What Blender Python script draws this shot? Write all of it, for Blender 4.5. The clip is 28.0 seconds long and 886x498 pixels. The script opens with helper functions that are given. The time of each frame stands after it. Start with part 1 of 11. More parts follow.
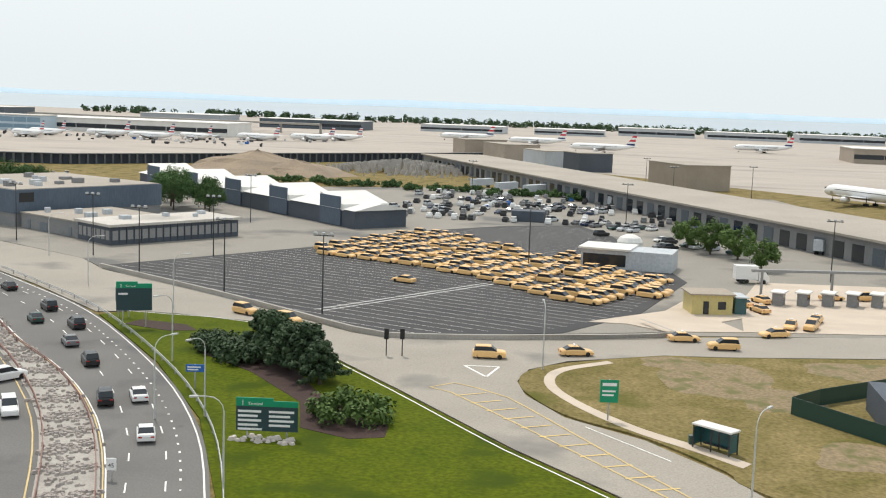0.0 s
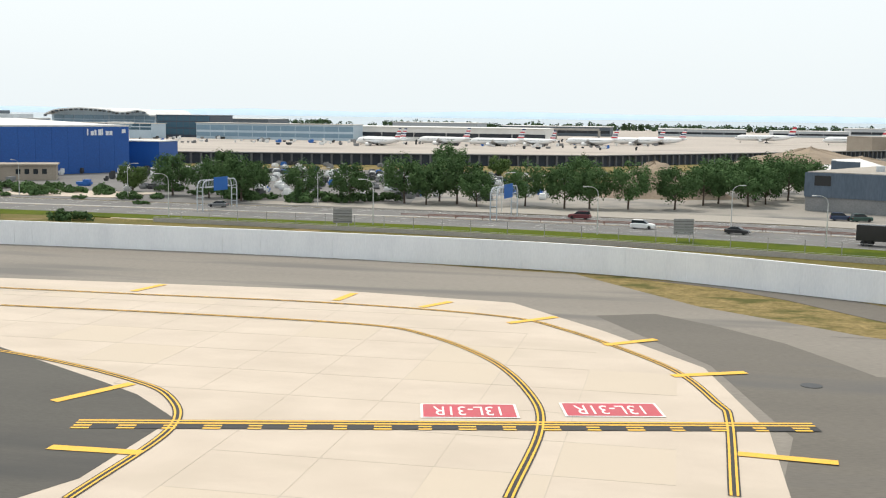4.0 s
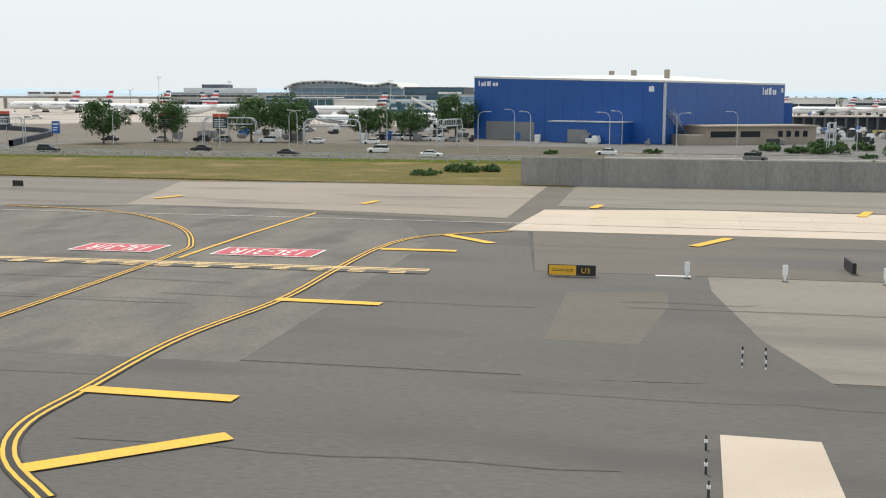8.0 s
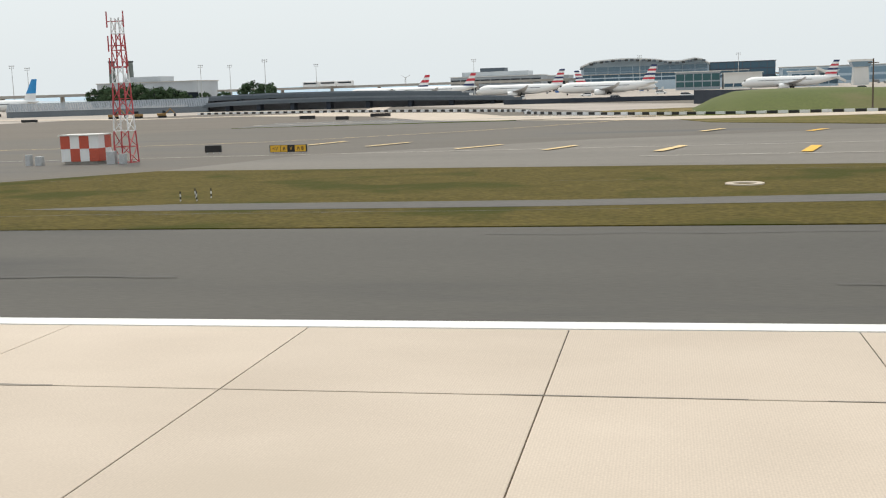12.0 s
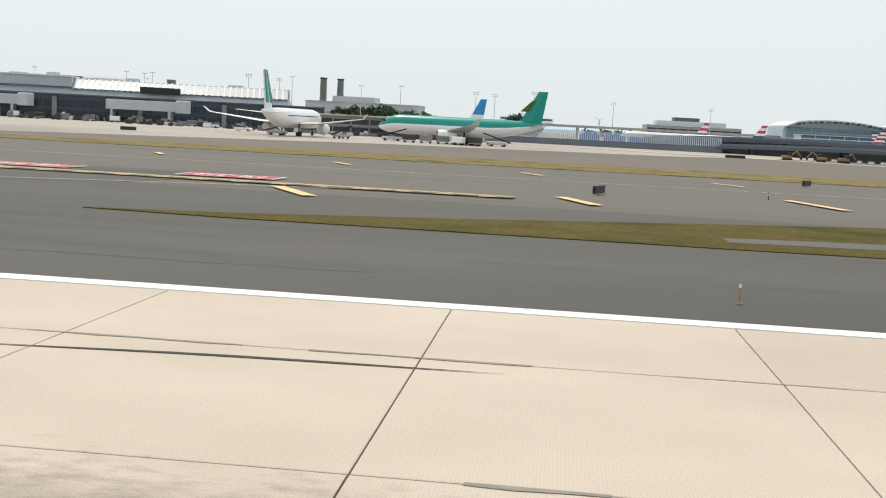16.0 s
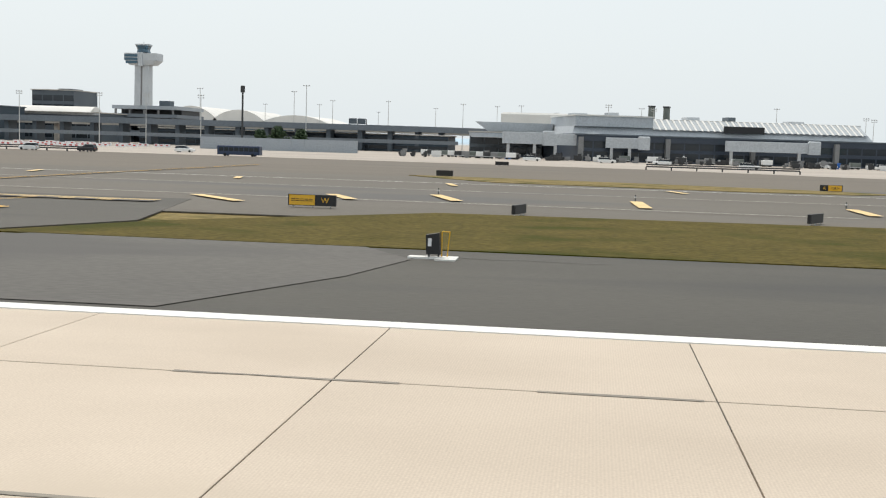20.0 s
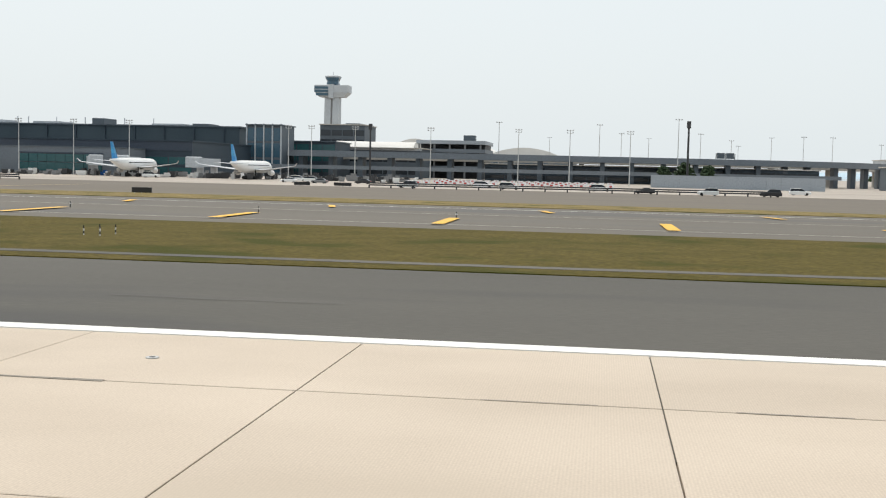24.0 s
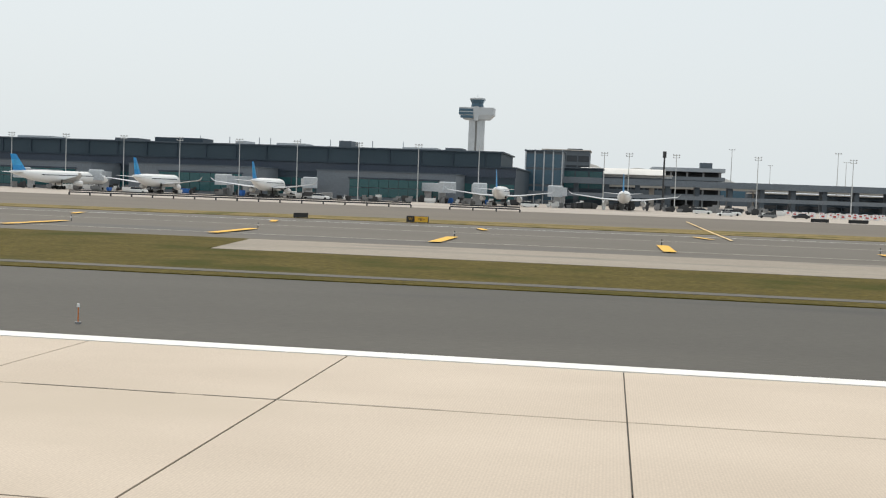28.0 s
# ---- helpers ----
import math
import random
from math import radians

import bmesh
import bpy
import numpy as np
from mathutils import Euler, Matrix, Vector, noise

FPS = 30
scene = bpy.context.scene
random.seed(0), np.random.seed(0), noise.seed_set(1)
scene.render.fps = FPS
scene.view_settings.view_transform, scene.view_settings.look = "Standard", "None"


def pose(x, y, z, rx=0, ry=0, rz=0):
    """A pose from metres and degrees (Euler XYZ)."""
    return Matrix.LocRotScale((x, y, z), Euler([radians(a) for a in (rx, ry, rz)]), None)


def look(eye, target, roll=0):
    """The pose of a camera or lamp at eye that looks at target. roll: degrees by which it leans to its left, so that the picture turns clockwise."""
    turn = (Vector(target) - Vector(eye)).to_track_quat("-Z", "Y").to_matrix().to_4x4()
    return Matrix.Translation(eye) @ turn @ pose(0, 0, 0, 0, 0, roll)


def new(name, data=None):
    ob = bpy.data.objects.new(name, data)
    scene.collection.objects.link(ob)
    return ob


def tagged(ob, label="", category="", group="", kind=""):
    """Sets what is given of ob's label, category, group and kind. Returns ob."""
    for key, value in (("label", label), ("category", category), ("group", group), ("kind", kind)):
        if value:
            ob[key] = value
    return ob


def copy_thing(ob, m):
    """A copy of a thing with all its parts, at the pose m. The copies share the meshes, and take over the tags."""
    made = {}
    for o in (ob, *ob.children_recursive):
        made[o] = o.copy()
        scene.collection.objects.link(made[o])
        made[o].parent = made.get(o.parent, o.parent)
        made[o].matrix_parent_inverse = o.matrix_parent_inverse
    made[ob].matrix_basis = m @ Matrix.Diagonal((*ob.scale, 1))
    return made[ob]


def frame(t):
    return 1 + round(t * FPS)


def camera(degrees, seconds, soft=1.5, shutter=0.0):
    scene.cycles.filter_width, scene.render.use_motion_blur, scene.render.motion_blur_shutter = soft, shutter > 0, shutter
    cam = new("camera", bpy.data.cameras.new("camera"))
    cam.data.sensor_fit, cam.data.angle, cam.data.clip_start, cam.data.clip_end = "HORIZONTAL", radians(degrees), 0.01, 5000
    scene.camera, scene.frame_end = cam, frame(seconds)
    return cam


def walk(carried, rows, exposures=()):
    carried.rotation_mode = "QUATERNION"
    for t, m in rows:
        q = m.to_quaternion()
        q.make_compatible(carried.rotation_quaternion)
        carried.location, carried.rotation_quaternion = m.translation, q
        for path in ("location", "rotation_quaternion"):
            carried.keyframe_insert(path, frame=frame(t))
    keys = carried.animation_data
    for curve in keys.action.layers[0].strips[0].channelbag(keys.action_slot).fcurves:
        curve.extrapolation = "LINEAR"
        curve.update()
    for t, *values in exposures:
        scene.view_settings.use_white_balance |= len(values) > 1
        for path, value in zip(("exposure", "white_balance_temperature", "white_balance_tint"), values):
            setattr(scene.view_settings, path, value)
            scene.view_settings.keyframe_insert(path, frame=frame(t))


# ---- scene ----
U = 0.655
cam = camera(43.0, 28.0, soft=1.15)
# seconds, x, y, z, yaw, pitch, roll of the camera at the cabin window
PATH = [
    (0, -0.00, 0.03, 35.08, 9.14, -7.42, 2.02),
    (0.5, -27.74, 0.04, 33.46, 9.38, -7.19, 1.94),
    (1, -55.62, 0.05, 31.83, 9.65, -6.98, 1.79),
    (1.5, -83.64, 0.06, 30.20, 9.97, -6.86, 1.78),
    (2, -111.79, 0.08, 28.57, 10.29, -6.80, 1.71),
    (2.5, -140.06, 0.10, 26.95, 10.55, -6.89, 1.53),
    (3, -168.44, 0.11, 25.34, 10.97, -7.01, 1.20),
    (3.5, -196.94, 0.11, 23.72, 11.31, -7.05, 1.11),
    (4, -225.57, 0.11, 22.16, 11.73, -6.84, 0.73),
    (4.5, -254.29, 0.10, 20.75, 12.10, -6.65, 0.02),
    (6.5, -370.06, 0.10, 16.13, 11.45, -7.89, -0.97),
    (7, -399.27, 0.11, 15.06, 11.38, -8.20, -0.82),
    (7.5, -428.61, 0.10, 13.98, 11.15, -8.20, -0.14),
    (8, -458.10, 0.09, 12.94, 10.98, -7.83, 0.22),
    (8.5, -487.73, 0.08, 11.99, 10.76, -7.22, 0.55),
    (9, -517.48, 0.07, 11.08, 10.61, -6.64, 0.60),
    (9.5, -547.34, 0.05, 10.18, 10.36, -6.36, 0.59),
    (10, -577.31, 0.02, 9.31, 10.33, -6.44, -0.30),
    (10.5, -607.35, -0.00, 8.53, 10.29, -6.83, -0.95),
    (11, -637.46, -0.01, 7.81, 10.51, -7.33, -1.55),
    (11.5, -667.60, -0.03, 7.14, 10.87, -7.87, -1.79),
    (12, -697.72, -0.01, 6.57, 11.38, -8.19, -1.92),
    (12.5, -727.80, -0.01, 6.06, 11.45, -7.88, -1.80),
    (14.5, -846.78, 0.05, 5.22, 8.30, -6.18, 1.83),
    (15, -875.95, 0.08, 5.14, 7.22, -6.06, 2.34),
    (15.5, -904.76, 0.11, 5.01, 6.29, -6.12, 2.69),
    (16, -933.16, 0.17, 4.88, 5.73, -6.28, 3.00),
    (16.5, -961.08, 0.25, 4.86, 5.38, -6.23, 3.04),
    (17, -988.46, 0.38, 4.85, 5.35, -6.18, 2.99),
    (17.5, -1015.26, 0.58, 4.86, 5.45, -6.06, 3.03),
    (18, -1041.48, 0.84, 4.91, 5.84, -6.03, 3.54),
    (18.5, -1067.09, 1.03, 4.91, 6.44, -6.04, 3.26),
    (19, -1092.10, 1.22, 4.93, 6.88, -5.93, 2.75),
    (19.5, -1116.43, 1.32, 4.87, 7.19, -5.68, 2.35),
    (20, -1140.00, 1.37, 4.83, 7.45, -5.43, 1.69),
    (20.5, -1162.78, 1.37, 4.80, 7.65, -5.21, 1.36),
    (21, -1184.73, 1.33, 4.79, 7.83, -5.08, 0.85),
    (21.5, -1205.83, 1.23, 4.76, 8.16, -4.95, 0.72),
    (22, -1226.07, 1.11, 4.73, 8.47, -4.86, 0.61),
    (22.5, -1245.50, 1.00, 4.71, 8.56, -4.72, 0.39),
    (24.5, -1316.28, 0.61, 4.67, 7.90, -3.83, 1.47),
    (25, -1332.49, 0.55, 4.67, 8.03, -3.61, 1.35),
    (25.5, -1348.07, 0.51, 4.66, 8.20, -3.41, 1.44),
    (26, -1362.99, 0.49, 4.67, 8.34, -3.28, 1.89),
    (26.5, -1377.27, 0.45, 4.64, 8.52, -3.23, 2.10),
    (27, -1390.93, 0.42, 4.63, 8.62, -3.14, 2.28),
    (27.5, -1403.93, 0.40, 4.59, 8.53, -3.09, 2.27),
    (28, -1416.23, 0.38, 4.58, 8.36, -3.06, 2.05),
]


def aim(x, y, z, yaw, pitch, roll):
    yw, pt = radians(yaw), radians(pitch)
    d = Vector((-math.sin(yw) * math.cos(pt), math.cos(yw) * math.cos(pt), math.sin(pt)))
    return look((x * U, y * U, z * U), Vector((x * U, y * U, z * U)) + 10 * d, roll)


walk(cam, [(t, aim(*row)) for t, *row in PATH],
     exposures=[(0, 0.06), (1, 0.11), (2, 0.17), (3, 0.2), (4.5, 0.12), (6.5, 0.05), (9.5, 0.02), (12.5, -0.05), (14.5, 0.11), (15.2, 0.1), (16.3, -0.05), (17.4, -0.07), (18.1, -0.17), (18.9, -0.05), (19.3, -0.02), (25, -0.04), (28, -0.12)])

# ---- light: hazy early-afternoon sun high ahead of the nose, milky sky ----
SUN_EL, SUN_AZ = radians(62), radians(329)
world = bpy.data.worlds.new("sky")
scene.world = world
world.use_nodes = True
wn, wl = world.node_tree.nodes, world.node_tree.links
wn.clear()
sky = wn.new("ShaderNodeTexSky")
sky.sky_type, sky.sun_disc = "NISHITA", False
sky.sun_elevation, sky.sun_rotation = SUN_EL, SUN_AZ
sky.air_density, sky.dust_density, sky.ozone_density = 1.0, 6.0, 1.5
veil = wn.new("ShaderNodeMixRGB")
veil.inputs["Fac"].default_value = 0.84
veil.inputs["Color2"].default_value = (8.15, 8.75, 8.95, 1)
bg = wn.new("ShaderNodeBackground")
bg.inputs["Strength"].default_value = 0.113
wout = wn.new("ShaderNodeOutputWorld")
wl.new(sky.outputs["Color"], veil.inputs["Color1"])
wl.new(veil.outputs["Color"], bg.inputs["Color"])
wl.new(bg.outputs["Background"], wout.inputs["Surface"])

sun_data = bpy.data.lights.new("sun", "SUN")
sun_data.energy, sun_data.angle, sun_data.color = 2.3, radians(2.5), (1.0, 0.92, 0.82)
sun = new("sun", sun_data)
sun.matrix_world = look((0, 0, 0), (-math.sin(SUN_AZ) * math.cos(SUN_EL), -math.cos(SUN_AZ) * math.cos(SUN_EL), -math.sin(SUN_EL)))

# ---- materials ----
def mat(name, base, other=None, scale=0.3, fine=8.0, rough=0.8, metal=0.0, bump=0.15, spread=0.35, stain=None, stain_scale=0.03,
        stain_cut=0.55, stretch=(1, 1, 1), vary=0.0, emit=0.0, grain=0.35, detail=6, groove=0.0, spec=0.5):
    """World-sized procedural surface: broad patches, fine grain, optional stains and per-object variation."""
    m = bpy.data.materials.new(name)
    m.use_nodes = True
    n, l = m.node_tree.nodes, m.node_tree.links
    b = n["Principled BSDF"]
    b.inputs["Roughness"].default_value, b.inputs["Metallic"].default_value = rough, metal
    b.inputs["Specular IOR Level"].default_value = spec
    other = other or tuple(c * (1 - spread) for c in base)
    geo = n.new("ShaderNodeNewGeometry")
    mp = n.new("ShaderNodeMapping")
    mp.inputs["Scale"].default_value = tuple(c / U for c in stretch)
    l.new(geo.outputs["Position"], mp.inputs["Vector"])
    n1 = n.new("ShaderNodeTexNoise")
    n1.inputs["Scale"].default_value, n1.inputs["Detail"].default_value = scale, detail
    n1.inputs["Roughness"].default_value = 0.5 if detail < 7 else 0.68
    n2 = n.new("ShaderNodeTexNoise")
    n2.inputs["Scale"].default_value, n2.inputs["Detail"].default_value = fine, 3
    for q in (n1, n2):
        l.new(mp.outputs["Vector"], q.inputs["Vector"])
    ramp = n.new("ShaderNodeMapRange")
    ramp.inputs["From Min"].default_value, ramp.inputs["From Max"].default_value = 0.32, 0.68
    l.new(n1.outputs["Fac"], ramp.inputs["Value"])
    mix = n.new("ShaderNodeMixRGB")
    mix.inputs["Color1"].default_value, mix.inputs["Color2"].default_value = (*base, 1), (*other, 1)
    l.new(ramp.outputs["Result"], mix.inputs["Fac"])
    over = n.new("ShaderNodeMixRGB")
    over.blend_type = "OVERLAY"
    over.inputs["Fac"].default_value = grain
    l.new(mix.outputs["Color"], over.inputs["Color1"])
    l.new(n2.outputs["Fac"], over.inputs["Color2"])
    last = over
    if groove:
        # fine sawn grooves across the runway
        wave = n.new("ShaderNodeTexWave")
        wave.inputs["Scale"].default_value, wave.inputs["Distortion"].default_value = 9.0, 0.3
        l.new(mp.outputs["Vector"], wave.inputs["Vector"])
        gm = n.new("ShaderNodeMixRGB")
        gm.blend_type = "MULTIPLY"
        gm.inputs["Fac"].default_value = groove
        l.new(last.outputs["Color"], gm.inputs["Color1"])
        l.new(wave.outputs["Fac"], gm.inputs["Color2"])
        last = gm
    if stain:
        n3 = n.new("ShaderNodeTexNoise")
        n3.inputs["Scale"].default_value, n3.inputs["Detail"].default_value = stain_scale, detail - 1
        l.new(mp.outputs["Vector"], n3.inputs["Vector"])
        cut = n.new("ShaderNodeMapRange")
        cut.inputs["From Min"].default_value, cut.inputs["From Max"].default_value = stain_cut, stain_cut + 0.12
        l.new(n3.outputs["Fac"], cut.inputs["Value"])
        st = n.new("ShaderNodeMixRGB")
        st.inputs["Color2"].default_value = (*stain, 1)
        l.new(cut.outputs["Result"], st.inputs["Fac"])
        l.new(last.outputs["Color"], st.inputs["Color1"])
        last = st
    if vary:
        info = n.new("ShaderNodeObjectInfo")
        hsv = n.new("ShaderNodeHueSaturation")
        vr = n.new("ShaderNodeMapRange")
        vr.inputs["To Min"].default_value, vr.inputs["To Max"].default_value = 1 - vary, 1 + vary
        l.new(info.outputs["Random"], vr.inputs["Value"])
        l.new(vr.outputs["Result"], hsv.inputs["Value"])
        l.new(last.outputs["Color"], hsv.inputs["Color"])
        last = hsv
    l.new(last.outputs["Color"], b.inputs["Base Color"])
    if bump:
        bp = n.new("ShaderNodeBump")
        bp.inputs["Strength"].default_value, bp.inputs["Distance"].default_value = bump, 0.05
        l.new(n2.outputs["Fac"], bp.inputs["Height"])
        l.new(bp.outputs["Normal"], b.inputs["Normal"])
    if emit:
        l.new(last.outputs["Color"], b.inputs["Emission Color"])
        b.inputs["Emission Strength"].default_value = emit
    return m


def plain(name, base, rough=0.5, metal=0.0, spread=0.12, scale=1.5, vary=0.0, fine=12.0):
    return mat(name, base, scale=scale, fine=fine, rough=rough, metal=metal, bump=0.03, spread=spread, vary=vary)


GRASS_DRY = mat("dry_grass", (0.138, 0.11, 0.038), (0.275, 0.205, 0.088), scale=0.4, fine=2.5, rough=0.95, spec=0.15, bump=0.9,
                stain=(0.08, 0.08, 0.02), stain_scale=0.22, stain_cut=0.52, stretch=(0.7, 1.2, 1), grain=0.8, detail=10)
GRASS_FIELD = mat("field_grass", (0.072, 0.06, 0.013), (0.112, 0.087, 0.024), scale=0.35, fine=3.0, rough=0.95, spec=0.1, bump=0.8,
                  stain=(0.052, 0.053, 0.008), stain_scale=0.13, stain_cut=0.52, stretch=(0.9, 1.0, 1), grain=0.8, detail=10)
GRASS_LUSH = mat("lush_grass", (0.058, 0.086, 0.002), (0.09, 0.11, 0.005), scale=0.2, fine=1.8, rough=0.95, spec=0.1, bump=0.7,
                 stain=(0.045, 0.068, 0.004), stain_scale=0.12, stain_cut=0.54, grain=0.7, detail=10)
GRASS_WORN = mat("trodden_dry_grass", (0.125, 0.108, 0.034), (0.245, 0.19, 0.088), scale=0.12, fine=2.0, rough=0.95, spec=0.1, bump=0.7,
                 stain=(0.1, 0.1, 0.022), stain_scale=0.07, stain_cut=0.56, grain=0.7, detail=9)
GRASS_MID = mat("patchy_grass", (0.088, 0.086, 0.018), (0.165, 0.13, 0.045), scale=0.16, fine=2.0, rough=0.95, spec=0.15, bump=0.7,
                stain=(0.23, 0.165, 0.085), stain_scale=0.09, stain_cut=0.57, grain=0.8, detail=10)
EARTH = mat("bare_earth", (0.3, 0.235, 0.165), (0.24, 0.19, 0.14), scale=0.1, fine=1.5, rough=0.95, bump=0.5)
MULCH = mat("dark_mulch", (0.035, 0.018, 0.015), (0.05, 0.026, 0.02), scale=0.8, fine=9, rough=0.95, bump=0.6)
ASPHALT = mat("dark_asphalt", (0.06, 0.056, 0.047), (0.082, 0.076, 0.064), scale=0.05, fine=6.0, rough=0.85, bump=0.12,
              stain=(0.049, 0.047, 0.043), stain_scale=0.07, stain_cut=0.56, stretch=(0.35, 1.6, 1))
ASPHALT_LIGHT = mat("worn_asphalt", (0.108, 0.097, 0.08), (0.136, 0.121, 0.099), scale=0.05, fine=5.0, rough=0.88, bump=0.12,
                    stain=(0.095, 0.091, 0.085), stain_scale=0.05, stain_cut=0.55, stretch=(0.3, 1.5, 1))
ROAD = mat("grey_road_asphalt", (0.122, 0.118, 0.112), (0.155, 0.15, 0.142), scale=0.08, fine=5.0, rough=0.88, bump=0.1,
           stain=(0.095, 0.095, 0.096), stain_scale=0.1, stain_cut=0.57)
SERVICE = mat("pale_service_road", (0.285, 0.26, 0.222), (0.345, 0.315, 0.27), scale=0.06, fine=4.0, rough=0.9, bump=0.1,
              stain=(0.2, 0.187, 0.168), stain_scale=0.06, stain_cut=0.57)
LOT = mat("fresh_lot_asphalt", (0.036, 0.036, 0.038), (0.05, 0.049, 0.05), scale=0.1, fine=5.0, rough=0.88, bump=0.1)
CONCRETE = mat("runway_concrete", (0.495, 0.418, 0.336), (0.565, 0.482, 0.392), scale=0.22, fine=30.0, rough=0.85, bump=0.03, grain=0.25, groove=0.07,
               stain=(0.47, 0.4, 0.318), stain_scale=0.1, stain_cut=0.58, stretch=(0.6, 1.0, 1), vary=0.03)
CONCRETE_OLD = mat("grey_runway_concrete", (0.42, 0.365, 0.295), (0.48, 0.415, 0.335), scale=0.12, fine=30.0, rough=0.85, bump=0.03, grain=0.25, groove=0.07,
                   stain=(0.33, 0.29, 0.24), stain_scale=0.09, stain_cut=0.56, stretch=(0.4, 1.3, 1), vary=0.04)
APRON = mat("apron_concrete", (0.35, 0.31, 0.27), (0.42, 0.372, 0.322), scale=0.03, fine=2.0, rough=0.88, bump=0.05,
            stain=(0.27, 0.24, 0.21), stain_scale=0.02, stain_cut=0.56, stretch=(0.4, 1.4, 1))
GRIME_GREY = mat("worn_dark_border_paint", (0.15, 0.14, 0.125), (0.2, 0.185, 0.16), scale=0.6, fine=9, rough=0.85, bump=0.05)
JOINT = plain("joint_filler", (0.09, 0.08, 0.07), 0.9)
SLAB_BED = plain("slab_bed", (0.11, 0.097, 0.082), 0.9)
WHITE_PAINT = mat("white_road_paint", (0.8, 0.79, 0.76), (0.7, 0.69, 0.66), scale=0.8, fine=9, rough=0.7, bump=0.05)
WORN_WHITE = mat("rubber_streaked_white_paint", (0.78, 0.76, 0.72), (0.6, 0.575, 0.53), scale=1.2, fine=9, rough=0.8, bump=0.08, stain=(0.4, 0.375, 0.335), stain_scale=0.5, stain_cut=0.5, stretch=(0.12, 2.2, 1), detail=9)
YELLOW_PAINT = mat("yellow_road_paint", (0.78, 0.44, 0.03), (0.7, 0.4, 0.05), scale=0.8, fine=9, rough=0.7, bump=0.05)
# yellow paint as sun glare shows it far off: the glare is in the colour
CREAM_PAINT = mat("glare_cream_paint", (0.78, 0.56, 0.26), (0.64, 0.46, 0.22), scale=0.5, fine=9, rough=0.75, bump=0.05)
LINE_WHITE = mat("thin_white_line_paint", (0.56, 0.53, 0.47), (0.44, 0.41, 0.36), scale=0.5, fine=9, rough=0.75, bump=0.05)
PALE_YELLOW = mat("faded_yellow_paint", (0.68, 0.5, 0.2), (0.5, 0.38, 0.18), scale=0.5, fine=9, rough=0.75, bump=0.05)
BLACK_PAINT = plain("black_border_paint", (0.03, 0.03, 0.03), 0.8)
RED_PAINT = mat("red_surface_paint", (0.5, 0.06, 0.09), (0.42, 0.09, 0.1), scale=0.5, fine=8, rough=0.75, bump=0.05)
RUBBER = plain("tyre_rubber_marks", (0.05, 0.047, 0.044), 0.85)
WALL_WHITE = mat("pale_wall_concrete", (0.84, 0.85, 0.86), (0.76, 0.77, 0.79), scale=0.25, fine=5, rough=0.85, bump=0.1, stretch=(1, 1, 0.3))
WALL_GREY = mat("grey_wall_concrete", (0.235, 0.23, 0.222), (0.285, 0.275, 0.262), scale=0.25, fine=5, rough=0.88, bump=0.15, stretch=(1, 1, 0.25))
CONCRETE_WALL = mat("weathered_concrete", (0.33, 0.31, 0.28), (0.4, 0.375, 0.34), scale=0.2, fine=4, rough=0.88, bump=0.15)
STONE = mat("pale_rubble_stone", (0.5, 0.45, 0.41), (0.38, 0.34, 0.31), scale=1.2, fine=6, rough=0.9, bump=0.3, vary=0.25)
STEEL = plain("galvanised_steel", (0.5, 0.51, 0.52), 0.45, 0.6)
POLE = plain("painted_pole_grey", (0.55, 0.56, 0.55), 0.5, 0.2)
RUST = plain("rusty_rail", (0.28, 0.16, 0.13), 0.8)
DARK_METAL = plain("dark_metal", (0.045, 0.047, 0.05), 0.6, 0.2)
BLUE_HANGAR = mat("blue_metal_cladding", (0.008, 0.075, 0.3), (0.01, 0.085, 0.34), scale=0.05, fine=2, rough=0.45, bump=0.03)
SIGN_GREEN = plain("green_sign_sheeting", (0.0, 0.26, 0.13), 0.5, spread=0.05)
SIGN_DARK = plain("dark_sign_sheeting", (0.02, 0.05, 0.06), 0.5, spread=0.05)
SIGN_BLUE = plain("blue_sign_sheeting", (0.015, 0.12, 0.42), 0.5, spread=0.05)
SIGN_YELLOW = plain("yellow_sign_panel", (0.75, 0.42, 0.03), 0.5, spread=0.05)
SIGN_BLACK = plain("black_sign_panel", (0.015, 0.015, 0.016), 0.5, spread=0.05)
SIGN_BACK = plain("sign_back_aluminium", (0.3, 0.3, 0.3), 0.6, 0.3)
SIGN_WHITE = plain("white_lettering", (0.8, 0.8, 0.8), 0.6, spread=0.03)
SIGN_RED = plain("red_panel", (0.5, 0.08, 0.04), 0.5, spread=0.05)
LEAF = mat("tree_leaves", (0.058, 0.108, 0.042), (0.09, 0.15, 0.058), scale=0.5, fine=3, rough=0.95, spec=0.08, bump=0, vary=0.18)
PINE = mat("pine_needles", (0.03, 0.06, 0.025), (0.048, 0.085, 0.032), scale=0.6, fine=4, rough=0.8, bump=0, vary=0.15)
BUSH = mat("shrub_leaves", (0.06, 0.115, 0.018), (0.09, 0.155, 0.03), scale=0.5, fine=4, rough=0.8, bump=0, vary=0.15)
BARK = plain("bark", (0.1, 0.075, 0.055), 0.9)
GLASS = plain("dark_window_glass", (0.02, 0.027, 0.035), 0.12)
# cladding and glass of the arched terminal: distance haze lightens their colour
CLAD_BLUE = mat("haze_blue_grey_cladding", (0.4, 0.5, 0.58), (0.46, 0.55, 0.62), scale=0.06, fine=2, rough=0.55, bump=0.03)
GLASS_HAZE = plain("haze_pale_curtain_glass", (0.2, 0.31, 0.4), 0.2)
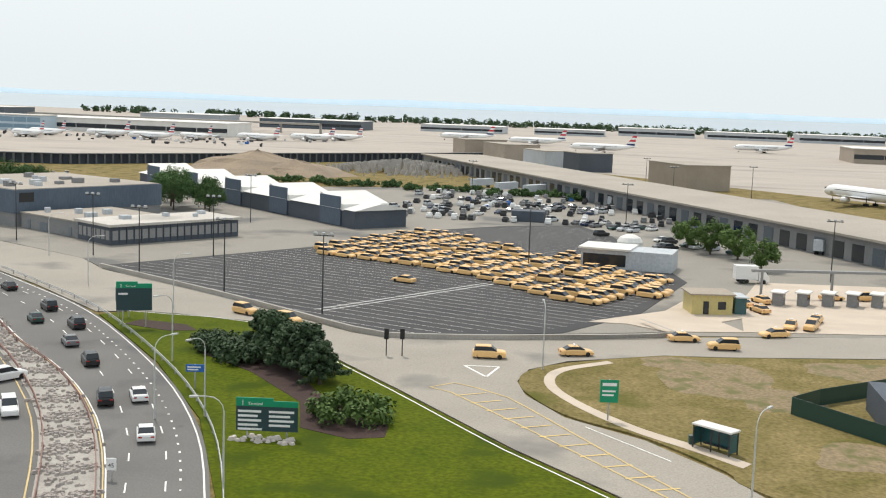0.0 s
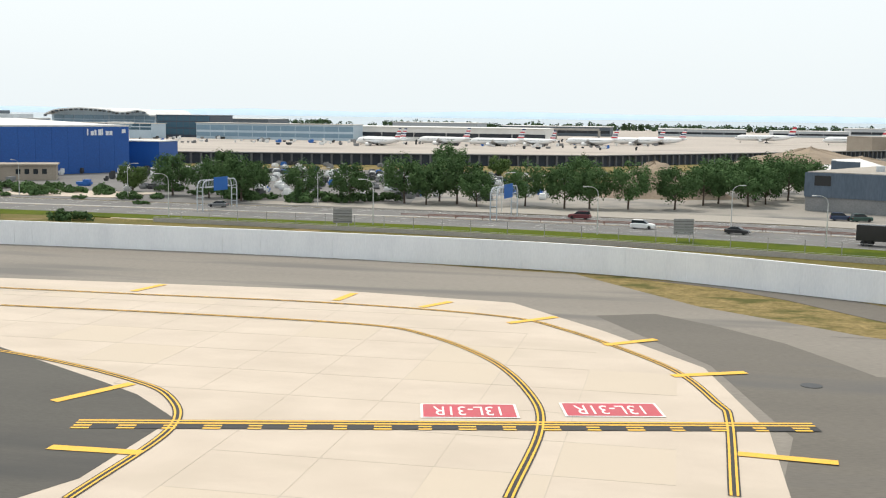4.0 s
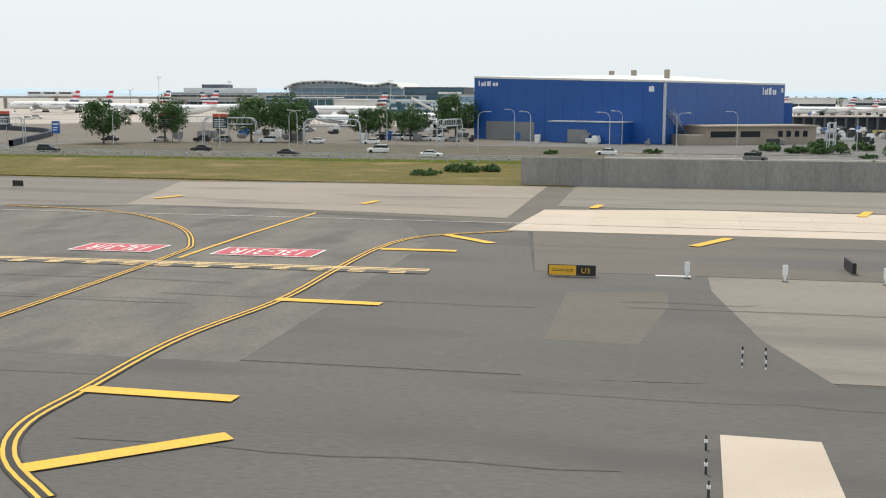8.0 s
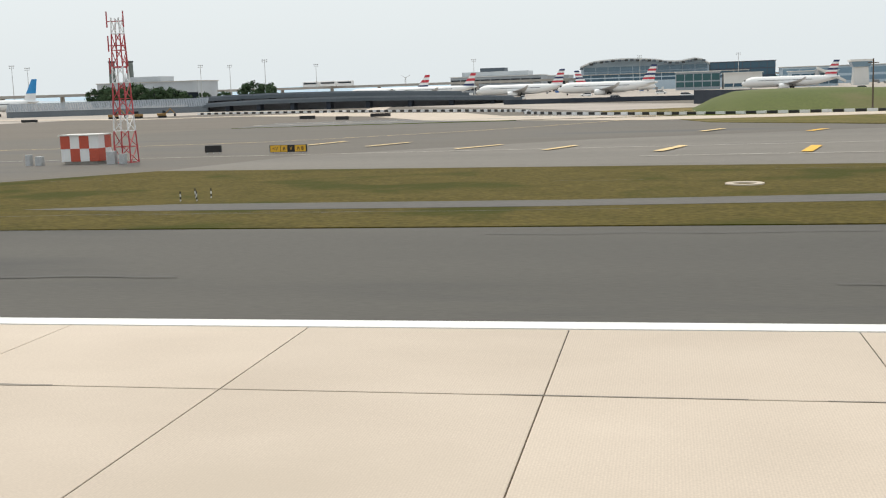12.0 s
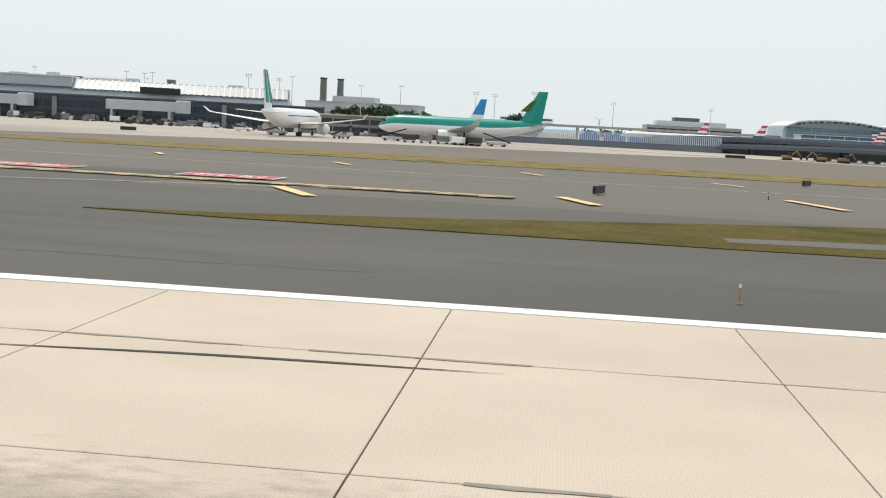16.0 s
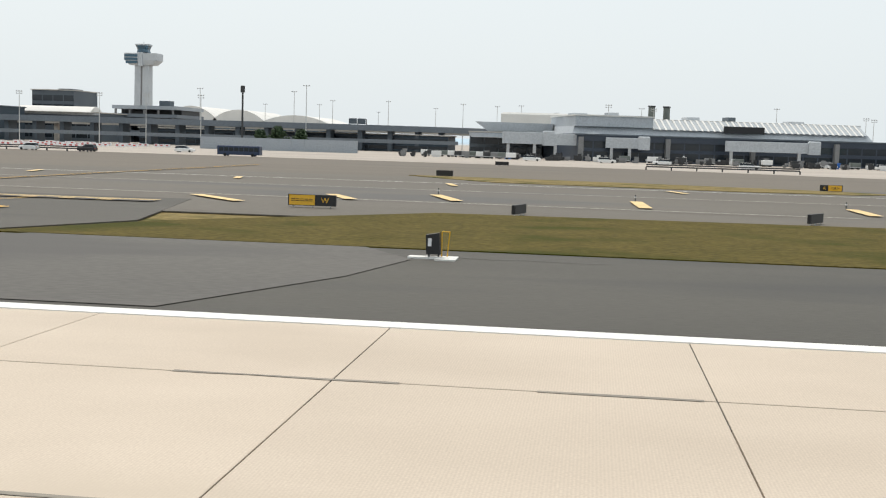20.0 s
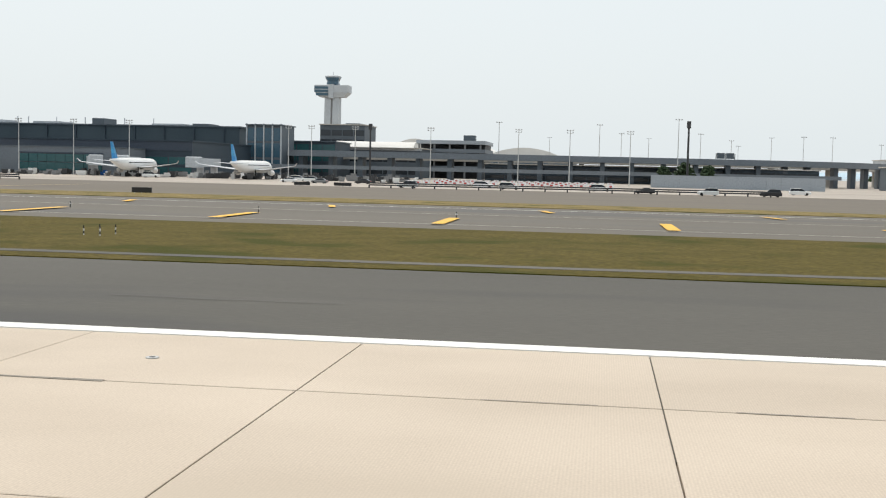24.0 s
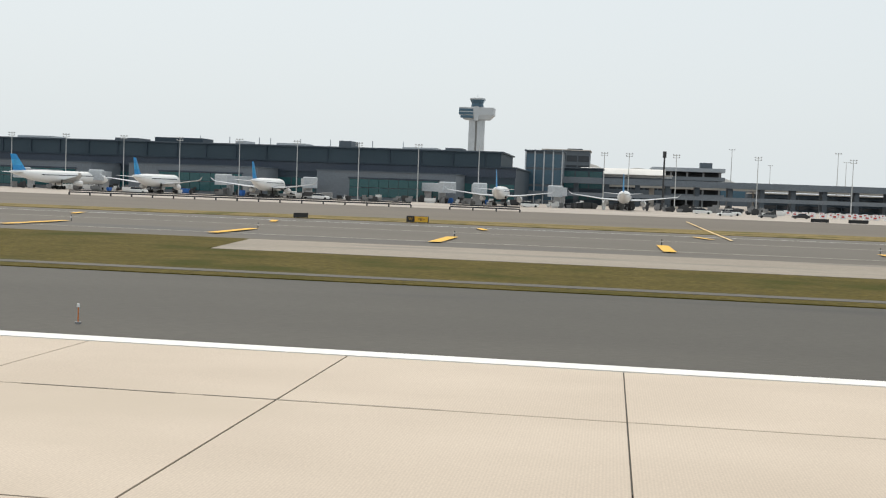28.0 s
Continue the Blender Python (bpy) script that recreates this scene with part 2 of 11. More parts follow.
# near-black: the shade of the underpass recess is put into the concrete colour
WALL_NAVY = mat("blue_black_shaded_concrete", (0.022, 0.03, 0.045), (0.04, 0.05, 0.068), scale=0.12, fine=2, rough=0.8, bump=0.1)
SCRUB_BROWN = mat("dark_brown_roadside_scrub", (0.07, 0.063, 0.04), (0.11, 0.095, 0.06), scale=0.2, fine=2.5, rough=0.95, bump=0.6)
STACK = mat("weathered_grey_green_steel", (0.12, 0.14, 0.13), (0.17, 0.19, 0.175), scale=0.3, fine=3, rough=0.8, bump=0.05)
GLASS_BLUE = plain("blue_curtain_glass", (0.05, 0.11, 0.16), 0.15)
GLASS_TEAL = plain("teal_window_glass", (0.03, 0.105, 0.115), 0.2)
ROOF_WHITE = mat("white_roof_sheet", (0.72, 0.71, 0.68), (0.64, 0.63, 0.6), scale=0.1, fine=3, rough=0.7, bump=0.05)
ROOF_GREY = mat("pale_gravel_roof", (0.55, 0.52, 0.48), (0.47, 0.44, 0.4), scale=0.08, fine=3, rough=0.9, bump=0.1,
                stain=(0.36, 0.34, 0.31), stain_scale=0.05, stain_cut=0.58)
ROOF_TAN = mat("tan_felt_roof", (0.38, 0.34, 0.29), (0.32, 0.288, 0.245), scale=0.05, fine=2, rough=0.9, bump=0.1)
CLAD_DARK = mat("charcoal_cladding", (0.06, 0.074, 0.096), (0.075, 0.09, 0.113), scale=0.15, fine=3, rough=0.7, bump=0.05)
CLAD_SLATE = mat("slate_blue_cladding", (0.075, 0.105, 0.145), (0.092, 0.122, 0.163), scale=0.15, fine=3, rough=0.7, bump=0.05, stretch=(1, 1, 0.2))
CLAD_GREY = mat("grey_block_wall", (0.2, 0.205, 0.21), (0.24, 0.24, 0.24), scale=0.2, fine=3, rough=0.85, bump=0.08)
CLAD_PALE = mat("pale_metal_cladding", (0.49, 0.52, 0.545), (0.42, 0.45, 0.48), scale=0.1, fine=2, rough=0.6, bump=0.03)
CLAD_TAN = mat("tan_block_wall", (0.36, 0.31, 0.25), (0.31, 0.265, 0.215), scale=0.15, fine=3, rough=0.9, bump=0.1)
CLAD_YELLOW = mat("cream_yellow_render", (0.55, 0.46, 0.19), (0.5, 0.42, 0.19), scale=0.3, fine=4, rough=0.85, bump=0.05)
# terminal claddings lean blue: some distance haze is mixed into the colour
TERM_DARK = mat("dark_terminal_cladding", (0.024, 0.042, 0.06), (0.033, 0.053, 0.074), scale=0.05, fine=2, rough=0.6, bump=0.03)
TERM_MID = mat("grey_terminal_cladding", (0.075, 0.095, 0.115), (0.096, 0.117, 0.138), scale=0.05, fine=2, rough=0.6, bump=0.03)
TERM_PALE = mat("pale_terminal_cladding", (0.31, 0.345, 0.385), (0.36, 0.39, 0.42), scale=0.05, fine=2, rough=0.6, bump=0.03)
AIR_WHITE = plain("white_aircraft_paint", (0.8, 0.8, 0.79), 0.3, spread=0.04)
AIR_GREY = plain("grey_wing_paint", (0.5, 0.52, 0.54), 0.35, spread=0.06)
AIR_GREEN = plain("emerald_aircraft_paint", (0.0, 0.27, 0.22), 0.3, spread=0.05)
AIR_BLUE = plain("sky_blue_tail_paint", (0.02, 0.27, 0.62), 0.35, spread=0.15)
AIR_NAVY = plain("navy_tail_paint", (0.02, 0.035, 0.12), 0.35, spread=0.1)
AIR_RED = plain("red_tail_paint", (0.55, 0.04, 0.06), 0.35, spread=0.05)
TAXI = plain("taxi_yellow_paint", (0.8, 0.5, 0.21), 0.35, vary=0.1, spread=0.05)
CAR_WHITE = plain("white_car_paint", (0.75, 0.75, 0.74), 0.3, spread=0.03)
CAR_BLACK = plain("black_car_paint", (0.018, 0.018, 0.02), 0.25, spread=0.03)
CAR_GREY = plain("grey_car_paint", (0.16, 0.165, 0.17), 0.3, spread=0.03)
CAR_BLUE = plain("navy_car_paint", (0.02, 0.04, 0.09), 0.3, spread=0.03)
CAR_RED = plain("maroon_car_paint", (0.12, 0.02, 0.025), 0.3, spread=0.03)
CAR_GREEN = plain("dark_green_car_paint", (0.02, 0.06, 0.05), 0.3, spread=0.03)
TYRE = plain("tyre_rubber", (0.02, 0.02, 0.02), 0.9)
LAMP_LENS = plain("clear_lamp_lens", (0.7, 0.7, 0.68), 0.2)
TAIL_LENS = plain("red_lamp_lens", (0.4, 0.02, 0.02), 0.25)
ORANGE = plain("orange_paint", (0.6, 0.17, 0.03), 0.6)
BARRIER_RED = plain("red_barrier_plastic", (0.5, 0.07, 0.06), 0.6)
WATER = mat("bay_water", (0.3, 0.37, 0.42), (0.36, 0.42, 0.46), scale=0.004, fine=0.05, rough=0.35, bump=0.02)
# distance haze is put into the colour: pale blue that also glows
SHORE = mat("haze_painted_far_shore", (0.58, 0.69, 0.76), (0.62, 0.73, 0.79), scale=0.01, fine=0.1, rough=1.0, bump=0, grain=0.0, emit=0.5)

TAR = plain("tar_sealant", (0.062, 0.059, 0.054), 0.7)
RUBBER_SOFT = mat("worn_rubber_deposit", (0.3, 0.265, 0.215), (0.38, 0.33, 0.265), scale=0.3, fine=4, rough=0.85, bump=0.05, stretch=(0.15, 3, 1))
# pale blue base and part metal: the sky's reflection is put into the colour
PUDDLE = plain("sky_tinted_rainwater", (0.4, 0.44, 0.47), 0.08, metal=0.4)
PAVE_PALE = mat("bleached_pavement", (0.25, 0.217, 0.175), (0.295, 0.258, 0.21), scale=0.08, fine=4, rough=0.9, bump=0.15, stain=(0.185, 0.168, 0.143), stain_scale=0.12, stain_cut=0.55, stretch=(0.4, 1.4, 1))
PAVE_BROWN = mat("weathered_brown_asphalt", (0.19, 0.17, 0.143), (0.225, 0.202, 0.17), scale=0.05, fine=4, rough=0.9, bump=0.15, stain=(0.14, 0.13, 0.115), stain_scale=0.07, stain_cut=0.52, stretch=(0.3, 1.8, 1))
HEDGE = mat("far_tree_leaves", (0.05, 0.085, 0.045), (0.07, 0.105, 0.055), scale=0.3, fine=2, rough=0.95, spec=0.08, bump=0, vary=0.15)
HAZE_BLUE = mat("far_building_cladding", (0.25, 0.28, 0.32), (0.3, 0.33, 0.36), scale=0.05, fine=1, rough=0.8, bump=0)
LATTICE_RED = plain("red_mast_paint", (0.5, 0.06, 0.07), 0.55)
EXCAVATOR = plain("yellow_machine_paint", (0.3, 0.17, 0.05), 0.6)
GRASS_MOUND = mat("smooth_green_grass", (0.075, 0.098, 0.016), (0.1, 0.115, 0.028), scale=0.06, fine=2.0, rough=0.95, bump=0.3, stain=(0.13, 0.115, 0.045), stain_scale=0.04, stain_cut=0.58)
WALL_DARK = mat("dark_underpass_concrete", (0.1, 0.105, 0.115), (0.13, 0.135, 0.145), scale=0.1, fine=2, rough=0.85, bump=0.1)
GLASS_SKY = plain("pale_skylight_glass", (0.42, 0.45, 0.47), 0.25)
TERM_NAVY = mat("navy_fascia_panels", (0.03, 0.045, 0.07), (0.04, 0.055, 0.08), scale=0.05, fine=2, rough=0.5, bump=0.02)
TERM_UPPER = mat("slate_terminal_panels", (0.036, 0.059, 0.076), (0.047, 0.072, 0.09), scale=0.06, fine=2, rough=0.6, bump=0.03)
CLAD_MIDGREY = mat("mid_grey_panels", (0.14, 0.163, 0.188), (0.165, 0.188, 0.212), scale=0.08, fine=2, rough=0.65, bump=0.03)
AIR_BLUE2 = plain("light_blue_tail_squares", (0.05, 0.38, 0.72), 0.35, spread=0.3, scale=0.6)
TAXI_MID = mat("bleached_taxiway_asphalt", (0.155, 0.142, 0.122), (0.195, 0.178, 0.153), scale=0.05, fine=4, rough=0.9, bump=0.1, stain=(0.13, 0.12, 0.105), stain_scale=0.05, stain_cut=0.56, stretch=(0.25, 1.8, 1))
EXIT_DUSTY = mat("dusty_grey_asphalt", (0.092, 0.086, 0.076), (0.178, 0.165, 0.144), scale=0.14, fine=4, rough=0.9, bump=0.12, stain=(0.095, 0.089, 0.08), stain_scale=0.16, stain_cut=0.56, stretch=(1.3, 0.55, 1), detail=9)
TAXI_FAR = mat("grey_brown_taxiway", (0.124, 0.106, 0.084), (0.152, 0.13, 0.103), scale=0.03, fine=2.5, rough=0.9, bump=0.08, stain=(0.117, 0.102, 0.084), stain_scale=0.03, stain_cut=0.55, stretch=(0.3, 1.7, 1))
EXIT_GREY = mat("mid_grey_exit_asphalt", (0.092, 0.087, 0.079), (0.115, 0.108, 0.096), scale=0.06, fine=4, rough=0.9, bump=0.12, stain=(0.082, 0.078, 0.072), stain_scale=0.09, stain_cut=0.54, stretch=(0.5, 1.3, 1))
CONCRETE_TINT = mat("greyer_taxiway_concrete", (0.5, 0.425, 0.335), (0.52, 0.44, 0.345), scale=0.1, fine=20, rough=0.85, bump=0.03, grain=0.15)
EARTH_DRY = mat("trampled_dry_soil", (0.2, 0.15, 0.08), (0.26, 0.195, 0.115), scale=0.3, fine=2, rough=0.95, bump=0.5, stain=(0.13, 0.12, 0.04), stain_scale=0.3, stain_cut=0.5, grain=0.7, detail=9)
RUBBER_GREY = mat("grey_rubber_smear", (0.2, 0.182, 0.155), (0.29, 0.26, 0.215), scale=0.5, fine=5, rough=0.85, bump=0.05, stretch=(0.5, 2, 1))
YARD = mat("dusty_grey_asphalt", (0.235, 0.218, 0.19), (0.285, 0.262, 0.225), scale=0.04, fine=3, rough=0.9, bump=0.1, stain=(0.13, 0.127, 0.12), stain_scale=0.04, stain_cut=0.52)


def smear_mat(name, base, most, rim=-1.3):
    """Rubber film on concrete: thins out to nothing at its ragged rim."""
    m = bpy.data.materials.new(name)
    m.use_nodes = True
    n, l = m.node_tree.nodes, m.node_tree.links
    b = n["Principled BSDF"]
    b.inputs["Base Color"].default_value, b.inputs["Roughness"].default_value = (*base, 1), 0.85
    tc = n.new("ShaderNodeTexCoord")
    mp = n.new("ShaderNodeMapping")
    mp.inputs["Location"].default_value, mp.inputs["Scale"].default_value = (-1.0, -1.0, 0), (2, 2, 0)
    l.new(tc.outputs["Generated"], mp.inputs["Vector"])
    ln = n.new("ShaderNodeVectorMath")
    ln.operation = "LENGTH"
    l.new(mp.outputs["Vector"], ln.inputs[0])
    geo = n.new("ShaderNodeNewGeometry")
    st = n.new("ShaderNodeMapping")
    st.inputs["Scale"].default_value = (0.7, 1.5, 1)
    l.new(geo.outputs["Position"], st.inputs["Vector"])
    nz = n.new("ShaderNodeTexNoise")
    nz.inputs["Scale"].default_value, nz.inputs["Detail"].default_value, nz.inputs["Roughness"].default_value = 2.2, 10, 0.72
    l.new(st.outputs["Vector"], nz.inputs["Vector"])
    add = n.new("ShaderNodeMath")
    add.operation = "MULTIPLY_ADD"
    add.inputs[1].default_value = rim
    l.new(ln.outputs["Value"], add.inputs[0])
    hard = n.new("ShaderNodeMath")
    hard.operation = "MULTIPLY_ADD"
    hard.inputs[1].default_value, hard.inputs[2].default_value = 2.4, -0.75
    l.new(nz.outputs["Fac"], hard.inputs[0])
    l.new(hard.outputs["Value"], add.inputs[2])
    rg = n.new("ShaderNodeMapRange")
    rg.inputs["From Min"].default_value, rg.inputs["From Max"].default_value, rg.inputs["To Max"].default_value = -0.55, 0.3, most
    l.new(add.outputs["Value"], rg.inputs["Value"])
    l.new(rg.outputs["Result"], b.inputs["Alpha"])
    return m


SMEAR_DARK = smear_mat("dark_rubber_film", (0.095, 0.088, 0.075), 0.72)
SMEAR_SOFT = smear_mat("faint_rubber_film", (0.13, 0.118, 0.1), 0.38)
ARC_FILM = smear_mat("faint_tyre_track", (0.12, 0.108, 0.09), 0.2, -0.3)
# ---- mesh helpers ----
# lengths below are metres of the plan; U is the length of one of them in the scene

class Shape:
    """Collects vertices and faces; part() turns it into one mesh object."""

    def __init__(self):
        self.v, self.f, self.s = [], [], []

    def add(self, verts, faces, smooth=False):
        k = len(self.v)
        self.v += [tuple(p) for p in verts]
        self.f += [tuple(i + k for i in q) for q in faces]
        self.s += [smooth] * len(faces)
        return self

    def box(self, x0, x1, y0, y1, z0, z1, bevel=0.0):
        if bevel:
            b = bevel
            self.loft([[(x0, y0, z0), (x1, y0, z0), (x1, y1, z0), (x0, y1, z0)],
                       [(x0, y0, z1 - b), (x1, y0, z1 - b), (x1, y1, z1 - b), (x0, y1, z1 - b)],
                       [(x0 + b, y0 + b, z1), (x1 - b, y0 + b, z1), (x1 - b, y1 - b, z1), (x0 + b, y1 - b, z1)]])
            return self
        v = [(x, y, z) for z in (z0, z1) for x, y in ((x0, y0), (x1, y0), (x1, y1), (x0, y1))]
        return self.add(v, [(3, 2, 1, 0), (4, 5, 6, 7), (0, 1, 5, 4), (1, 2, 6, 5), (2, 3, 7, 6), (3, 0, 4, 7)])

    def loft(self, rings, smooth=False, caps=True):
        n = len(rings[0])
        v = [p for r in rings for p in r]
        f = []
        for a in range(len(rings) - 1):
            for i in range(n):
                j = (i + 1) % n
                f.append((a * n + i, a * n + j, (a + 1) * n + j, (a + 1) * n + i))
        self.add(v, f, smooth)
        if caps:
            self.add(rings[0], [tuple(range(n))[::-1]])
            self.add(rings[-1], [tuple(range(n))])
        return self

    def prism(self, pts, z0, z1):
        """Extruded outline. pts: plan points, counter-clockwise or not."""
        area = sum(a[0] * b[1] - b[0] * a[1] for a, b in zip(pts, pts[1:] + pts[:1]))
        pts = pts if area > 0 else pts[::-1]
        return self.loft([[(x, y, z0) for x, y in pts], [(x, y, z1) for x, y in pts]])

    def tube(self, p0, p1, r0, r1=None, n=8, caps=True):
        p0, p1, r1 = Vector(p0), Vector(p1), r0 if r1 is None else r1
        d = (p1 - p0).normalized()
        u = d.orthogonal().normalized()
        w = d.cross(u)
        ring = lambda p, r: [p + r * (math.cos(2 * math.pi * i / n) * u + math.sin(2 * math.pi * i / n) * w) for i in range(n)]
        return self.loft([ring(p0, r0), ring(p1, r1)], smooth=n > 5, caps=caps)

    def pipe(self, pts, r, n=6):
        for a, b in zip(pts, pts[1:]):
            self.tube(a, b, r, r, n)
        return self

    def quad(self, a, b, c, d):
        return self.add([a, b, c, d], [(0, 1, 2, 3)])


def put(m):
    """A pose of the plan in the scene's unit."""
    m = m.copy()
    m.translation = m.translation * U
    return m


def again(ob, m):
    """One more of a thing at a pose of the plan."""
    return copy_thing(ob, put(m))


def part(name, shape, material, parent=None, label="", at=None):
    me = bpy.data.meshes.new(name)
    me.from_pydata([(x * U, y * U, z * U) for x, y, z in shape.v], [], shape.f)
    me.polygons.foreach_set("use_smooth", shape.s)
    me.materials.append(material)
    me.update()
    ob = new(name, me)
    if parent:
        ob.parent = parent
    if at is not None:
        ob.matrix_basis = put(at)
    if label:
        ob["label"] = label
    return ob


def thing(name, label, category, at=None, group="", kind=""):
    ob = new(name)
    ob.empty_display_size = 0.5
    if at is not None:
        ob.matrix_basis = put(at)
    return tagged(ob, label, category, group, kind)


def share(name, mesh, parent, at, label=""):
    ob = new(name, mesh)
    ob.parent = parent
    ob.matrix_basis = put(at)
    if label:
        ob["label"] = label
    return ob


def smooth_line(pts, step=6.0):
    """Catmull-Rom line through plan points."""
    out = []
    p = [Vector(q) for q in pts]
    p = [2 * p[0] - p[1]] + p + [2 * p[-1] - p[-2]]
    for i in range(1, len(p) - 2):
        n = max(1, int((p[i + 1] - p[i]).length / step))
        for k in range(n):
            u = k / n
            out.append(0.5 * ((2 * p[i]) + (p[i + 1] - p[i - 1]) * u + (2 * p[i - 1] - 5 * p[i] + 4 * p[i + 1] - p[i + 2]) * u * u
                              + (3 * p[i] - p[i - 1] - 3 * p[i + 1] + p[i + 2]) * u ** 3))
    out.append(p[-2])
    return out


def offset(line, d):
    """The line moved d metres to its left."""
    out = []
    for i, q in enumerate(line):
        t = (line[min(i + 1, len(line) - 1)] - line[max(i - 1, 0)]).normalized()
        out.append(q + d * Vector((-t.y, t.x)))
    return out


def strip(shape, left, right, z, thick=0.0):
    """A band between two lines of equal count."""
    n = len(left)
    v = [(q.x, q.y, z) for q in left] + [(q.x, q.y, z) for q in right]
    f = [(n + i, n + i + 1, i + 1, i) for i in range(n - 1)]
    shape.add(v, f)
    if thick:
        for a, rev in ((left, False), (right, True)):
            v = [(q.x, q.y, z) for q in a] + [(q.x, q.y, z - thick) for q in a]
            f = [(i, i + 1, n + i + 1, n + i) if not rev else (n + i, n + i + 1, i + 1, i) for i in range(n - 1)]
            shape.add(v, f)
    return shape


def band(shape, line, d, width, z):
    """Painted band of a width along a line, d metres to its left."""
    return strip(shape, offset(line, d + width / 2), offset(line, d - width / 2), z)


def dashes(shape, line, d, width, z, on, off):
    run, a = 0.0, 0
    seg = []
    for p, q in zip(line, line[1:]):
        m = max(1, int((q - p).length / 0.3))
        for k in range(m):
            seg.append((p.lerp(q, k / m), (q - p).normalized()))
            
    pos, last = 0.0, None
    cur = []
    for p, t in seg:
        if last is not None:
            pos += (p - last).length
        last = p
        if pos % (on + off) < on:
            cur.append(p)
        else:
            if len(cur) > 1:
                band(shape, cur, d, width, z)
            cur = []
    return shape


def bar(shape, a, b, width, z):
    a, b = Vector(a), Vector(b)
    return band(shape, [a, b], 0, width, z)


def sheet(name, pts, z, material, label, category, thick=0.08, kind="structure"):
    s = Shape()
    pts = [tuple(p) for p in pts]
    area = sum(a[0] * b[1] - b[0] * a[1] for a, b in zip(pts, pts[1:] + pts[:1]))
    pts = pts if area > 0 else pts[::-1]
    n = len(pts)
    s.add([(x, y, z) for x, y in pts], [tuple(range(n))])
    s.add([(x, y, z) for x, y in pts] + [(x, y, z - thick) for x, y in pts], [(i, n + i, n + (i + 1) % n, (i + 1) % n) for i in range(n)])
    return tagged(part(name, s, material), label, category, kind=kind)


def letters(text, size, material, parent, at, name="lettering"):
    """Flat lettering in the built-in font, as a mesh."""
    cu = bpy.data.curves.new(name, "FONT")
    cu.body, cu.size, cu.align_x, cu.align_y, cu.extrude = text, size * U, "CENTER", "CENTER", 0.004
    tmp = bpy.data.objects.new(name, cu)
    scene.collection.objects.link(tmp)
    me = bpy.data.meshes.new_from_object(tmp)
    bpy.data.objects.remove(tmp)
    bpy.data.curves.remove(cu)
    me.materials.clear()
    me.materials.append(material)
    return share(name, me, parent, at)


# ---- ground, bay and far shore ----
s = Shape()
s.add([(-7000, -1200, -0.14), (7000, -1200, -0.14), (7000, 7000, -0.14), (-7000, 7000, -0.14)], [(0, 1, 2, 3)])
tagged(part("ground", s, GRASS_DRY), "flat dry grassland of the airfield reaching the horizon", "ground", kind="structure")
sheet("water", [(-7000, 2600), (-2600, 2150), (-1400, 2150), (-900, 1950), (300, 1930), (1300, 1990), (7000, 2200), (7000, 6990), (-7000, 6990)],
      -0.04, WATER, "pale calm bay water behind the airport", "water")
s = Shape()
rs = random.Random(5)
rows = []
for i in range(281):
    x = -7000 + i * 50
    rows.append((x, 34 + 14 * noise.noise((x * 0.0012, 3.1, 0)) + 5 * noise.noise((x * 0.006, 1.1, 0))))
n = len(rows)
# shore strip at the horizon; its haze is only colour and emission
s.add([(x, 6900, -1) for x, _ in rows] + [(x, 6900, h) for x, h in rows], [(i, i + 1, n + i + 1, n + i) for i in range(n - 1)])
tagged(part("backdrop", s, SHORE), "low far shore across the bay, haze painted in pale blue", "shore", kind="structure")

# ---- airfield pavements ----
sheet("apron_ground", [(-2630.6, 126.7), (-790.5, 149.6), (-751.7, 176.6), (-709.8, 267.6), (-555.6, 321.1), (-524.6, 399.6), (-376.4, 577.8), (-292.1, 535.7), (-96.2, 689.3), (-62.6, 667.3), (223.3, 357.4),
                       (669.7, 357.6), (1072.8, 1542.4), (381.4, 2207.1), (-443.1, 2430.5), (-2223.7, 8161.9), (-7777.9, 9096.9)], -0.1, APRON,
      "wide pale concrete apron and taxiways of the terminals", "apron")
sheet("taxiway", [(-2398, 63.5), (-571.8, 72.7), (-569.7, 30), (-345.7, 30.5), (-222, 46.2), (-206, 58), (-201.3, 65.2), (-201.4, 71.4), (-199.5, 74.9), (-196.8, 78.2), (-196.1, 85.6), (-195, 91.4), (-193.5, 101.5), (-191.6, 109.6), (-190.4, 113.2), (-199.8, 116.7), (-206.1, 120.3), (-217.1, 129.8), (-222.6, 134.4), (-239.2, 157.6), (-250.2, 159.1), (-271.6, 164), (-335.1, 166.9), (-479.5, 161.7), (-530.5, 158.5), (-586, 162.3),
                  (-596.3, 147.6), (-662.7, 147.3), (-691.2, 174.8), (-712.5, 248.9), (-756.4, 252.2), (-792.8, 187.7), (-831.6, 159.5), (-2431.2, 131.2)],
      -0.02, ASPHALT_LIGHT, "worn grey-brown asphalt taxiway with sealed cracks", "taxiway")
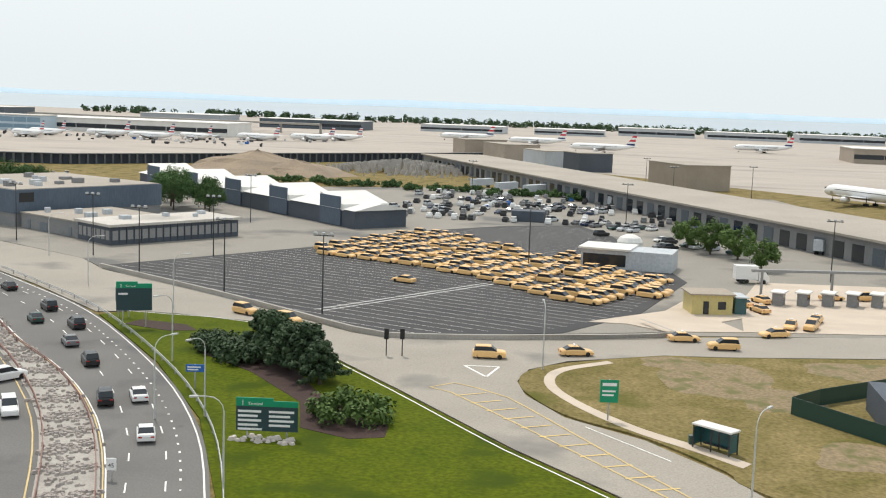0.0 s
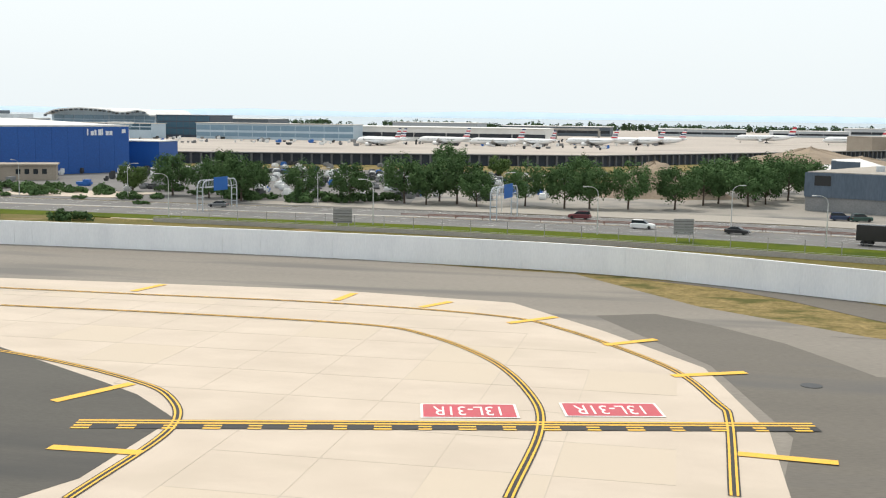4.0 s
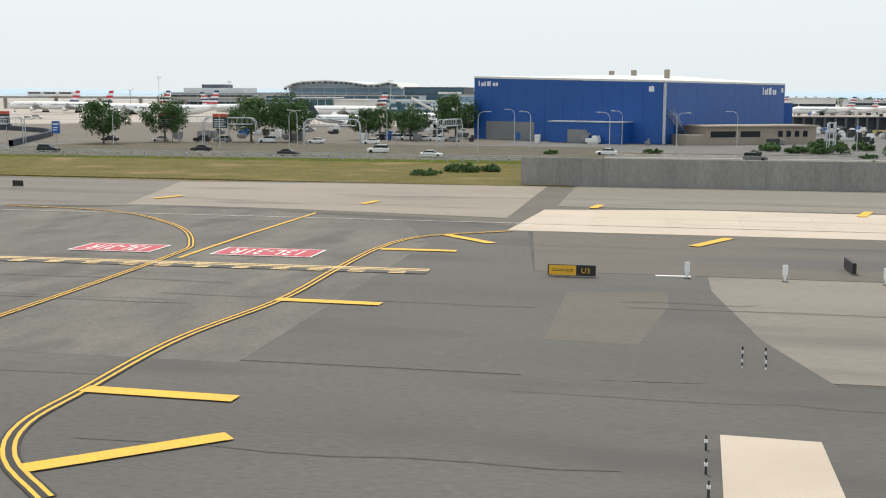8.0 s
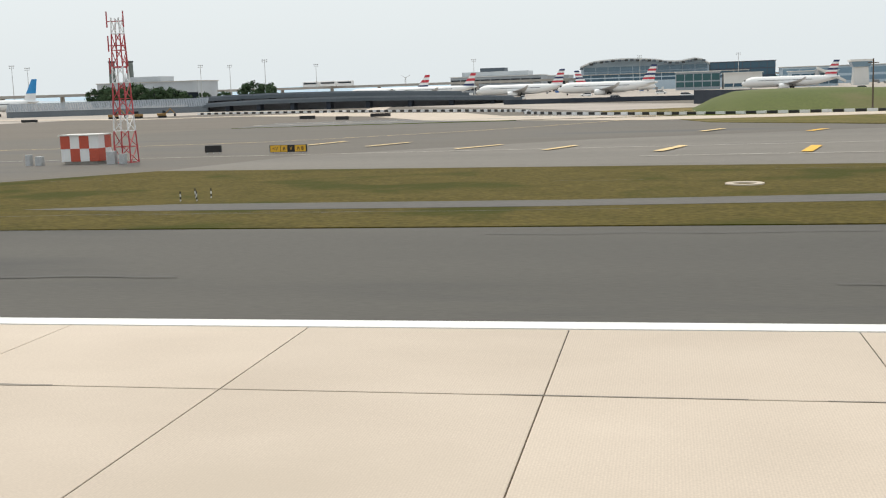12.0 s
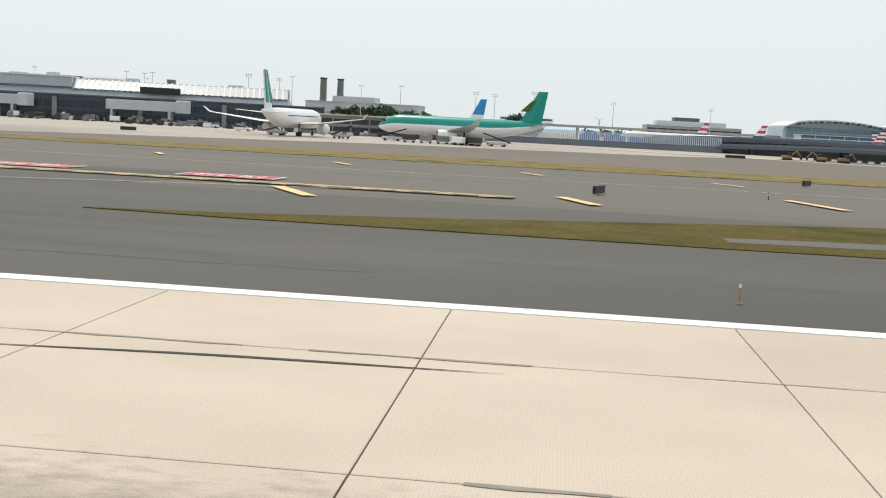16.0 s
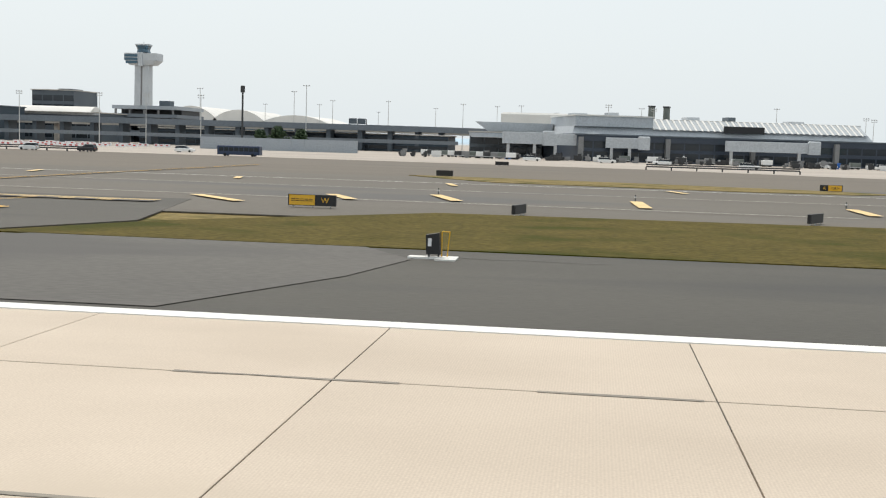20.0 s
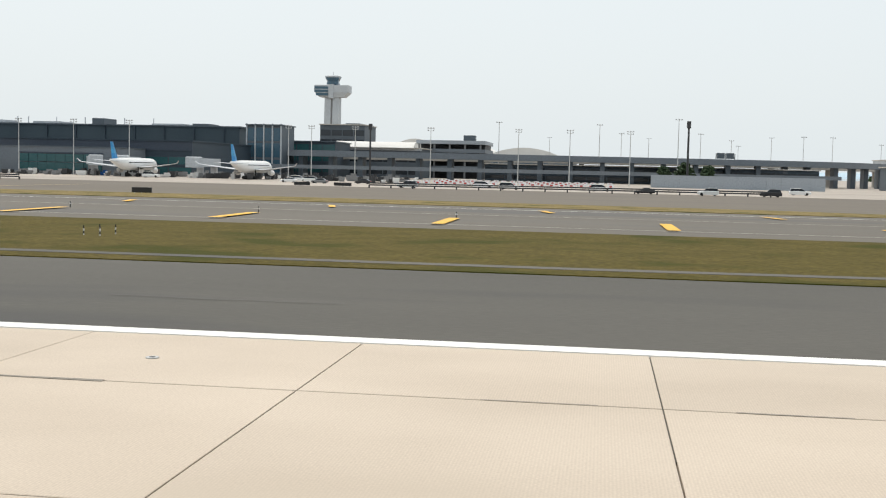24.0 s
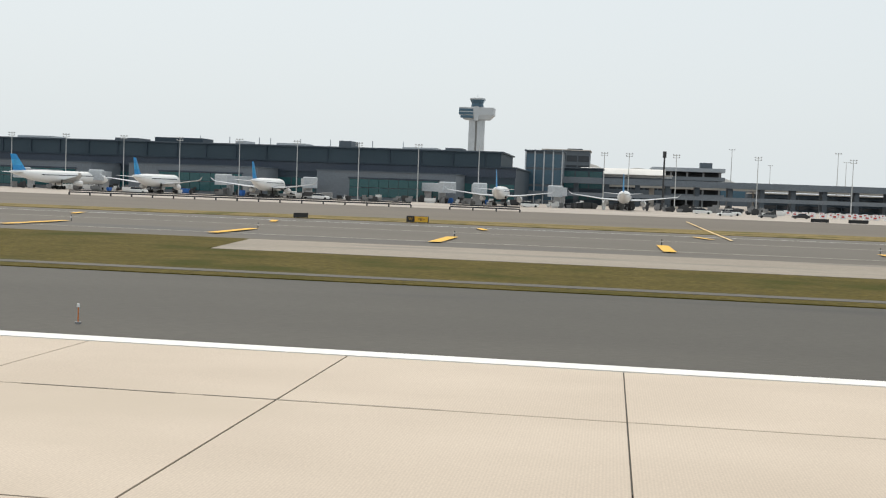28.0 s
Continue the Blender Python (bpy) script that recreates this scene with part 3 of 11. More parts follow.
sheet("taxiway_shoulder", [(-2360.5, 6.2), (-2371.9, 52.4), (-1420, 52.2), (-1232.9, 51.6), (-1231, 69.2), (-1234.8, 83.3), (-1170, 83.3), (-1165.1, 61.2), (-1169.8, 50.9), (-1119.9, 50.9), (-1072.5, 67.3), (-1073.2, 83.4), (-957.6, 91.6),
                           (-962.4, 72.7), (-864.8, 69.6), (-864.2, 91), (-767.2, 86.9), (-767.3, 52.3), (-571.5, 50.3), (-561.4, 51.4), (-550, 50.5), (-541, 54.5), (-536, 53.5), (-531.5, 57), (-533, 63), (-528.5, 70), (-531, 77), (-527.5, 84), (-530.5, 95), (-528, 104), (-533, 117.6), (-517, 123), (-482.3, 116.5),
                           (-466.4, 106.7), (-435.8, 102.6), (-374.6, 96.9), (-365.7, 83.4), (-361, 30.4)], 0.0, ASPHALT,
      "dark smooth asphalt shoulder and exit taxiway", "taxiway")
sheet("concrete_taxiway", [(-472.5, 106.7), (-439.1, 106.7), (-407.1, 104.4), (-379, 100.1), (-369.1, 92.4), (-363.2, 82.5), (-360.7, 71.5), (-360.9, 56.6), (-361.9, 45.2), (-365.6, 30.4),
                           (-330.3, 30.6), (-325.4, 60.2), (-323.3, 79.9), (-318.4, 95.9), (-305.5, 97.3), (-289.1, 94.1), (-271.4, 83), (-266.4, 79.6), (-260.6, 73.9), (-260.3, 60.1), (-269.7, 36.7),
                           (-223.8, 37.1), (-218.3, 61), (-218.5, 80.9), (-222.6, 100.9), (-232.4, 115.9), (-244.2, 130.9), (-268, 134.2), (-295.5, 132.7), (-336.3, 130.1), (-396.4, 128.8), (-453.8, 130), (-471, 127)],
      0.03, CONCRETE, "pale cream concrete taxiway slabs", "taxiway")
sheet("concrete_exit", [(-1119, 31), (-1109.4, 32.4), (-1087.9, 39.1), (-1080.6, 43), (-1060.8, 56.9), (-1049.7, 64.6), (-1037.8, 70.8), (-1031.2, 75.4), (-1018.9, 53.7), (-1011.8, 41.3), (-1009, 43.5), (-1006, 44.8), (-1005, 42.4), (-1004.6, 36), (-1003.5, 30.9)],
      0.03, CONCRETE_OLD, "pale concrete exit taxiway fan beside the runway", "taxiway")
sheet("asphalt_island", [(-325.5, 62.1), (-322.6, 79.9), (-318.4, 95.9), (-305.5, 97.3), (-289.1, 94.1), (-271.4, 83), (-266.4, 79.6), (-260.6, 73.9), (-260.3, 60.1), (-269.7, 36.7), (-323.2, 36.5)],
      0.05, ASPHALT, "dark asphalt island between two exits", "taxiway")
for i, pts in enumerate((
        [(-575.9, 50.6), (-575.1, 52.4), (-574.2, 54.8), (-573.4, 58), (-572.4, 61), (-573.2, 64), (-572.2, 68), (-571.4, 73.6), (-583.1, 78.3), (-596.5, 78.2), (-652.9, 82.8), (-693.7, 87.6), (-741.8, 92.6), (-754.8, 79.5), (-759.9, 67.4), (-767.6, 59.2), (-766.5, 52.3), (-670.5, 51.4)],
        [(-866, 67.5), (-870, 68.6), (-874, 69.7), (-881, 73.5), (-889, 75.3), (-897, 75.2), (-906, 73.5), (-913.5, 70.5), (-923, 66.2), (-931, 62.3), (-938.6, 58.6), (-949, 54.2), (-956, 52.4), (-948.7, 51.6), (-938, 51.5), (-925, 51.3), (-912, 51.6), (-900, 51.9), (-890, 51.5), (-882, 51.6), (-876, 54.5), (-871, 59.7), (-867.5, 64)],
        [(-1072.5, 67.3), (-1085.5, 71.1), (-1090.9, 74.8), (-1121.2, 78.2), (-1150.3, 76.7), (-1163.7, 61.2), (-1168.4, 51.1), (-1119.9, 50.8), (-1098.3, 52.8), (-1082, 59.2)],
        [(-1232.8, 66), (-1233.2, 70.6), (-1240.9, 77.9), (-1250.3, 82.2), (-1256, 82.4), (-1275, 86), (-1362.4, 87.6), (-1361.2, 70.9), (-1442.8, 72.4), (-1444, 87.2), (-2392.9, 72.8), (-2371.9, 52.3), (-1420, 52.1), (-1320, 51.4), (-1275.7, 51.2), (-1254.7, 51.2), (-1246.5, 53.4), (-1239, 57.6), (-1234.6, 62)])):
    sheet("grass_island", pts, 0.05, GRASS_FIELD, "mown brown-green grass island beside the runway", "grass", 0.2)
for pts in ([(-812, 160), (-834, 165), (-864, 169), (-897, 171.5), (-950, 172), (-1000, 168), (-1028, 161), (-1036, 157), (-1028, 151.5), (-1000, 147.5), (-950, 145.5), (-894, 144.5), (-839, 146), (-816, 150)],
            [(-1166, 160), (-1160, 150.5), (-1152, 141), (-1123, 137.5), (-1109, 139), (-1103, 144), (-1109, 149), (-1135, 156)], [(-1237, 143.6), (-1263.1, 141.5), (-1364.5, 145.1), (-1541.9, 147.2), (-1543.4, 159.2), (-1366.1, 164.8), (-1275.5, 158.2)]):
    sheet("grass_island", pts, 0.05, GRASS_DRY, "narrow dry grass strip between taxiways", "grass", 0.2)
sheet("verge", [(-2445.6, 160.4), (-485.4, 159.9), (-470.4, 159.7), (-474.8, 218.5), (-596.6, 240.2), (-627.2, 213.3), (-666.9, 217.8), (-712.8, 252.6), (-691.2, 174.8), (-662.8, 149.6), (-596.4, 148.7), (-586.1, 163.3)][1:],
      0.04, GRASS_MID, "green and straw-coloured grass verge along the road", "grass", 0.2)

sheet("apron_taxiway", [(-2400, 128), (-1080, 126), (-1040, 172), (-1075, 236), (-1130, 262), (-1262, 268), (-1480, 262), (-2400, 250)], -0.05, TAXI_FAR, "broad grey-brown taxiway before the apron", "taxiway", 0.04)
sheet("apron_taxiway", [(-1040, 124), (-790, 126), (-745, 160), (-730, 200), (-712, 262), (-745, 330), (-800, 412), (-868, 345), (-905, 294), (-973, 254), (-1040, 178)], -0.05, TAXI_FAR, "broad grey-brown taxiway before the apron", "taxiway", 0.04)
sheet("hangar_yard", [(-640, 240), (-560, 262), (-262, 252), (-262, 330), (-300, 430), (-420, 420), (-520, 400), (-560, 330), (-640, 300)], -0.06, ROAD, "grey asphalt yards round the hangar", "yard", 0.03)

# runway: a dark bed carries the slabs, whose joints stay open
sheet("runway", [(-2500, -31), (-2500, 30.45), (-512, 30.45), (-512, -31)], -0.06, SLAB_BED, "long concrete runway of cream slabs", "runway", 0.2)
runway = bpy.data.objects["runway"]
s = Shape()
s.box(-2500, -512, 29.6, 30.45, -0.05, 0.05)
tagged(part("edge_stripe", s, WHITE_PAINT, runway), "broad white runway edge stripe")

# transverse joints: measured places and even steps between them
KNOWN_JOINTS = [-512, -579.5, -586.6, -632.6, -639.8, -647.0, -692.9, -700.3, -707.6, -875.04, -882.5, -928.4, -935.8, -982.34, -989.7, -1009.2, -1016.8, -1036.2, -1043.8, -1090.57, -1098.1, -1137.44, -1145.0, -1184.24, -1191.6, -1223.5, -1230.9,
                -1328.1, -1335.4, -1361.8, -1369.1, -1388.7, -1395.9, -1415.7, -1423.0, -1643]
joints = []
for a, b in zip(KNOWN_JOINTS, KNOWN_JOINTS[1:]):
    n = max(1, round((a - b) / 7.4))
    joints += [a + (b - a) * k / n for k in range(n)]
s = Shape()
s.box(-0.5, 0.5, 0, 1, -0.1, 0.0)
ROWS = ((23.12, 29.57), (15.08, 23.06), (7.87, 15.02))
SLAB = Shape()
SLAB.loft([[(-0.5, -0.5, -0.1), (0.5, -0.5, -0.1), (0.5, 0.5, -0.1), (-0.5, 0.5, -0.1)], [(-0.5, -0.5, 0.02), (0.5, -0.5, 0.02), (0.5, 0.5, 0.02), (-0.5, 0.5, 0.02)],
           [(-0.498, -0.497, 0.03), (0.498, -0.497, 0.03), (0.498, 0.497, 0.03), (-0.498, 0.497, 0.03)]])
slab_meshes = []
for material in (CONCRETE, CONCRETE_OLD):
    me = bpy.data.meshes.new("slab")
    me.from_pydata([(x * U, y * U, z * U) for x, y, z in SLAB.v], [], SLAB.f)
    me.materials.append(material)
    slab_meshes.append(me)


def worn(x):
    """Stretches where the concrete is older, greyer and rubbered."""
    return -862 < x < -810 or -1112 < x < -1040 or -1243 < x < -1212


rest = Shape()
for j, (a, b) in enumerate(zip(joints, joints[1:])):
    for r, (y0, y1) in enumerate(ROWS):
        if r < 2 and -1430 < b and a < -628:
            share("slab", slab_meshes[worn((a + b) / 2)], runway,
                  pose((a + b) / 2, (y0 + y1) / 2, 0) @ Matrix.Diagonal((a - b - 0.032, y1 - y0 - 0.01, 1, 1)))
        else:
            rest.box(b + 0.02, a - 0.02, y0, y1, -0.05, 0.03)
rest.box(-2500, joints[-1], 7.87, 29.57, -0.05, 0.03)
rest.box(-2500, -512, -31, 7.83, -0.05, 0.03)
tagged(part("slab_field", rest, CONCRETE, runway), kind="stuff")

# ---- retaining wall along the airfield edge ----
WALL_LINE = smooth_line([(-96.2, 84.7), (-106.5, 98.6), (-126.8, 116.7), (-150.3, 130.9), (-165.9, 132.8), (-194.3, 140.3), (-232.3, 158.3), (-271.6, 164), (-335, 165.4), (-397.8, 162.1), (-478.8, 161.7)], 6)


def wall_run(name, x0, x1, height, material, label):
    line = [q for q in WALL_LINE if x1 < q.x < x0]
    for x, first in ((x0, True), (x1, False)):
        near = [(a, b) for a, b in zip(WALL_LINE, WALL_LINE[1:]) if b.x <= x <= a.x]
        if near:
            a, b = near[0]
            p = a.lerp(b, (x - a.x) / (b.x - a.x))
            line = [p] + line if first else line + [p]
    s = Shape()
    if not isinstance(height, tuple):
        height = (height, height)
    tall = lambda x: height[0] + (height[1] - height[0]) * (x0 - x) / (x0 - x1)
    n = len(line)
    s.add([(q.x, q.y, tall(p.x)) for p, q in zip(line, offset(line, 0.0))] + [(q.x, q.y, tall(p.x)) for p, q in zip(line, offset(line, -0.5))], [(n + i, n + i + 1, i + 1, i) for i in range(n - 1)])
    for a, d in ((offset(line, 0.0), 0), (offset(line, -0.5), 1)):
        n = len(a)
        v = [(q.x, q.y, -0.1) for q in a] + [(q.x, q.y, tall(p.x)) for p, q in zip(line, a)]
        s.add(v, [(i, i + 1, n + i + 1, n + i) if not d else (n + i, n + i + 1, i + 1, i) for i in range(n - 1)])
    w = tagged(part(name, s, material), label, "wall", kind="structure")
    ribs = Shape()
    for p, q in zip(line, line[1:]):
        t = (q - p).normalized()
        nrm = Vector((-t.y, t.x))
        for k in (0.0, 0.5):
            c = p.lerp(q, k)
            o = [c + nrm * 0.0, c + nrm * 0.06, c + nrm * 0.06 + t * 0.15, c + t * 0.15]
            ribs.prism([(u.x, u.y) for u in o], 0, tall(c.x) - 0.1)
    part("rib", ribs, material, w)
    return w


wall_run("wall_south", -97, -150.4, (0.7, 3.4), WALL_GREY, "grey concrete retaining wall with vertical ribs")
wall_run("wall_white", -150.4, -398, 3.9, WALL_WHITE, "long white-painted concrete retaining wall")
wall_run("wall_north", -398, -478, 4.0, WALL_GREY, "dark grey concrete retaining wall")

# ---- kit: things that come many times ----
def block(name, x0, x1, y0, y1, h, material, label, category="building"):
    s = Shape()
    s.box(x0, x1, y0, y1, -0.2, h)
    return tagged(part(name, s, material), label, category)


def ring8(x, w, z0, z1, c=0.18):
    """Cross-section with softened upper corners, for car bodies."""
    return [(x, -w, z0), (x, w, z0), (x, w, z1 - c), (x, w - c, z1), (x, -w + c, z1), (x, -w, z1 - c)]


WHEEL = Shape()
WHEEL.tube((0, -0.11, 0), (0, 0.11, 0), 0.34, 0.34, 12)
wheel_mesh = bpy.data.meshes.new("wheel")
wheel_mesh.from_pydata([(x * U, y * U, z * U) for x, y, z in WHEEL.v], [], WHEEL.f)
wheel_mesh.materials.append(TYRE)
AXLE = Shape()
AXLE.tube((0, -0.8, 0), (0, 0.8, 0), 0.06, 0.06, 5)
for dy in (-0.8, 0.8):
    AXLE.tube((0, dy - 0.11, 0), (0, dy + 0.11, 0), 0.34, 0.34, 12)
axle_mesh = bpy.data.meshes.new("axle")
axle_mesh.from_pydata([(x * U, y * U, z * U) for x, y, z in AXLE.v], [], AXLE.f)
axle_mesh.materials.append(TYRE)


def car(name, label, category, paint, kind="sedan", length=4.8, lamps=True, taxi=False, group=""):
    """A car that points along +x: body, roof, windows, wheels, lamps."""
    t = thing(name, label, category, group=group)
    k = length / 4.8
    suv = kind in ("suv", "van")
    hood, belt, top = (1.05, 1.12, 1.78) if suv else (0.82, 0.98, 1.45)
    s = Shape()
    s.loft([ring8(-2.4 * k, 0.78, 0.35, belt - 0.18), ring8(-2.32 * k, 0.88, 0.28, belt - 0.04), ring8(-1.5 * k, 0.92, 0.24, belt), ring8(0.75 * k, 0.92, 0.24, belt),
            ring8(1.1 * k, 0.91, 0.24, hood + 0.06), ring8(1.9 * k, 0.9, 0.24, hood), ring8(2.3 * k, 0.84, 0.28, hood - 0.14), ring8(2.4 * k, 0.72, 0.36, hood - 0.3)])
    part("body", s, paint, t)
    back = -2.2 * k if suv else -1.75 * k
    s = Shape()
    s.loft([ring8(back, 0.8, belt - 0.05, belt + 0.02, 0.02), ring8(back + (0.2 if suv else 0.6), 0.74, belt - 0.05, top - 0.06, 0.1), ring8(0.25 * k, 0.74, belt - 0.05, top - 0.05, 0.1),
            ring8(1.05 * k, 0.82, belt - 0.05, belt + 0.02, 0.02)])
    part("window_band", s, GLASS, t, "dark tinted windows")
    s = Shape()
    s.loft([ring8(back + (0.22 if suv else 0.62), 0.72, top - 0.08, top - 0.02, 0.03), ring8(-0.4 * k, 0.73, top - 0.08, top, 0.04), ring8(0.25 * k, 0.72, top - 0.08, top - 0.03, 0.03)])
    part("roof", s, paint, t)
    for wx in (-1.45 * k, 1.45 * k):
        if not lamps:
            share("axle", axle_mesh, t, pose(wx, 0, 0.34))
            continue
        for wy in (-0.8, 0.8):
            share("wheel", wheel_mesh, t, pose(wx, wy, 0.34))
    if lamps:
        for wy in (-0.6, 0.6):
            s = Shape()
            s.box(2.3 * k, 2.37 * k, wy - 0.16, wy + 0.16, hood - 0.34, hood - 0.2)
            part("headlight", s, LAMP_LENS, t, "clear headlight")
            s = Shape()
            s.box(-2.42 * k, -2.34 * k, wy - 0.18, wy + 0.18, belt - 0.32, belt - 0.18)
            part("tail_light", s, TAIL_LENS, t, "red tail light")
    if taxi:
        s = Shape()
        s.box(-0.45, -0.15, -0.35, 0.35, top - 0.02, top + 0.22, 0.05)
        part("roof_sign", s, SIGN_WHITE, t, "white taxi roof sign")
    return t


def truck(name, label, cab_paint, box_paint, length=10.0, group=""):
    t = thing(name, label, "truck", group=group)
    s = Shape()
    s.box(-length / 2, length / 2 - 2.4, -1.25, 1.25, 0.9, 3.7, 0.05)
    part("cargo_box", s, box_paint, t)
    s = Shape()
    s.loft([ring8(length / 2 - 2.2, 1.15, 0.5, 2.7), ring8(length / 2 - 0.9, 1.15, 0.5, 2.7), ring8(length / 2 - 0.3, 1.12, 0.5, 1.8), ring8(length / 2, 1.05, 0.5, 1.4)])
    part("cab", s, cab_paint, t)
    s = Shape()
    s.box(length / 2 - 1.05, length / 2 - 0.42, -1.0, 1.0, 1.7, 2.4)
    part("windscreen", s, GLASS, t)
    for wx in (-length / 2 + 1.2, -length / 2 + 2.3, length / 2 - 1.2):
        for wy in (-1.05, 1.05):
            share("wheel", wheel_mesh, t, pose(wx, wy, 0.48) @ Matrix.Scale(1.4, 4))
    return t


def trailer(label="white box trailer parked at a loading dock"):
    t = thing("trailer", label, "trailer")
    s = Shape()
    s.box(-6.5, 6.5, -1.25, 1.25, 1.1, 3.9, 0.06)
    part("box", s, CLAD_PALE, t)
    for wx in (-5.4, -4.2):
        for wy in (-1.0, 1.0):
            share("wheel", wheel_mesh, t, pose(wx, wy, 0.48) @ Matrix.Scale(1.4, 4))
    s = Shape()
    s.box(4.2, 4.5, -0.8, 0.8, 0, 1.1)
    part("landing_leg", s, DARK_METAL, t)
    return t


def leaf_cloud(s, rnd, centre, radius, count, size):
    for _ in range(count):
        d = Vector((rnd.gauss(0, 1), rnd.gauss(0, 1), rnd.gauss(0, 1))).normalized()
        p = Vector(centre) + d * radius * rnd.uniform(0.45, 1.05)
        face = (d + Vector((rnd.uniform(-0.6, 0.6), rnd.uniform(-0.6, 0.6), rnd.uniform(-0.2, 0.8)))).normalized()
        u = face.cross(Vector((rnd.uniform(-1, 1), rnd.uniform(-1, 1), rnd.uniform(-1, 1))))
        if u.length < 0.1:
            continue
        u.normalize()
        w = face.cross(u)
        w.normalize()
        a, b = u * size * rnd.uniform(0.6, 1.2), w * size * rnd.uniform(0.6, 1.2)
        s.add([p - a, p - b * 0.7, p + a, p + b * 0.7], [(0, 1, 2, 3)])


def tree(name, label, seed, height, spread, leaves, trunk=0.28, low=0.3, clumps=46, per=80, size=0.3, category="tree", group=""):
    """Tapered trunk, limbs and a ragged crown of leaf clumps."""
    rnd = random.Random(seed)
    t = thing(name, label, category, group=group)
    s = Shape()
    base = height * low
    s.tube((0, 0, -0.1), (0.1, 0, base), trunk, trunk * 0.75, 8)
    s.tube((0.1, 0, base), (0.0, 0.1, height * 0.8), trunk * 0.75, trunk * 0.2, 6)
    ends = []
    for i in range(8):
        a = i * 2.4 + rnd.uniform(-0.4, 0.4)
        z0 = base + height * 0.05 * i * 0.6
        e = (math.cos(a) * spread * rnd.uniform(0.5, 0.85), math.sin(a) * spread * rnd.uniform(0.5, 0.85), z0 + height * rnd.uniform(0.12, 0.3))
        s.tube((0.05, 0, z0), e, trunk * 0.4, trunk * 0.1, 5)
        ends.append(e)
    part("trunk", s, BARK, t, "brown branching trunk")
    s = Shape()
    mid = (base + height) / 2
    for i in range(clumps):
        if i < len(ends):
            c = ends[i]
        else:
            a, v, r = rnd.uniform(0, 6.283), rnd.uniform(-1, 1), rnd.uniform(0.35, 1) ** 0.6
            h = math.sqrt(max(0, 1 - v * v))
            c = (math.cos(a) * h * r * spread, math.sin(a) * h * r * spread, mid + v * r * (height - base) / 2)
        leaf_cloud(s, rnd, c, spread * rnd.uniform(0.2, 0.34), per, size)
    part("crown", s, leaves, t, "ragged leafy crown")
    return t


def pine(name, label, seed, height, spread):
    rnd = random.Random(seed)
    t = thing(name, label, "tree")
    s = Shape()
    s.tube((0, 0, -0.1), (0, 0, height * 0.95), 0.3, 0.06, 8)
    crown = Shape()
    for i in range(44):
        z = height * (0.16 + 0.8 * i / 44)
        a = i * 2.4
        r = spread * (1.05 - 0.85 * (z / height)) * rnd.uniform(0.6, 1.15)
        e = Vector((math.cos(a) * r, math.sin(a) * r, z + rnd.uniform(0, 0.5)))
        s.tube((0, 0, z - 0.2), e, 0.07, 0.02, 4)
        for k in (0.45, 0.8, 1.0):
            leaf_cloud(crown, rnd, e * k + Vector((0, 0, z * (1 - k))), 0.7 * (1.2 - 0.4 * k), 42, 0.26)
    part("trunk", s, BARK, t)
    part("crown", crown, PINE, t, "tufted dark needles")
    return t


def bush(name, label, seed, sx, sy, h, leaves, count=1500, size=0.28):
    rnd = random.Random(seed)
    t = thing(name, label, "shrub")
    s = Shape()
    for i in range(int(count / 40)):
        a, r = rnd.uniform(0, 6.283), math.sqrt(rnd.random())
        c = (math.cos(a) * r * sx, math.sin(a) * r * sy, h * rnd.uniform(0.25, 0.8) * (1.1 - 0.5 * r))
        leaf_cloud(s, rnd, c, h * rnd.uniform(0.2, 0.34), 40, size)
    part("foliage", s, leaves, t)
    s = Shape()
    for i in range(7):
        a = i * 0.9
        s.tube((0, 0, -0.1), (math.cos(a) * sx * 0.6, math.sin(a) * sy * 0.6, h * 0.6), 0.06, 0.02, 4)
    part("stem", s, BARK, t)
    return t


def street_lamp(label="grey steel street lamp with a curved arm", h=9.0, arm=2.6, side=1, group="street lamps"):
    t = thing("street_lamp", label, "street lamp", group=group)
    s = Shape()
    s.tube((0, 0, -0.1), (0, 0, h - 1.4), 0.11, 0.075, 8)
    part("pole", s, POLE, t)
    s = Shape()
    pts = [(side * arm * (1 - math.cos(a)) * 0.55, 0, h - 1.4 + 1.4 * math.sin(a)) for a in (0, 0.4, 0.8, 1.2, 1.57)] + [(side * arm, 0, h + 0.05)]
    s.pipe(pts, 0.05)
    part("arm", s, POLE, t)
    s = Shape()
    s.box(side * arm - 0.4, side * arm + 0.4, -0.14, 0.14, h - 0.05, h + 0.12, 0.04)
    part("lamp_head", s, POLE, t)
    return t


def mast(label="tall apron floodlight mast with a cluster of lamps", h=25.0, group="floodlight masts", plain_top=False, paint=None):
    paint = paint or POLE
    t = thing("floodlight_mast", label, "light mast", group=group)
    s = Shape()
    s.tube((0, 0, -0.1), (0, 0, h), 0.28 if not paint is DARK_METAL else 0.14, 0.14 if not paint is DARK_METAL else 0.09, 8)
    part("pole", s, paint, t)
    s = Shape()
    s.box(-1.7, 1.7, -0.08, 0.08, h - 0.1, h + 0.08)
    if not plain_top:
        s.box(-1.4, 1.4, -0.08, 0.08, h - 1.2, h - 1.05)
    part("crossbar", s, paint, t)
    for x in (-1.3, 0.0, 1.3):
        s = Shape()
        s.box(x - 0.27, x + 0.27, -0.35, 0.1, h + 0.08, h + 0.5, 0.05)
        part("floodlight", s, STEEL, t)
        if not plain_top and x:
            s = Shape()
            s.box(x - 0.27, x + 0.27, -0.35, 0.1, h - 1.05, h - 0.65, 0.05)
            part("floodlight", s, STEEL, t)
    return t


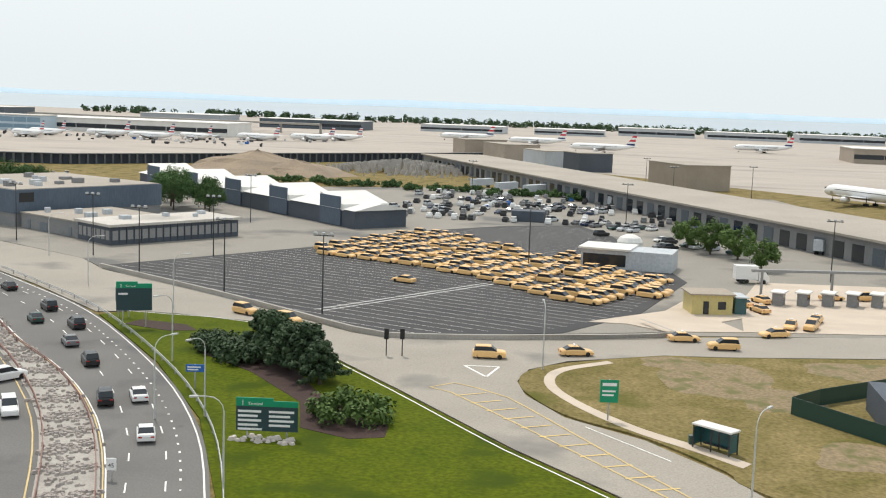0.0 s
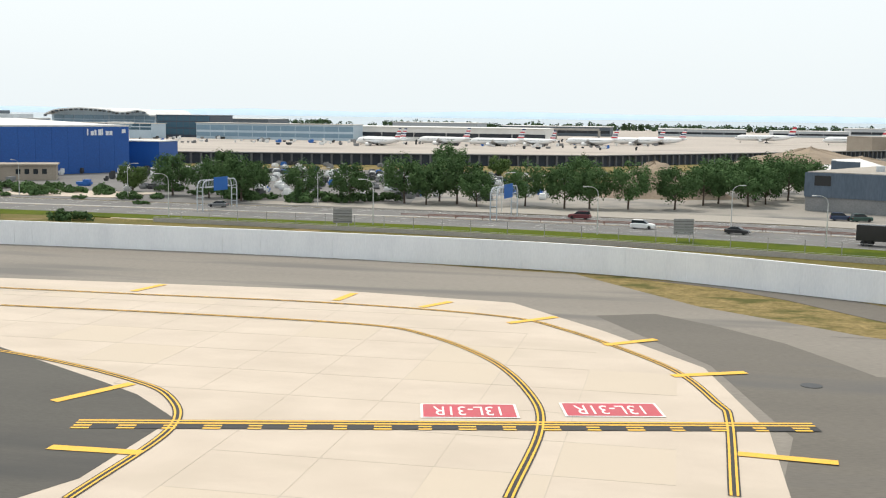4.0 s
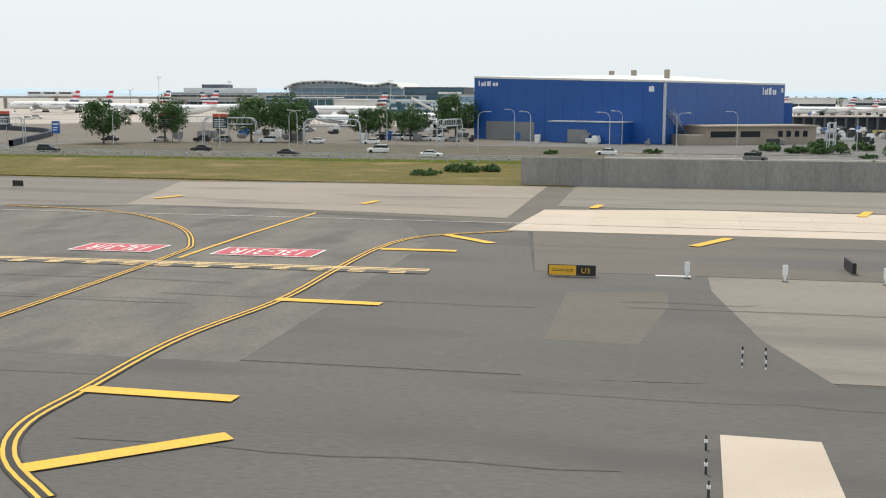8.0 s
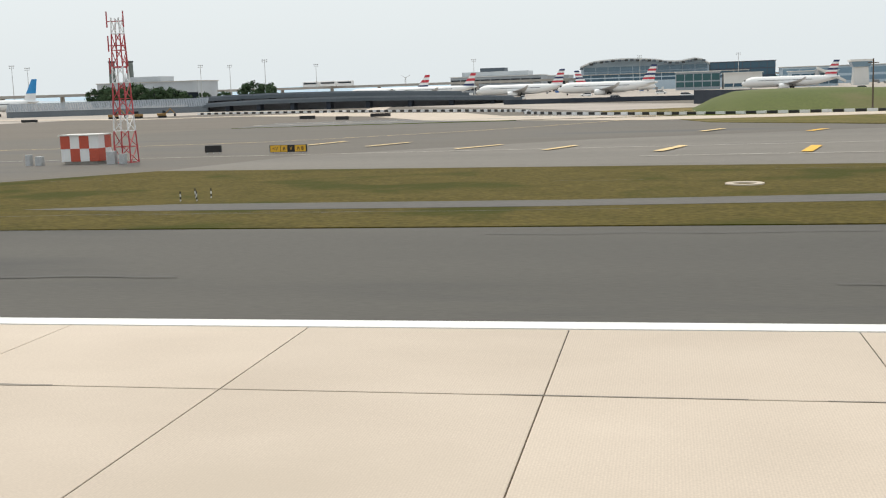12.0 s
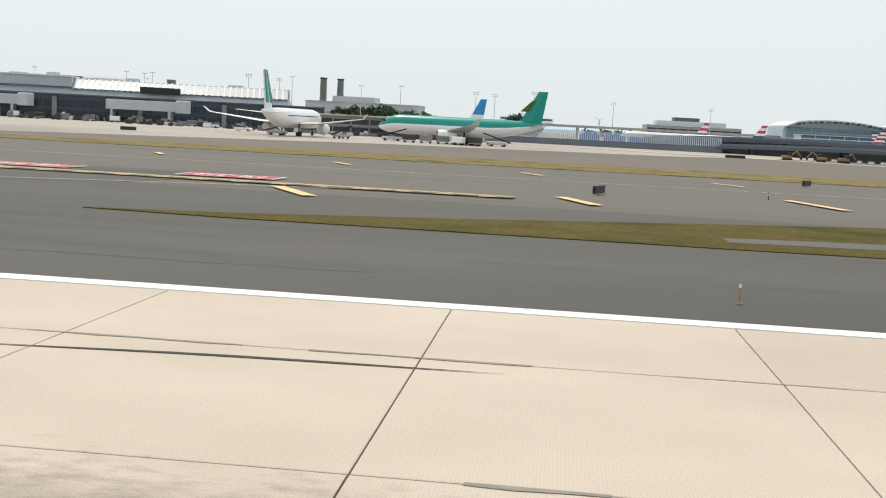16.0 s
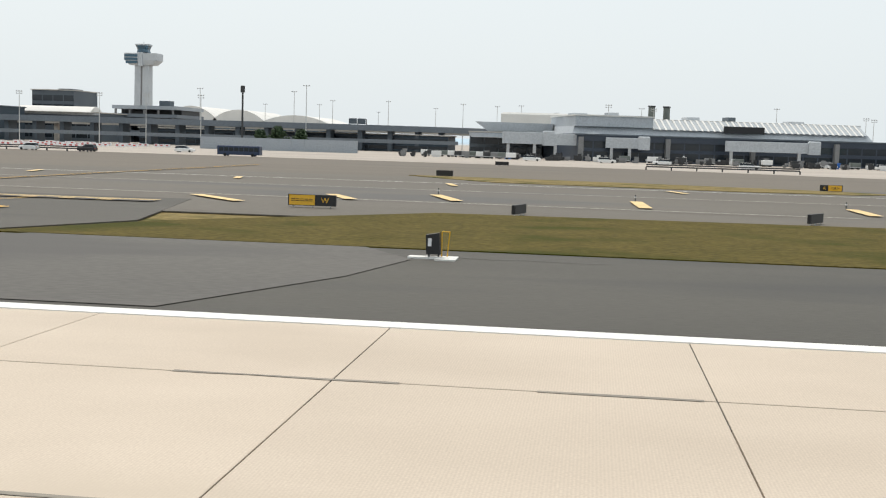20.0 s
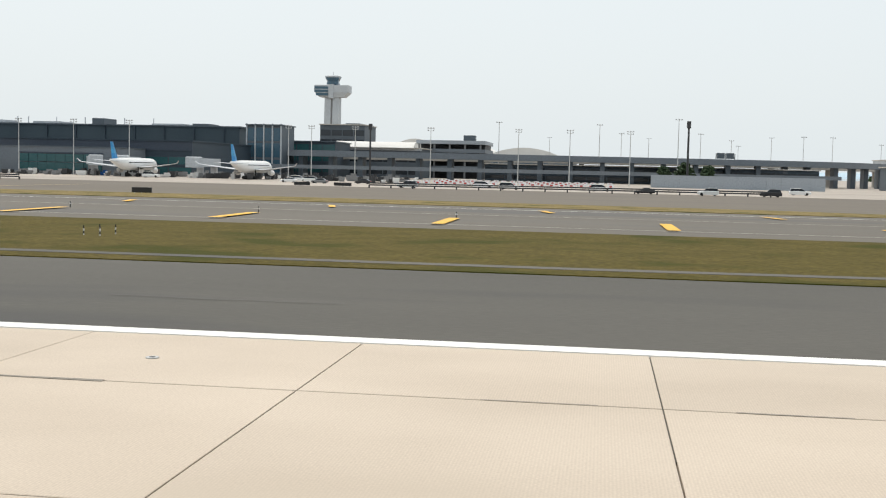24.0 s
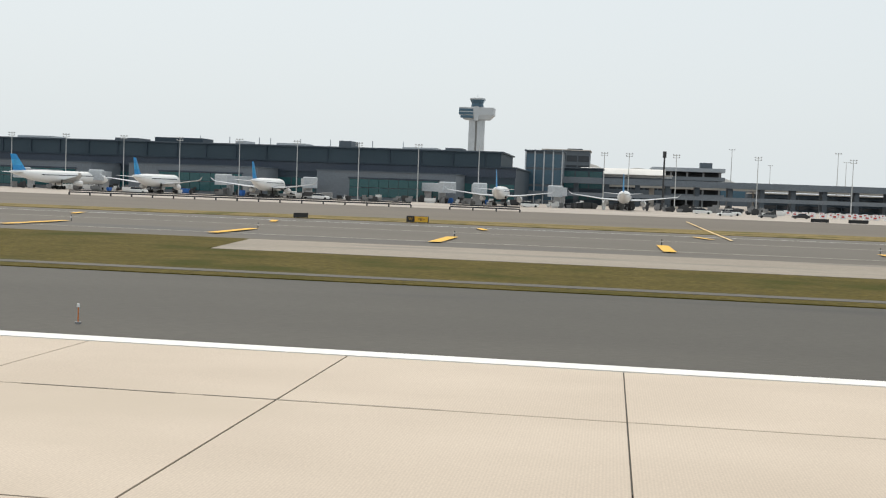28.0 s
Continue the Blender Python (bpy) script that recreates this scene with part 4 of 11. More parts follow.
def airliner(label, length, radius, span, fin_h, body=None, fin=(), wing=None, engine_mat=None, lower=None, group="", small=False, big=False, legs=None):
    """A parked twin-engine jet, nose along +x, standing on its gear."""
    body, wing, engine_mat = body or AIR_WHITE, wing or AIR_GREY, engine_mat or AIR_WHITE
    t = thing("airliner", label, "airplane", group=group)
    L, r = length, radius
    zc = r + (legs or (1.1 if small else 2.0))
    prof = [(0, 0.04, -0.3), (0.012, 0.3, -0.26), (0.03, 0.52, -0.2), (0.06, 0.78, -0.1), (0.1, 0.95, -0.02), (0.14, 1, 0), (0.4, 1, 0), (0.66, 1, 0),
            (0.76, 0.88, 0.1), (0.86, 0.62, 0.3), (0.94, 0.36, 0.48), (1.0, 0.12, 0.6)]
    n = 16

    def hull(a0, a1, scale=1.0):
        rings = []
        for f, k, dz in prof:
            x = L / 2 - f * L
            rings.append([(x, scale * k * r * math.cos(a), zc + dz * r + scale * k * r * math.sin(a)) for a in np.linspace(a0, a1, n)])
        return rings
    s = Shape()
    s.loft([rg[:-1] for rg in hull(0, 2 * math.pi)], smooth=True)
    part("fuselage", s, body, t)
    if lower:
        s = Shape()
        s.loft(hull(math.pi * 0.98, math.pi * 2.02, 1.012), smooth=True, caps=False)
        part("belly", s, lower, t)
    for sd in (-1, 1):
        s = Shape()
        sec = lambda x, y, z, c, th: [(x + c / 2, y, z), (x + c * 0.2, y, z + th), (x - c / 2, y, z + th * 0.1), (x + c * 0.1, y, z - th * 0.5)]
        s.loft([sec(0.06 * L, sd * r * 0.4, zc - r * 0.55, L * 0.22, 0.5), sec(0.0, sd * span * 0.18, zc - r * 0.42, L * 0.14, 0.35), sec(-0.11 * L, sd * span * 0.47, zc + r * 0.25, L * 0.045, 0.12),
                sec(-0.135 * L, sd * span * 0.5, zc + r * 0.75, L * 0.02, 0.05)])
        part("wing", s, wing, t)
        s = Shape()
        ex, ey, ez, er = 0.07 * L, sd * span * 0.17, zc - r * 0.95, r * (0.62 if big else 0.48)
        s.tube((ex + 1.4 * er, ey, ez), (ex + 0.7 * er, ey, ez), er * 0.92, er, 14, caps=False)
        s.tube((ex + 0.7 * er, ey, ez), (ex - 1.6 * er, ey, ez), er, er * 0.62, 14)
        en = part("engine", s, engine_mat, t)
        s = Shape()
        s.tube((ex + 1.1 * er, ey, ez), (ex + 1.0 * er, ey, ez), er * 0.86, er * 0.86, 14)
        part("fan", s, DARK_METAL, en)
        s = Shape()
        s.box(ex - er, ex + er * 0.4, ey - 0.15, ey + 0.15, ez + er * 0.7, zc - r * 0.4)
        part("pylon", s, wing, t)
        s = Shape()
        s.loft([sec(-0.43 * L, sd * r * 0.25, zc + r * 0.42, L * 0.075, 0.2), sec(-0.475 * L, sd * span * 0.165, zc + r * 0.6, L * 0.03, 0.07)])
        part("stabiliser", s, wing, t)
        if lower is None:
            s = Shape()
            s.box(-0.22 * L, 0.33 * L, sd * r * 0.97 - 0.03, sd * r * 0.97 + 0.03, zc + r * 0.22, zc + r * 0.22 + 0.22)
            part("window_band", s, GLASS, t)
        s = Shape()
        s.tube((-0.02 * L, sd * r * 0.9, 0.55), (-0.02 * L, sd * r * 0.9, zc - r * 0.4), 0.18, 0.18, 6)
        for gx in (-0.7, 0.7):
            s.tube((-0.02 * L + gx, sd * r * 0.9 - 0.45, 0.55), (-0.02 * L + gx, sd * r * 0.9 + 0.45, 0.55), 0.55, 0.55, 10)
        part("main_gear", s, TYRE, t)
    s = Shape()
    s.tube((0.4 * L, 0, 0.45), (0.4 * L, 0, zc - r * 0.8), 0.12, 0.12, 6)
    s.tube((0.4 * L, -0.3, 0.42), (0.4 * L, 0.3, 0.42), 0.42, 0.42, 10)
    part("nose_gear", s, TYRE, t)
    s = Shape()
    s.box(0.455 * L, 0.472 * L, -r * 0.5, r * 0.5, zc + r * 0.22, zc + r * 0.42)
    part("cockpit_window", s, GLASS, t)
    fin = fin or (body,)
    z0, z1 = zc + r * 0.75, fin_h
    for i, m in enumerate(fin):
        s = Shape()
        rg = []
        for j in (0, 1):
            u = (i + j) / len(fin)
            z = z0 + (z1 - z0) * u
            front = (-0.335 - 0.105 * u) * L
            rear = (-0.465 - 0.03 * u) * L
            th = 0.028 * r * 5 * (1 - 0.6 * u)
            rg.append([(front, 0, z), ((front + rear) / 2, th, z), (rear, 0, z), ((front + rear) / 2, -th, z)])
        s.loft(rg)
        part("tail_fin" if i == 0 else "tail_band", s, m, t)
    return t


def field_sign(x, y, panels, h=0.68, group="taxiway guidance signs", label="", rz=0, back=False):
    """Low boxed guidance sign; panels: (text, width, face, ink)."""
    total = sum(p[1] for p in panels)
    t = thing("guidance_sign", label or "low yellow and black taxiway guidance sign on frangible legs", "airfield sign", pose(x, y, 0, 0, 0, rz), group)
    s = Shape()
    s.box(-total / 2 - 0.06, total / 2 + 0.06, -0.14, 0.14, 0.12, 0.12 + h + 0.1)
    part("frame", s, SIGN_BLACK if not back else SIGN_BACK, t)
    u = -total / 2
    for text, w, face, ink in panels:
        s = Shape()
        s.box(u + 0.03, u + w - 0.03, -0.17, -0.14, 0.16, 0.12 + h + 0.06)
        p = part("panel", s, face, t)
        if text:
            letters(text, h * 0.8, ink, p, pose(u + w / 2, -0.18, 0.15 + h / 2, 90))
        u += w
    for lx in (-total * 0.4, 0.0, total * 0.4):
        s = Shape()
        s.tube((lx, 0, -0.1), (lx, 0, 0.14), 0.05, 0.05, 6)
        part("leg", s, STEEL, t)
    return t


def edge_light(label="slim runway edge light on an orange stem"):
    t = thing("runway_edge_light", label, "runway light", group="runway edge lights")
    s = Shape()
    s.tube((0, 0, -0.05), (0, 0, 0.05), 0.13, 0.13, 10)
    part("base", s, CLAD_GREY, t)
    s = Shape()
    s.tube((0, 0, 0.05), (0, 0, 0.62), 0.028, 0.024, 6)
    part("stem", s, ORANGE, t)
    s = Shape()
    s.tube((0, 0, 0.62), (0, 0, 0.76), 0.06, 0.05, 10)
    part("lamp", s, SIGN_WHITE, t, "white lamp head")
    return t


def marker(h=0.6, label="thin dark taxiway edge marker"):
    t = thing("edge_marker", label, "taxiway marker", group="taxiway edge markers")
    s = Shape()
    s.tube((0, 0, -0.05), (0, 0, h), 0.05, 0.04, 6)
    part("stem", s, DARK_METAL, t)
    s = Shape()
    s.tube((0, 0, h * 0.55), (0, 0, h * 0.75), 0.07, 0.07, 6)
    part("sleeve", s, SIGN_WHITE, t)
    return t


def facade(name, label, x0, x1, y0, y1, h, wall, roof, rows, bay=8.0, category="terminal", glass=None, fascia=None, rooftop=()):
    """A long flat-roofed building whose front faces -y: walls, glazing bay by bay, fascia, parapet roof, rooftop units."""
    t = thing(name, label, category)
    s = Shape()
    s.box(x0, x1, y0, y1, -0.2, h)
    part("wall", s, wall, t)
    s = Shape()
    s.box(x0 - 0.6, x1 + 0.6, y0 - 0.8, y1 + 0.6, h, h + 0.5)
    part("roof", s, roof, t)
    n = max(1, round((x1 - x0) / bay))
    for z0, z1 in rows:
        for i in range(n):
            a, b = x0 + (x1 - x0) * i / n, x0 + (x1 - x0) * (i + 1) / n
            s = Shape()
            s.box(a + 0.25, b - 0.25, y0 - 0.06, y0 + 0.02, z0, z1)
            part("window", s, glass or GLASS, t)
    if fascia:
        s = Shape()
        s.box(x0 - 0.3, x1 + 0.3, y0 - 0.35, y0, h - fascia[0], h - 0.1)
        part("fascia", s, fascia[1], t)
    for (a, b, c, d, hh, m) in rooftop:
        s = Shape()
        s.box(a, b, c, d, h + 0.5, h + 0.5 + hh, 0.1)
        part("roof_unit", s, m, t)
    return t


def jet_bridge(x, y, rz, length=22.0, label="white jet bridge on a wheeled column"):
    t = thing("jet_bridge", label, "jet bridge", pose(x, y, 0, 0, 0, rz), "jet bridges")
    s = Shape()
    s.box(0, length, -1.5, 1.5, 3.6, 6.4, 0.1)
    part("tunnel", s, CLAD_PALE, t)
    s = Shape()
    s.box(length - 0.2, length + 3.6, -2.2, 2.2, 3.3, 6.9, 0.3)
    part("cab", s, CLAD_PALE, t)
    for lx in (2.0, length - 3):
        s = Shape()
        s.box(lx - 0.5, lx + 0.5, -1.1, 1.1, -0.1, 3.6)
        part("column", s, STEEL, t)
    s = Shape()
    for sd in (-1.2, 1.2):
        s.tube((length - 3, sd - 0.3, 0.5), (length - 3, sd + 0.3, 0.5), 0.5, 0.5, 10)
    part("wheel_bogie", s, TYRE, t)
    return t


# prototypes stand in their first places; the rest are copies
# ---- roads beside the airport entrance ----
RC = smooth_line([(-20, 50), (-34.4, 90.5), (-45, 113.6), (-60, 136.8), (-83, 165.5), (-105, 186), (-130, 207), (-161.6, 229.6), (-203, 242.6), (-260, 250), (-340, 252), (-420, 254), (-500, 250), (-620, 243), (-780, 232)])
MR = smooth_line([(-27, 50), (-43.6, 88.1), (-55.5, 110.5), (-68.5, 128), (-82, 142), (-103, 165), (-140, 194.5), (-191.7, 223.7), (-260, 235), (-340, 238), (-420, 240), (-500, 237), (-620, 230), (-780, 219)])
ML = smooth_line([(-33, 50), (-49.1, 86.6), (-61, 108.9), (-74, 127), (-84, 139), (-102.5, 160.5), (-138, 190.5), (-191, 222), (-260, 233.5), (-340, 236.5), (-420, 238.5), (-500, 235.5), (-620, 228.5), (-780, 217.5)])
LC = smooth_line([(-46, 60), (-62.5, 90.9), (-68.6, 100.7), (-80, 116.1), (-94.3, 134.6), (-113.4, 153.7), (-146.6, 177), (-190, 201), (-260, 217), (-340, 222), (-420, 225), (-500, 222), (-620, 216), (-780, 206)])
GL = smooth_line([(-49, 60), (-65, 90.3), (-74, 101.2), (-90.2, 120.8), (-108.5, 140.7), (-134.6, 160.9), (-166, 178), (-200, 192), (-262, 207), (-340, 214)])
FE = smooth_line([(-58, 60), (-74.8, 87.7), (-80.8, 95.6), (-99, 118.1), (-127.6, 146.6), (-157.2, 166.7), (-200, 184), (-262, 200), (-340, 209)])
NL = smooth_line([(-66, 60), (-80.2, 86.2), (-87.7, 97.2), (-103.1, 114.2), (-122.2, 132.5), (-146.5, 149.1), (-200, 173), (-262, 190), (-340, 200)])
NR = smooth_line([(-78, 60), (-90.5, 83.5), (-93.4, 87.4), (-106.1, 102.8), (-120.1, 117.2), (-133.2, 127.2), (-160, 140), (-200, 157), (-262, 176), (-340, 189)])


def zone(name, left, right, z, material, label, category, thick=0.15):
    return sheet(name, [(q.x, q.y) for q in left] + [(q.x, q.y) for q in reversed(right)], z, material, label, category, thick)


zone("road_outbound", RC, MR, 0.02, ROAD, "curved grey asphalt expressway with three lanes", "road")
zone("road_inbound", ML, LC, 0.02, ROAD, "grey asphalt expressway carriageway", "road")
zone("median", MR, ML, 0.08, CONCRETE_WALL, "low median strip filled with pale rubble", "median", 0.3)
zone("grass_strip", LC, GL, 0.06, GRASS_LUSH, "bright green mown grass strip between roads", "grass", 0.2)
zone("ramp_road", GL, FE, 0.02, SERVICE, "pale asphalt ramp with yellow hatching", "road")
zone("dirt_strip", FE, NL, 0.0, GRASS_MID, "dry weedy strip along a fence", "grass")
zone("near_road", NL, NR, 0.02, ROAD, "worn grey curved service road", "road")

s = Shape()
for line, d, w, z in ((RC, 0.5, 0.18, 0.05), (MR, -0.5, 0.16, 0.05), (LC, 0.6, 0.16, 0.05), (GL, -0.5, 0.15, 0.05), (NL, 0.8, 0.12, 0.05), (NR, -0.9, 0.12, 0.05)):
    band(s, line, d, w, z)
for d in (3.9, 7.4):
    dashes(s, RC, d, 0.16, 0.05, 3.0, 6.0)
dashes(s, RC, 2.6, 0.22, 0.05, 0.9, 1.9)
for d in (-4.0, -7.6, -11.2):
    dashes(s, ML, -d, 0.15, 0.05, 3.0, 7.0)
part("lane_line", s, WHITE_PAINT, bpy.data.objects["road_outbound"])
s = Shape()
band(s, ML, 0.6, 0.16, 0.05)
band(s, MR, -0.25, 0.14, 0.05)
band(s, GL, 0.9, 0.2, 0.05)
band(s, FE, -0.8, 0.2, 0.05)
for i in range(0, len(GL) - 1):
    for k in (0.0, 0.5):
        p = GL[i].lerp(GL[i + 1], k)
        q = min(FE, key=lambda e: (e - p).length)
        if p.x < -60:
            a, b = p.lerp(q, 0.16), p.lerp(q, 0.62)
            t = (GL[i + 1] - GL[i]).normalized()
            bar(s, a, b + t * 1.2, 0.35, 0.055)
part("hatching", s, PALE_YELLOW, bpy.data.objects["ramp_road"], "faded yellow hatching")

# rubble in the median, and its guard rails
rnd = random.Random(11)
s = Shape()
for _ in range(2600):
    y = rnd.uniform(62, 196)
    i = min(range(len(MR)), key=lambda k: abs(MR[k].y - y))
    j = min(range(len(ML)), key=lambda k: abs(ML[k].y - y))
    p = MR[i].lerp(ML[j], rnd.uniform(0.12, 0.88)) + Vector((rnd.uniform(-1.5, 1.5) * 0.6, rnd.uniform(-3, 3) * 0.5))
    r, h = rnd.uniform(0.18, 0.42), rnd.uniform(0.12, 0.3)
    a0 = rnd.uniform(0, 6)
    base = [(p.x + r * math.cos(a0 + a) * rnd.uniform(0.8, 1.2), p.y + r * math.sin(a0 + a) * rnd.uniform(0.8, 1.2)) for a in (0, 1.25, 2.5, 3.75, 5.0)]
    s.loft([[(x, y2, 0.05) for x, y2 in base], [(p.x + (x - p.x) * 0.6, p.y + (y2 - p.y) * 0.6, 0.08 + h) for x, y2 in base]])
tagged(part("rubble", s, STONE), "pale rough rubble stones filling the median", "stones", kind="stuff")


def guard_rail(name, line, d, step=8.0, h=0.75, label="rusty steel guard rail on posts", rail=None, stop=220):
    line = [q for q in offset(line, d)][:stop]
    t = thing(name, label, "guard rail")
    s = Shape()
    for a, b in zip(line, line[1:]):
        for z in (h, h - 0.25):
            s.tube((a.x, a.y, z), (b.x, b.y, z), 0.07, 0.07, 4, caps=False)
    part("rail", s, rail or RUST, t)
    run = 0.0
    for a, b in zip(line, line[1:]):
        m = max(1, int((b - a).length / step))
        for k in range(m):
            p = a.lerp(b, k / m)
            s = Shape()
            s.box(p.x - 0.07, p.x + 0.07, p.y - 0.07, p.y + 0.07, -0.1, h)
            part("post", s, rail or RUST, t)
    return t


guard_rail("guard_rail", MR, 0.35, stop=52)
guard_rail("guard_rail", ML, -0.35, stop=52)
guard_rail("guard_rail", RC, -1.1, rail=STEEL, label="galvanised guard rail along the curve", stop=30, step=6)
guard_rail("guard_rail", NR, -0.6, rail=DARK_METAL, label="dark guard rail beside the service road", stop=26)

fence = thing("chain_link_fence", "tall chain-link fence on rusty posts above a low wall", "fence")
line = [q for q in FE if q.x < -70 and q.x > -330]
s = Shape()
for a, b in zip(line, line[1:]):
    for z in (1.1, 2.3, 3.0):
        s.tube((a.x, a.y, z), (b.x, b.y, z), 0.035, 0.035, 4, caps=False)
part("rail", s, STEEL, fence)
for a, b in zip(line, line[1:]):
    for k in (0.0,):
        p = a.lerp(b, k)
        s = Shape()
        s.tube((p.x, p.y, -0.1), (p.x, p.y, 3.1), 0.06, 0.06, 6)
        part("post", s, SIGN_BACK, fence)
s = Shape()
strip(s, offset(line, 0.15), offset(line, -0.15), 0.9)
for d, rev in ((0.15, 0), (-0.15, 1)):
    a = offset(line, d)
    n = len(a)
    s.add([(q.x, q.y, -0.1) for q in a] + [(q.x, q.y, 0.9) for q in a], [(i, i + 1, n + i + 1, n + i) for i in range(n - 1)])
part("low_wall", s, CONCRETE_WALL, fence)

# ---- lawn, service road, junction, taxi lot ----
sheet("lawn", [(-31.3, 84), (-33.9, 90.5), (-44.5, 113.6), (-59.5, 136.8), (-71, 151.5), (-81, 164), (-77, 168), (-70, 168), (-56.2, 166), (-41.6, 150), (-26.5, 131.9), (-10.4, 111.8), (0.6, 99.9), (18, 78)],
      0.06, GRASS_LUSH, "bright green mown lawn between two roads", "grass", 0.2)
sheet("service_road", [(-128, 206), (-104.5, 186.5), (-82.5, 166), (-76.8, 168.6), (-70, 168.5), (-56, 166.5), (-41.4, 150.3), (-26.2, 132.2), (-10, 112), (1, 100.3), (18.4, 78), (40, 78), (14.2, 103.4), (11, 109.4), (3.4, 118.8), (-5.4, 125.2), (-10.7, 133.9),
                       (-12.4, 140.6), (-11.5, 147.5), (-6.7, 154.1), (6.7, 162.1), (16.6, 164), (60, 176), (90, 186), (90, 206), (42.4, 187), (9.2, 176), (-16.1, 165.2), (-34.2, 161), (-40, 163.4), (-67.2, 184), (-101.1, 206.4),
                       (-112, 219), (-160, 248), (-210, 262), (-290, 268), (-330, 266), (-330, 258), (-260, 252), (-203, 245), (-161.6, 232)], 0.04, SERVICE, "pale concrete service road and junction", "road")
sheet("yard", [(-101, 207), (-112, 219.5), (-160, 249), (-210, 263), (-290, 269), (-300, 330), (-150, 420), (-40, 480), (60, 480), (110, 250), (46, 188), (10, 178), (-16, 167), (-36, 163)],
      -0.04, YARD, "dusty grey yards and access roads round the buildings", "yard")
sheet("taxi_lot", [(-103.8, 211.1), (-72.5, 256.9), (-54, 302), (-33.3, 326), (-13, 336), (-3, 312), (8, 262), (13.5, 234.5), (3.8, 195.4), (-8.5, 173.6), (-34.7, 162.2)], 0.03, LOT,
      "fresh black asphalt taxi holding lot with white lanes", "parking lot")
bend = smooth_line([(60, 175), (16.6, 163.4), (6.7, 161.5), (-5.8, 153.4), (-11.2, 147), (-12.2, 141), (-10.5, 134.5), (-5.2, 126), (3.6, 119.5), (11.3, 110), (14.5, 104), (40, 79)], 1.5)
sheet("traffic_island", [(q.x, q.y) for q in bend] + [(80, 100), (110, 190)], 0.1, GRASS_WORN, "patchy dry grass island with bare soil", "grass", 0.25)
outer = smooth_line([(-1.2, 155.6), (-7.9, 148.5), (-8.9, 140.3), (-5.3, 131.6), (1.4, 122.4), (8.6, 115.8), (13, 111.5)], 1.5)
inner = smooth_line([(14, 113.2), (9.8, 117.3), (2.6, 123.6), (-4, 132.4), (-7.5, 140.4), (-6.6, 147.6), (-0.4, 154.4)], 1.5)
sheet("footpath", [(q.x, q.y) for q in outer + inner], 0.13, CONCRETE, "curved pale concrete footpath", "footpath", 0.1)
sheet("booth_island", [(-5, 184.3), (1.4, 184.6), (7.6, 180), (20.3, 183.8), (17, 191.5), (24, 200), (24, 212), (12, 212), (8, 199), (0, 190)], 0.1, CONCRETE, "pale kerbed island with booth", "kerb island", 0.15)
sheet("toll_plaza", [(20, 184), (46, 190), (90, 206), (70, 246), (28, 240), (22, 212)], 0.07, CONCRETE, "pale concrete toll plaza", "pavement", 0.1)

s = Shape()
d0 = Vector((math.cos(radians(-22)), math.sin(radians(-22))))
n0 = Vector((-d0.y, d0.x))
lot_poly = [Vector(p) for p in ((-102, 210.5), (-72, 255), (-54, 300), (-35, 322), (-14, 333), (-5, 310), (6, 262), (12, 235), (2, 195), (-10, 175), (-34, 164))]


def inside(p, poly):
    c = False
    for a, b in zip(poly, poly[1:] + poly[:1]):
        if (a.y > p.y) != (b.y > p.y) and p.x < (b.x - a.x) * (p.y - a.y) / (b.y - a.y) + a.x:
            c = not c
    return c


for k in range(-40, 60):
    o = Vector((-49.7, 179.8)) + n0 * 2.9 * k
    run = []
    for i in range(-90, 90):
        p = o + d0 * i
        if inside(p, lot_poly):
            run.append(p)
        elif len(run) > 3:
            bar(s, run[0], run[-1], 0.1, 0.06)
            run = []
        else:
            run = []
bar(s, (-50.2, 179.4), (-26, 218), 0.3, 0.065)
bar(s, (-48.8, 178.6), (-24.6, 217.2), 0.3, 0.065)
for a, b in (((-20.2, 147), (-15.5, 147.6)), ((-15.5, 147.6), (-16.5, 141.5)), ((-16.5, 141.5), (-20.2, 147))):
    bar(s, a, b, 0.35, 0.075)
bar(s, (-3, 122), (6, 112), 0.2, 0.075)
band(s, smooth_line([(-79, 168.4), (-70, 168), (-56.4, 166), (-41.6, 149.9), (-26.5, 131.7), (-10.4, 111.5), (0.6, 99.6), (18, 77)]), -0.5, 0.2, 0.075)
part("lot_line", s, WHITE_PAINT, bpy.data.objects["taxi_lot"], "white painted lanes")
s = Shape()
yl, yr = smooth_line([(-22.6, 134.2), (-19.6, 132.4), (5.2, 101.1), (20, 82)]), smooth_line([(-20, 137.2), (-17, 135.6), (-12.6, 132), (7.3, 101.6), (22, 83)])
band(s, yl, 0, 0.22, 0.08)
band(s, yr, 0, 0.22, 0.08)
bar(s, (-22.6, 134.2), (-20, 137.2), 0.22, 0.08)
for k in range(17):
    u = 0.04 + k / 17
    a, b = yl[min(int(u * (len(yl) - 1)), len(yl) - 1)], None
    p = Vector((-20.5, 133)).lerp(Vector((18, 84.5)), u)
    q = Vector((-17, 135.4)).lerp(Vector((20.5, 85.3)), u)
    bar(s, p, q, 0.3, 0.082)
part("yellow_hatching", s, PALE_YELLOW, bpy.data.objects["service_road"])

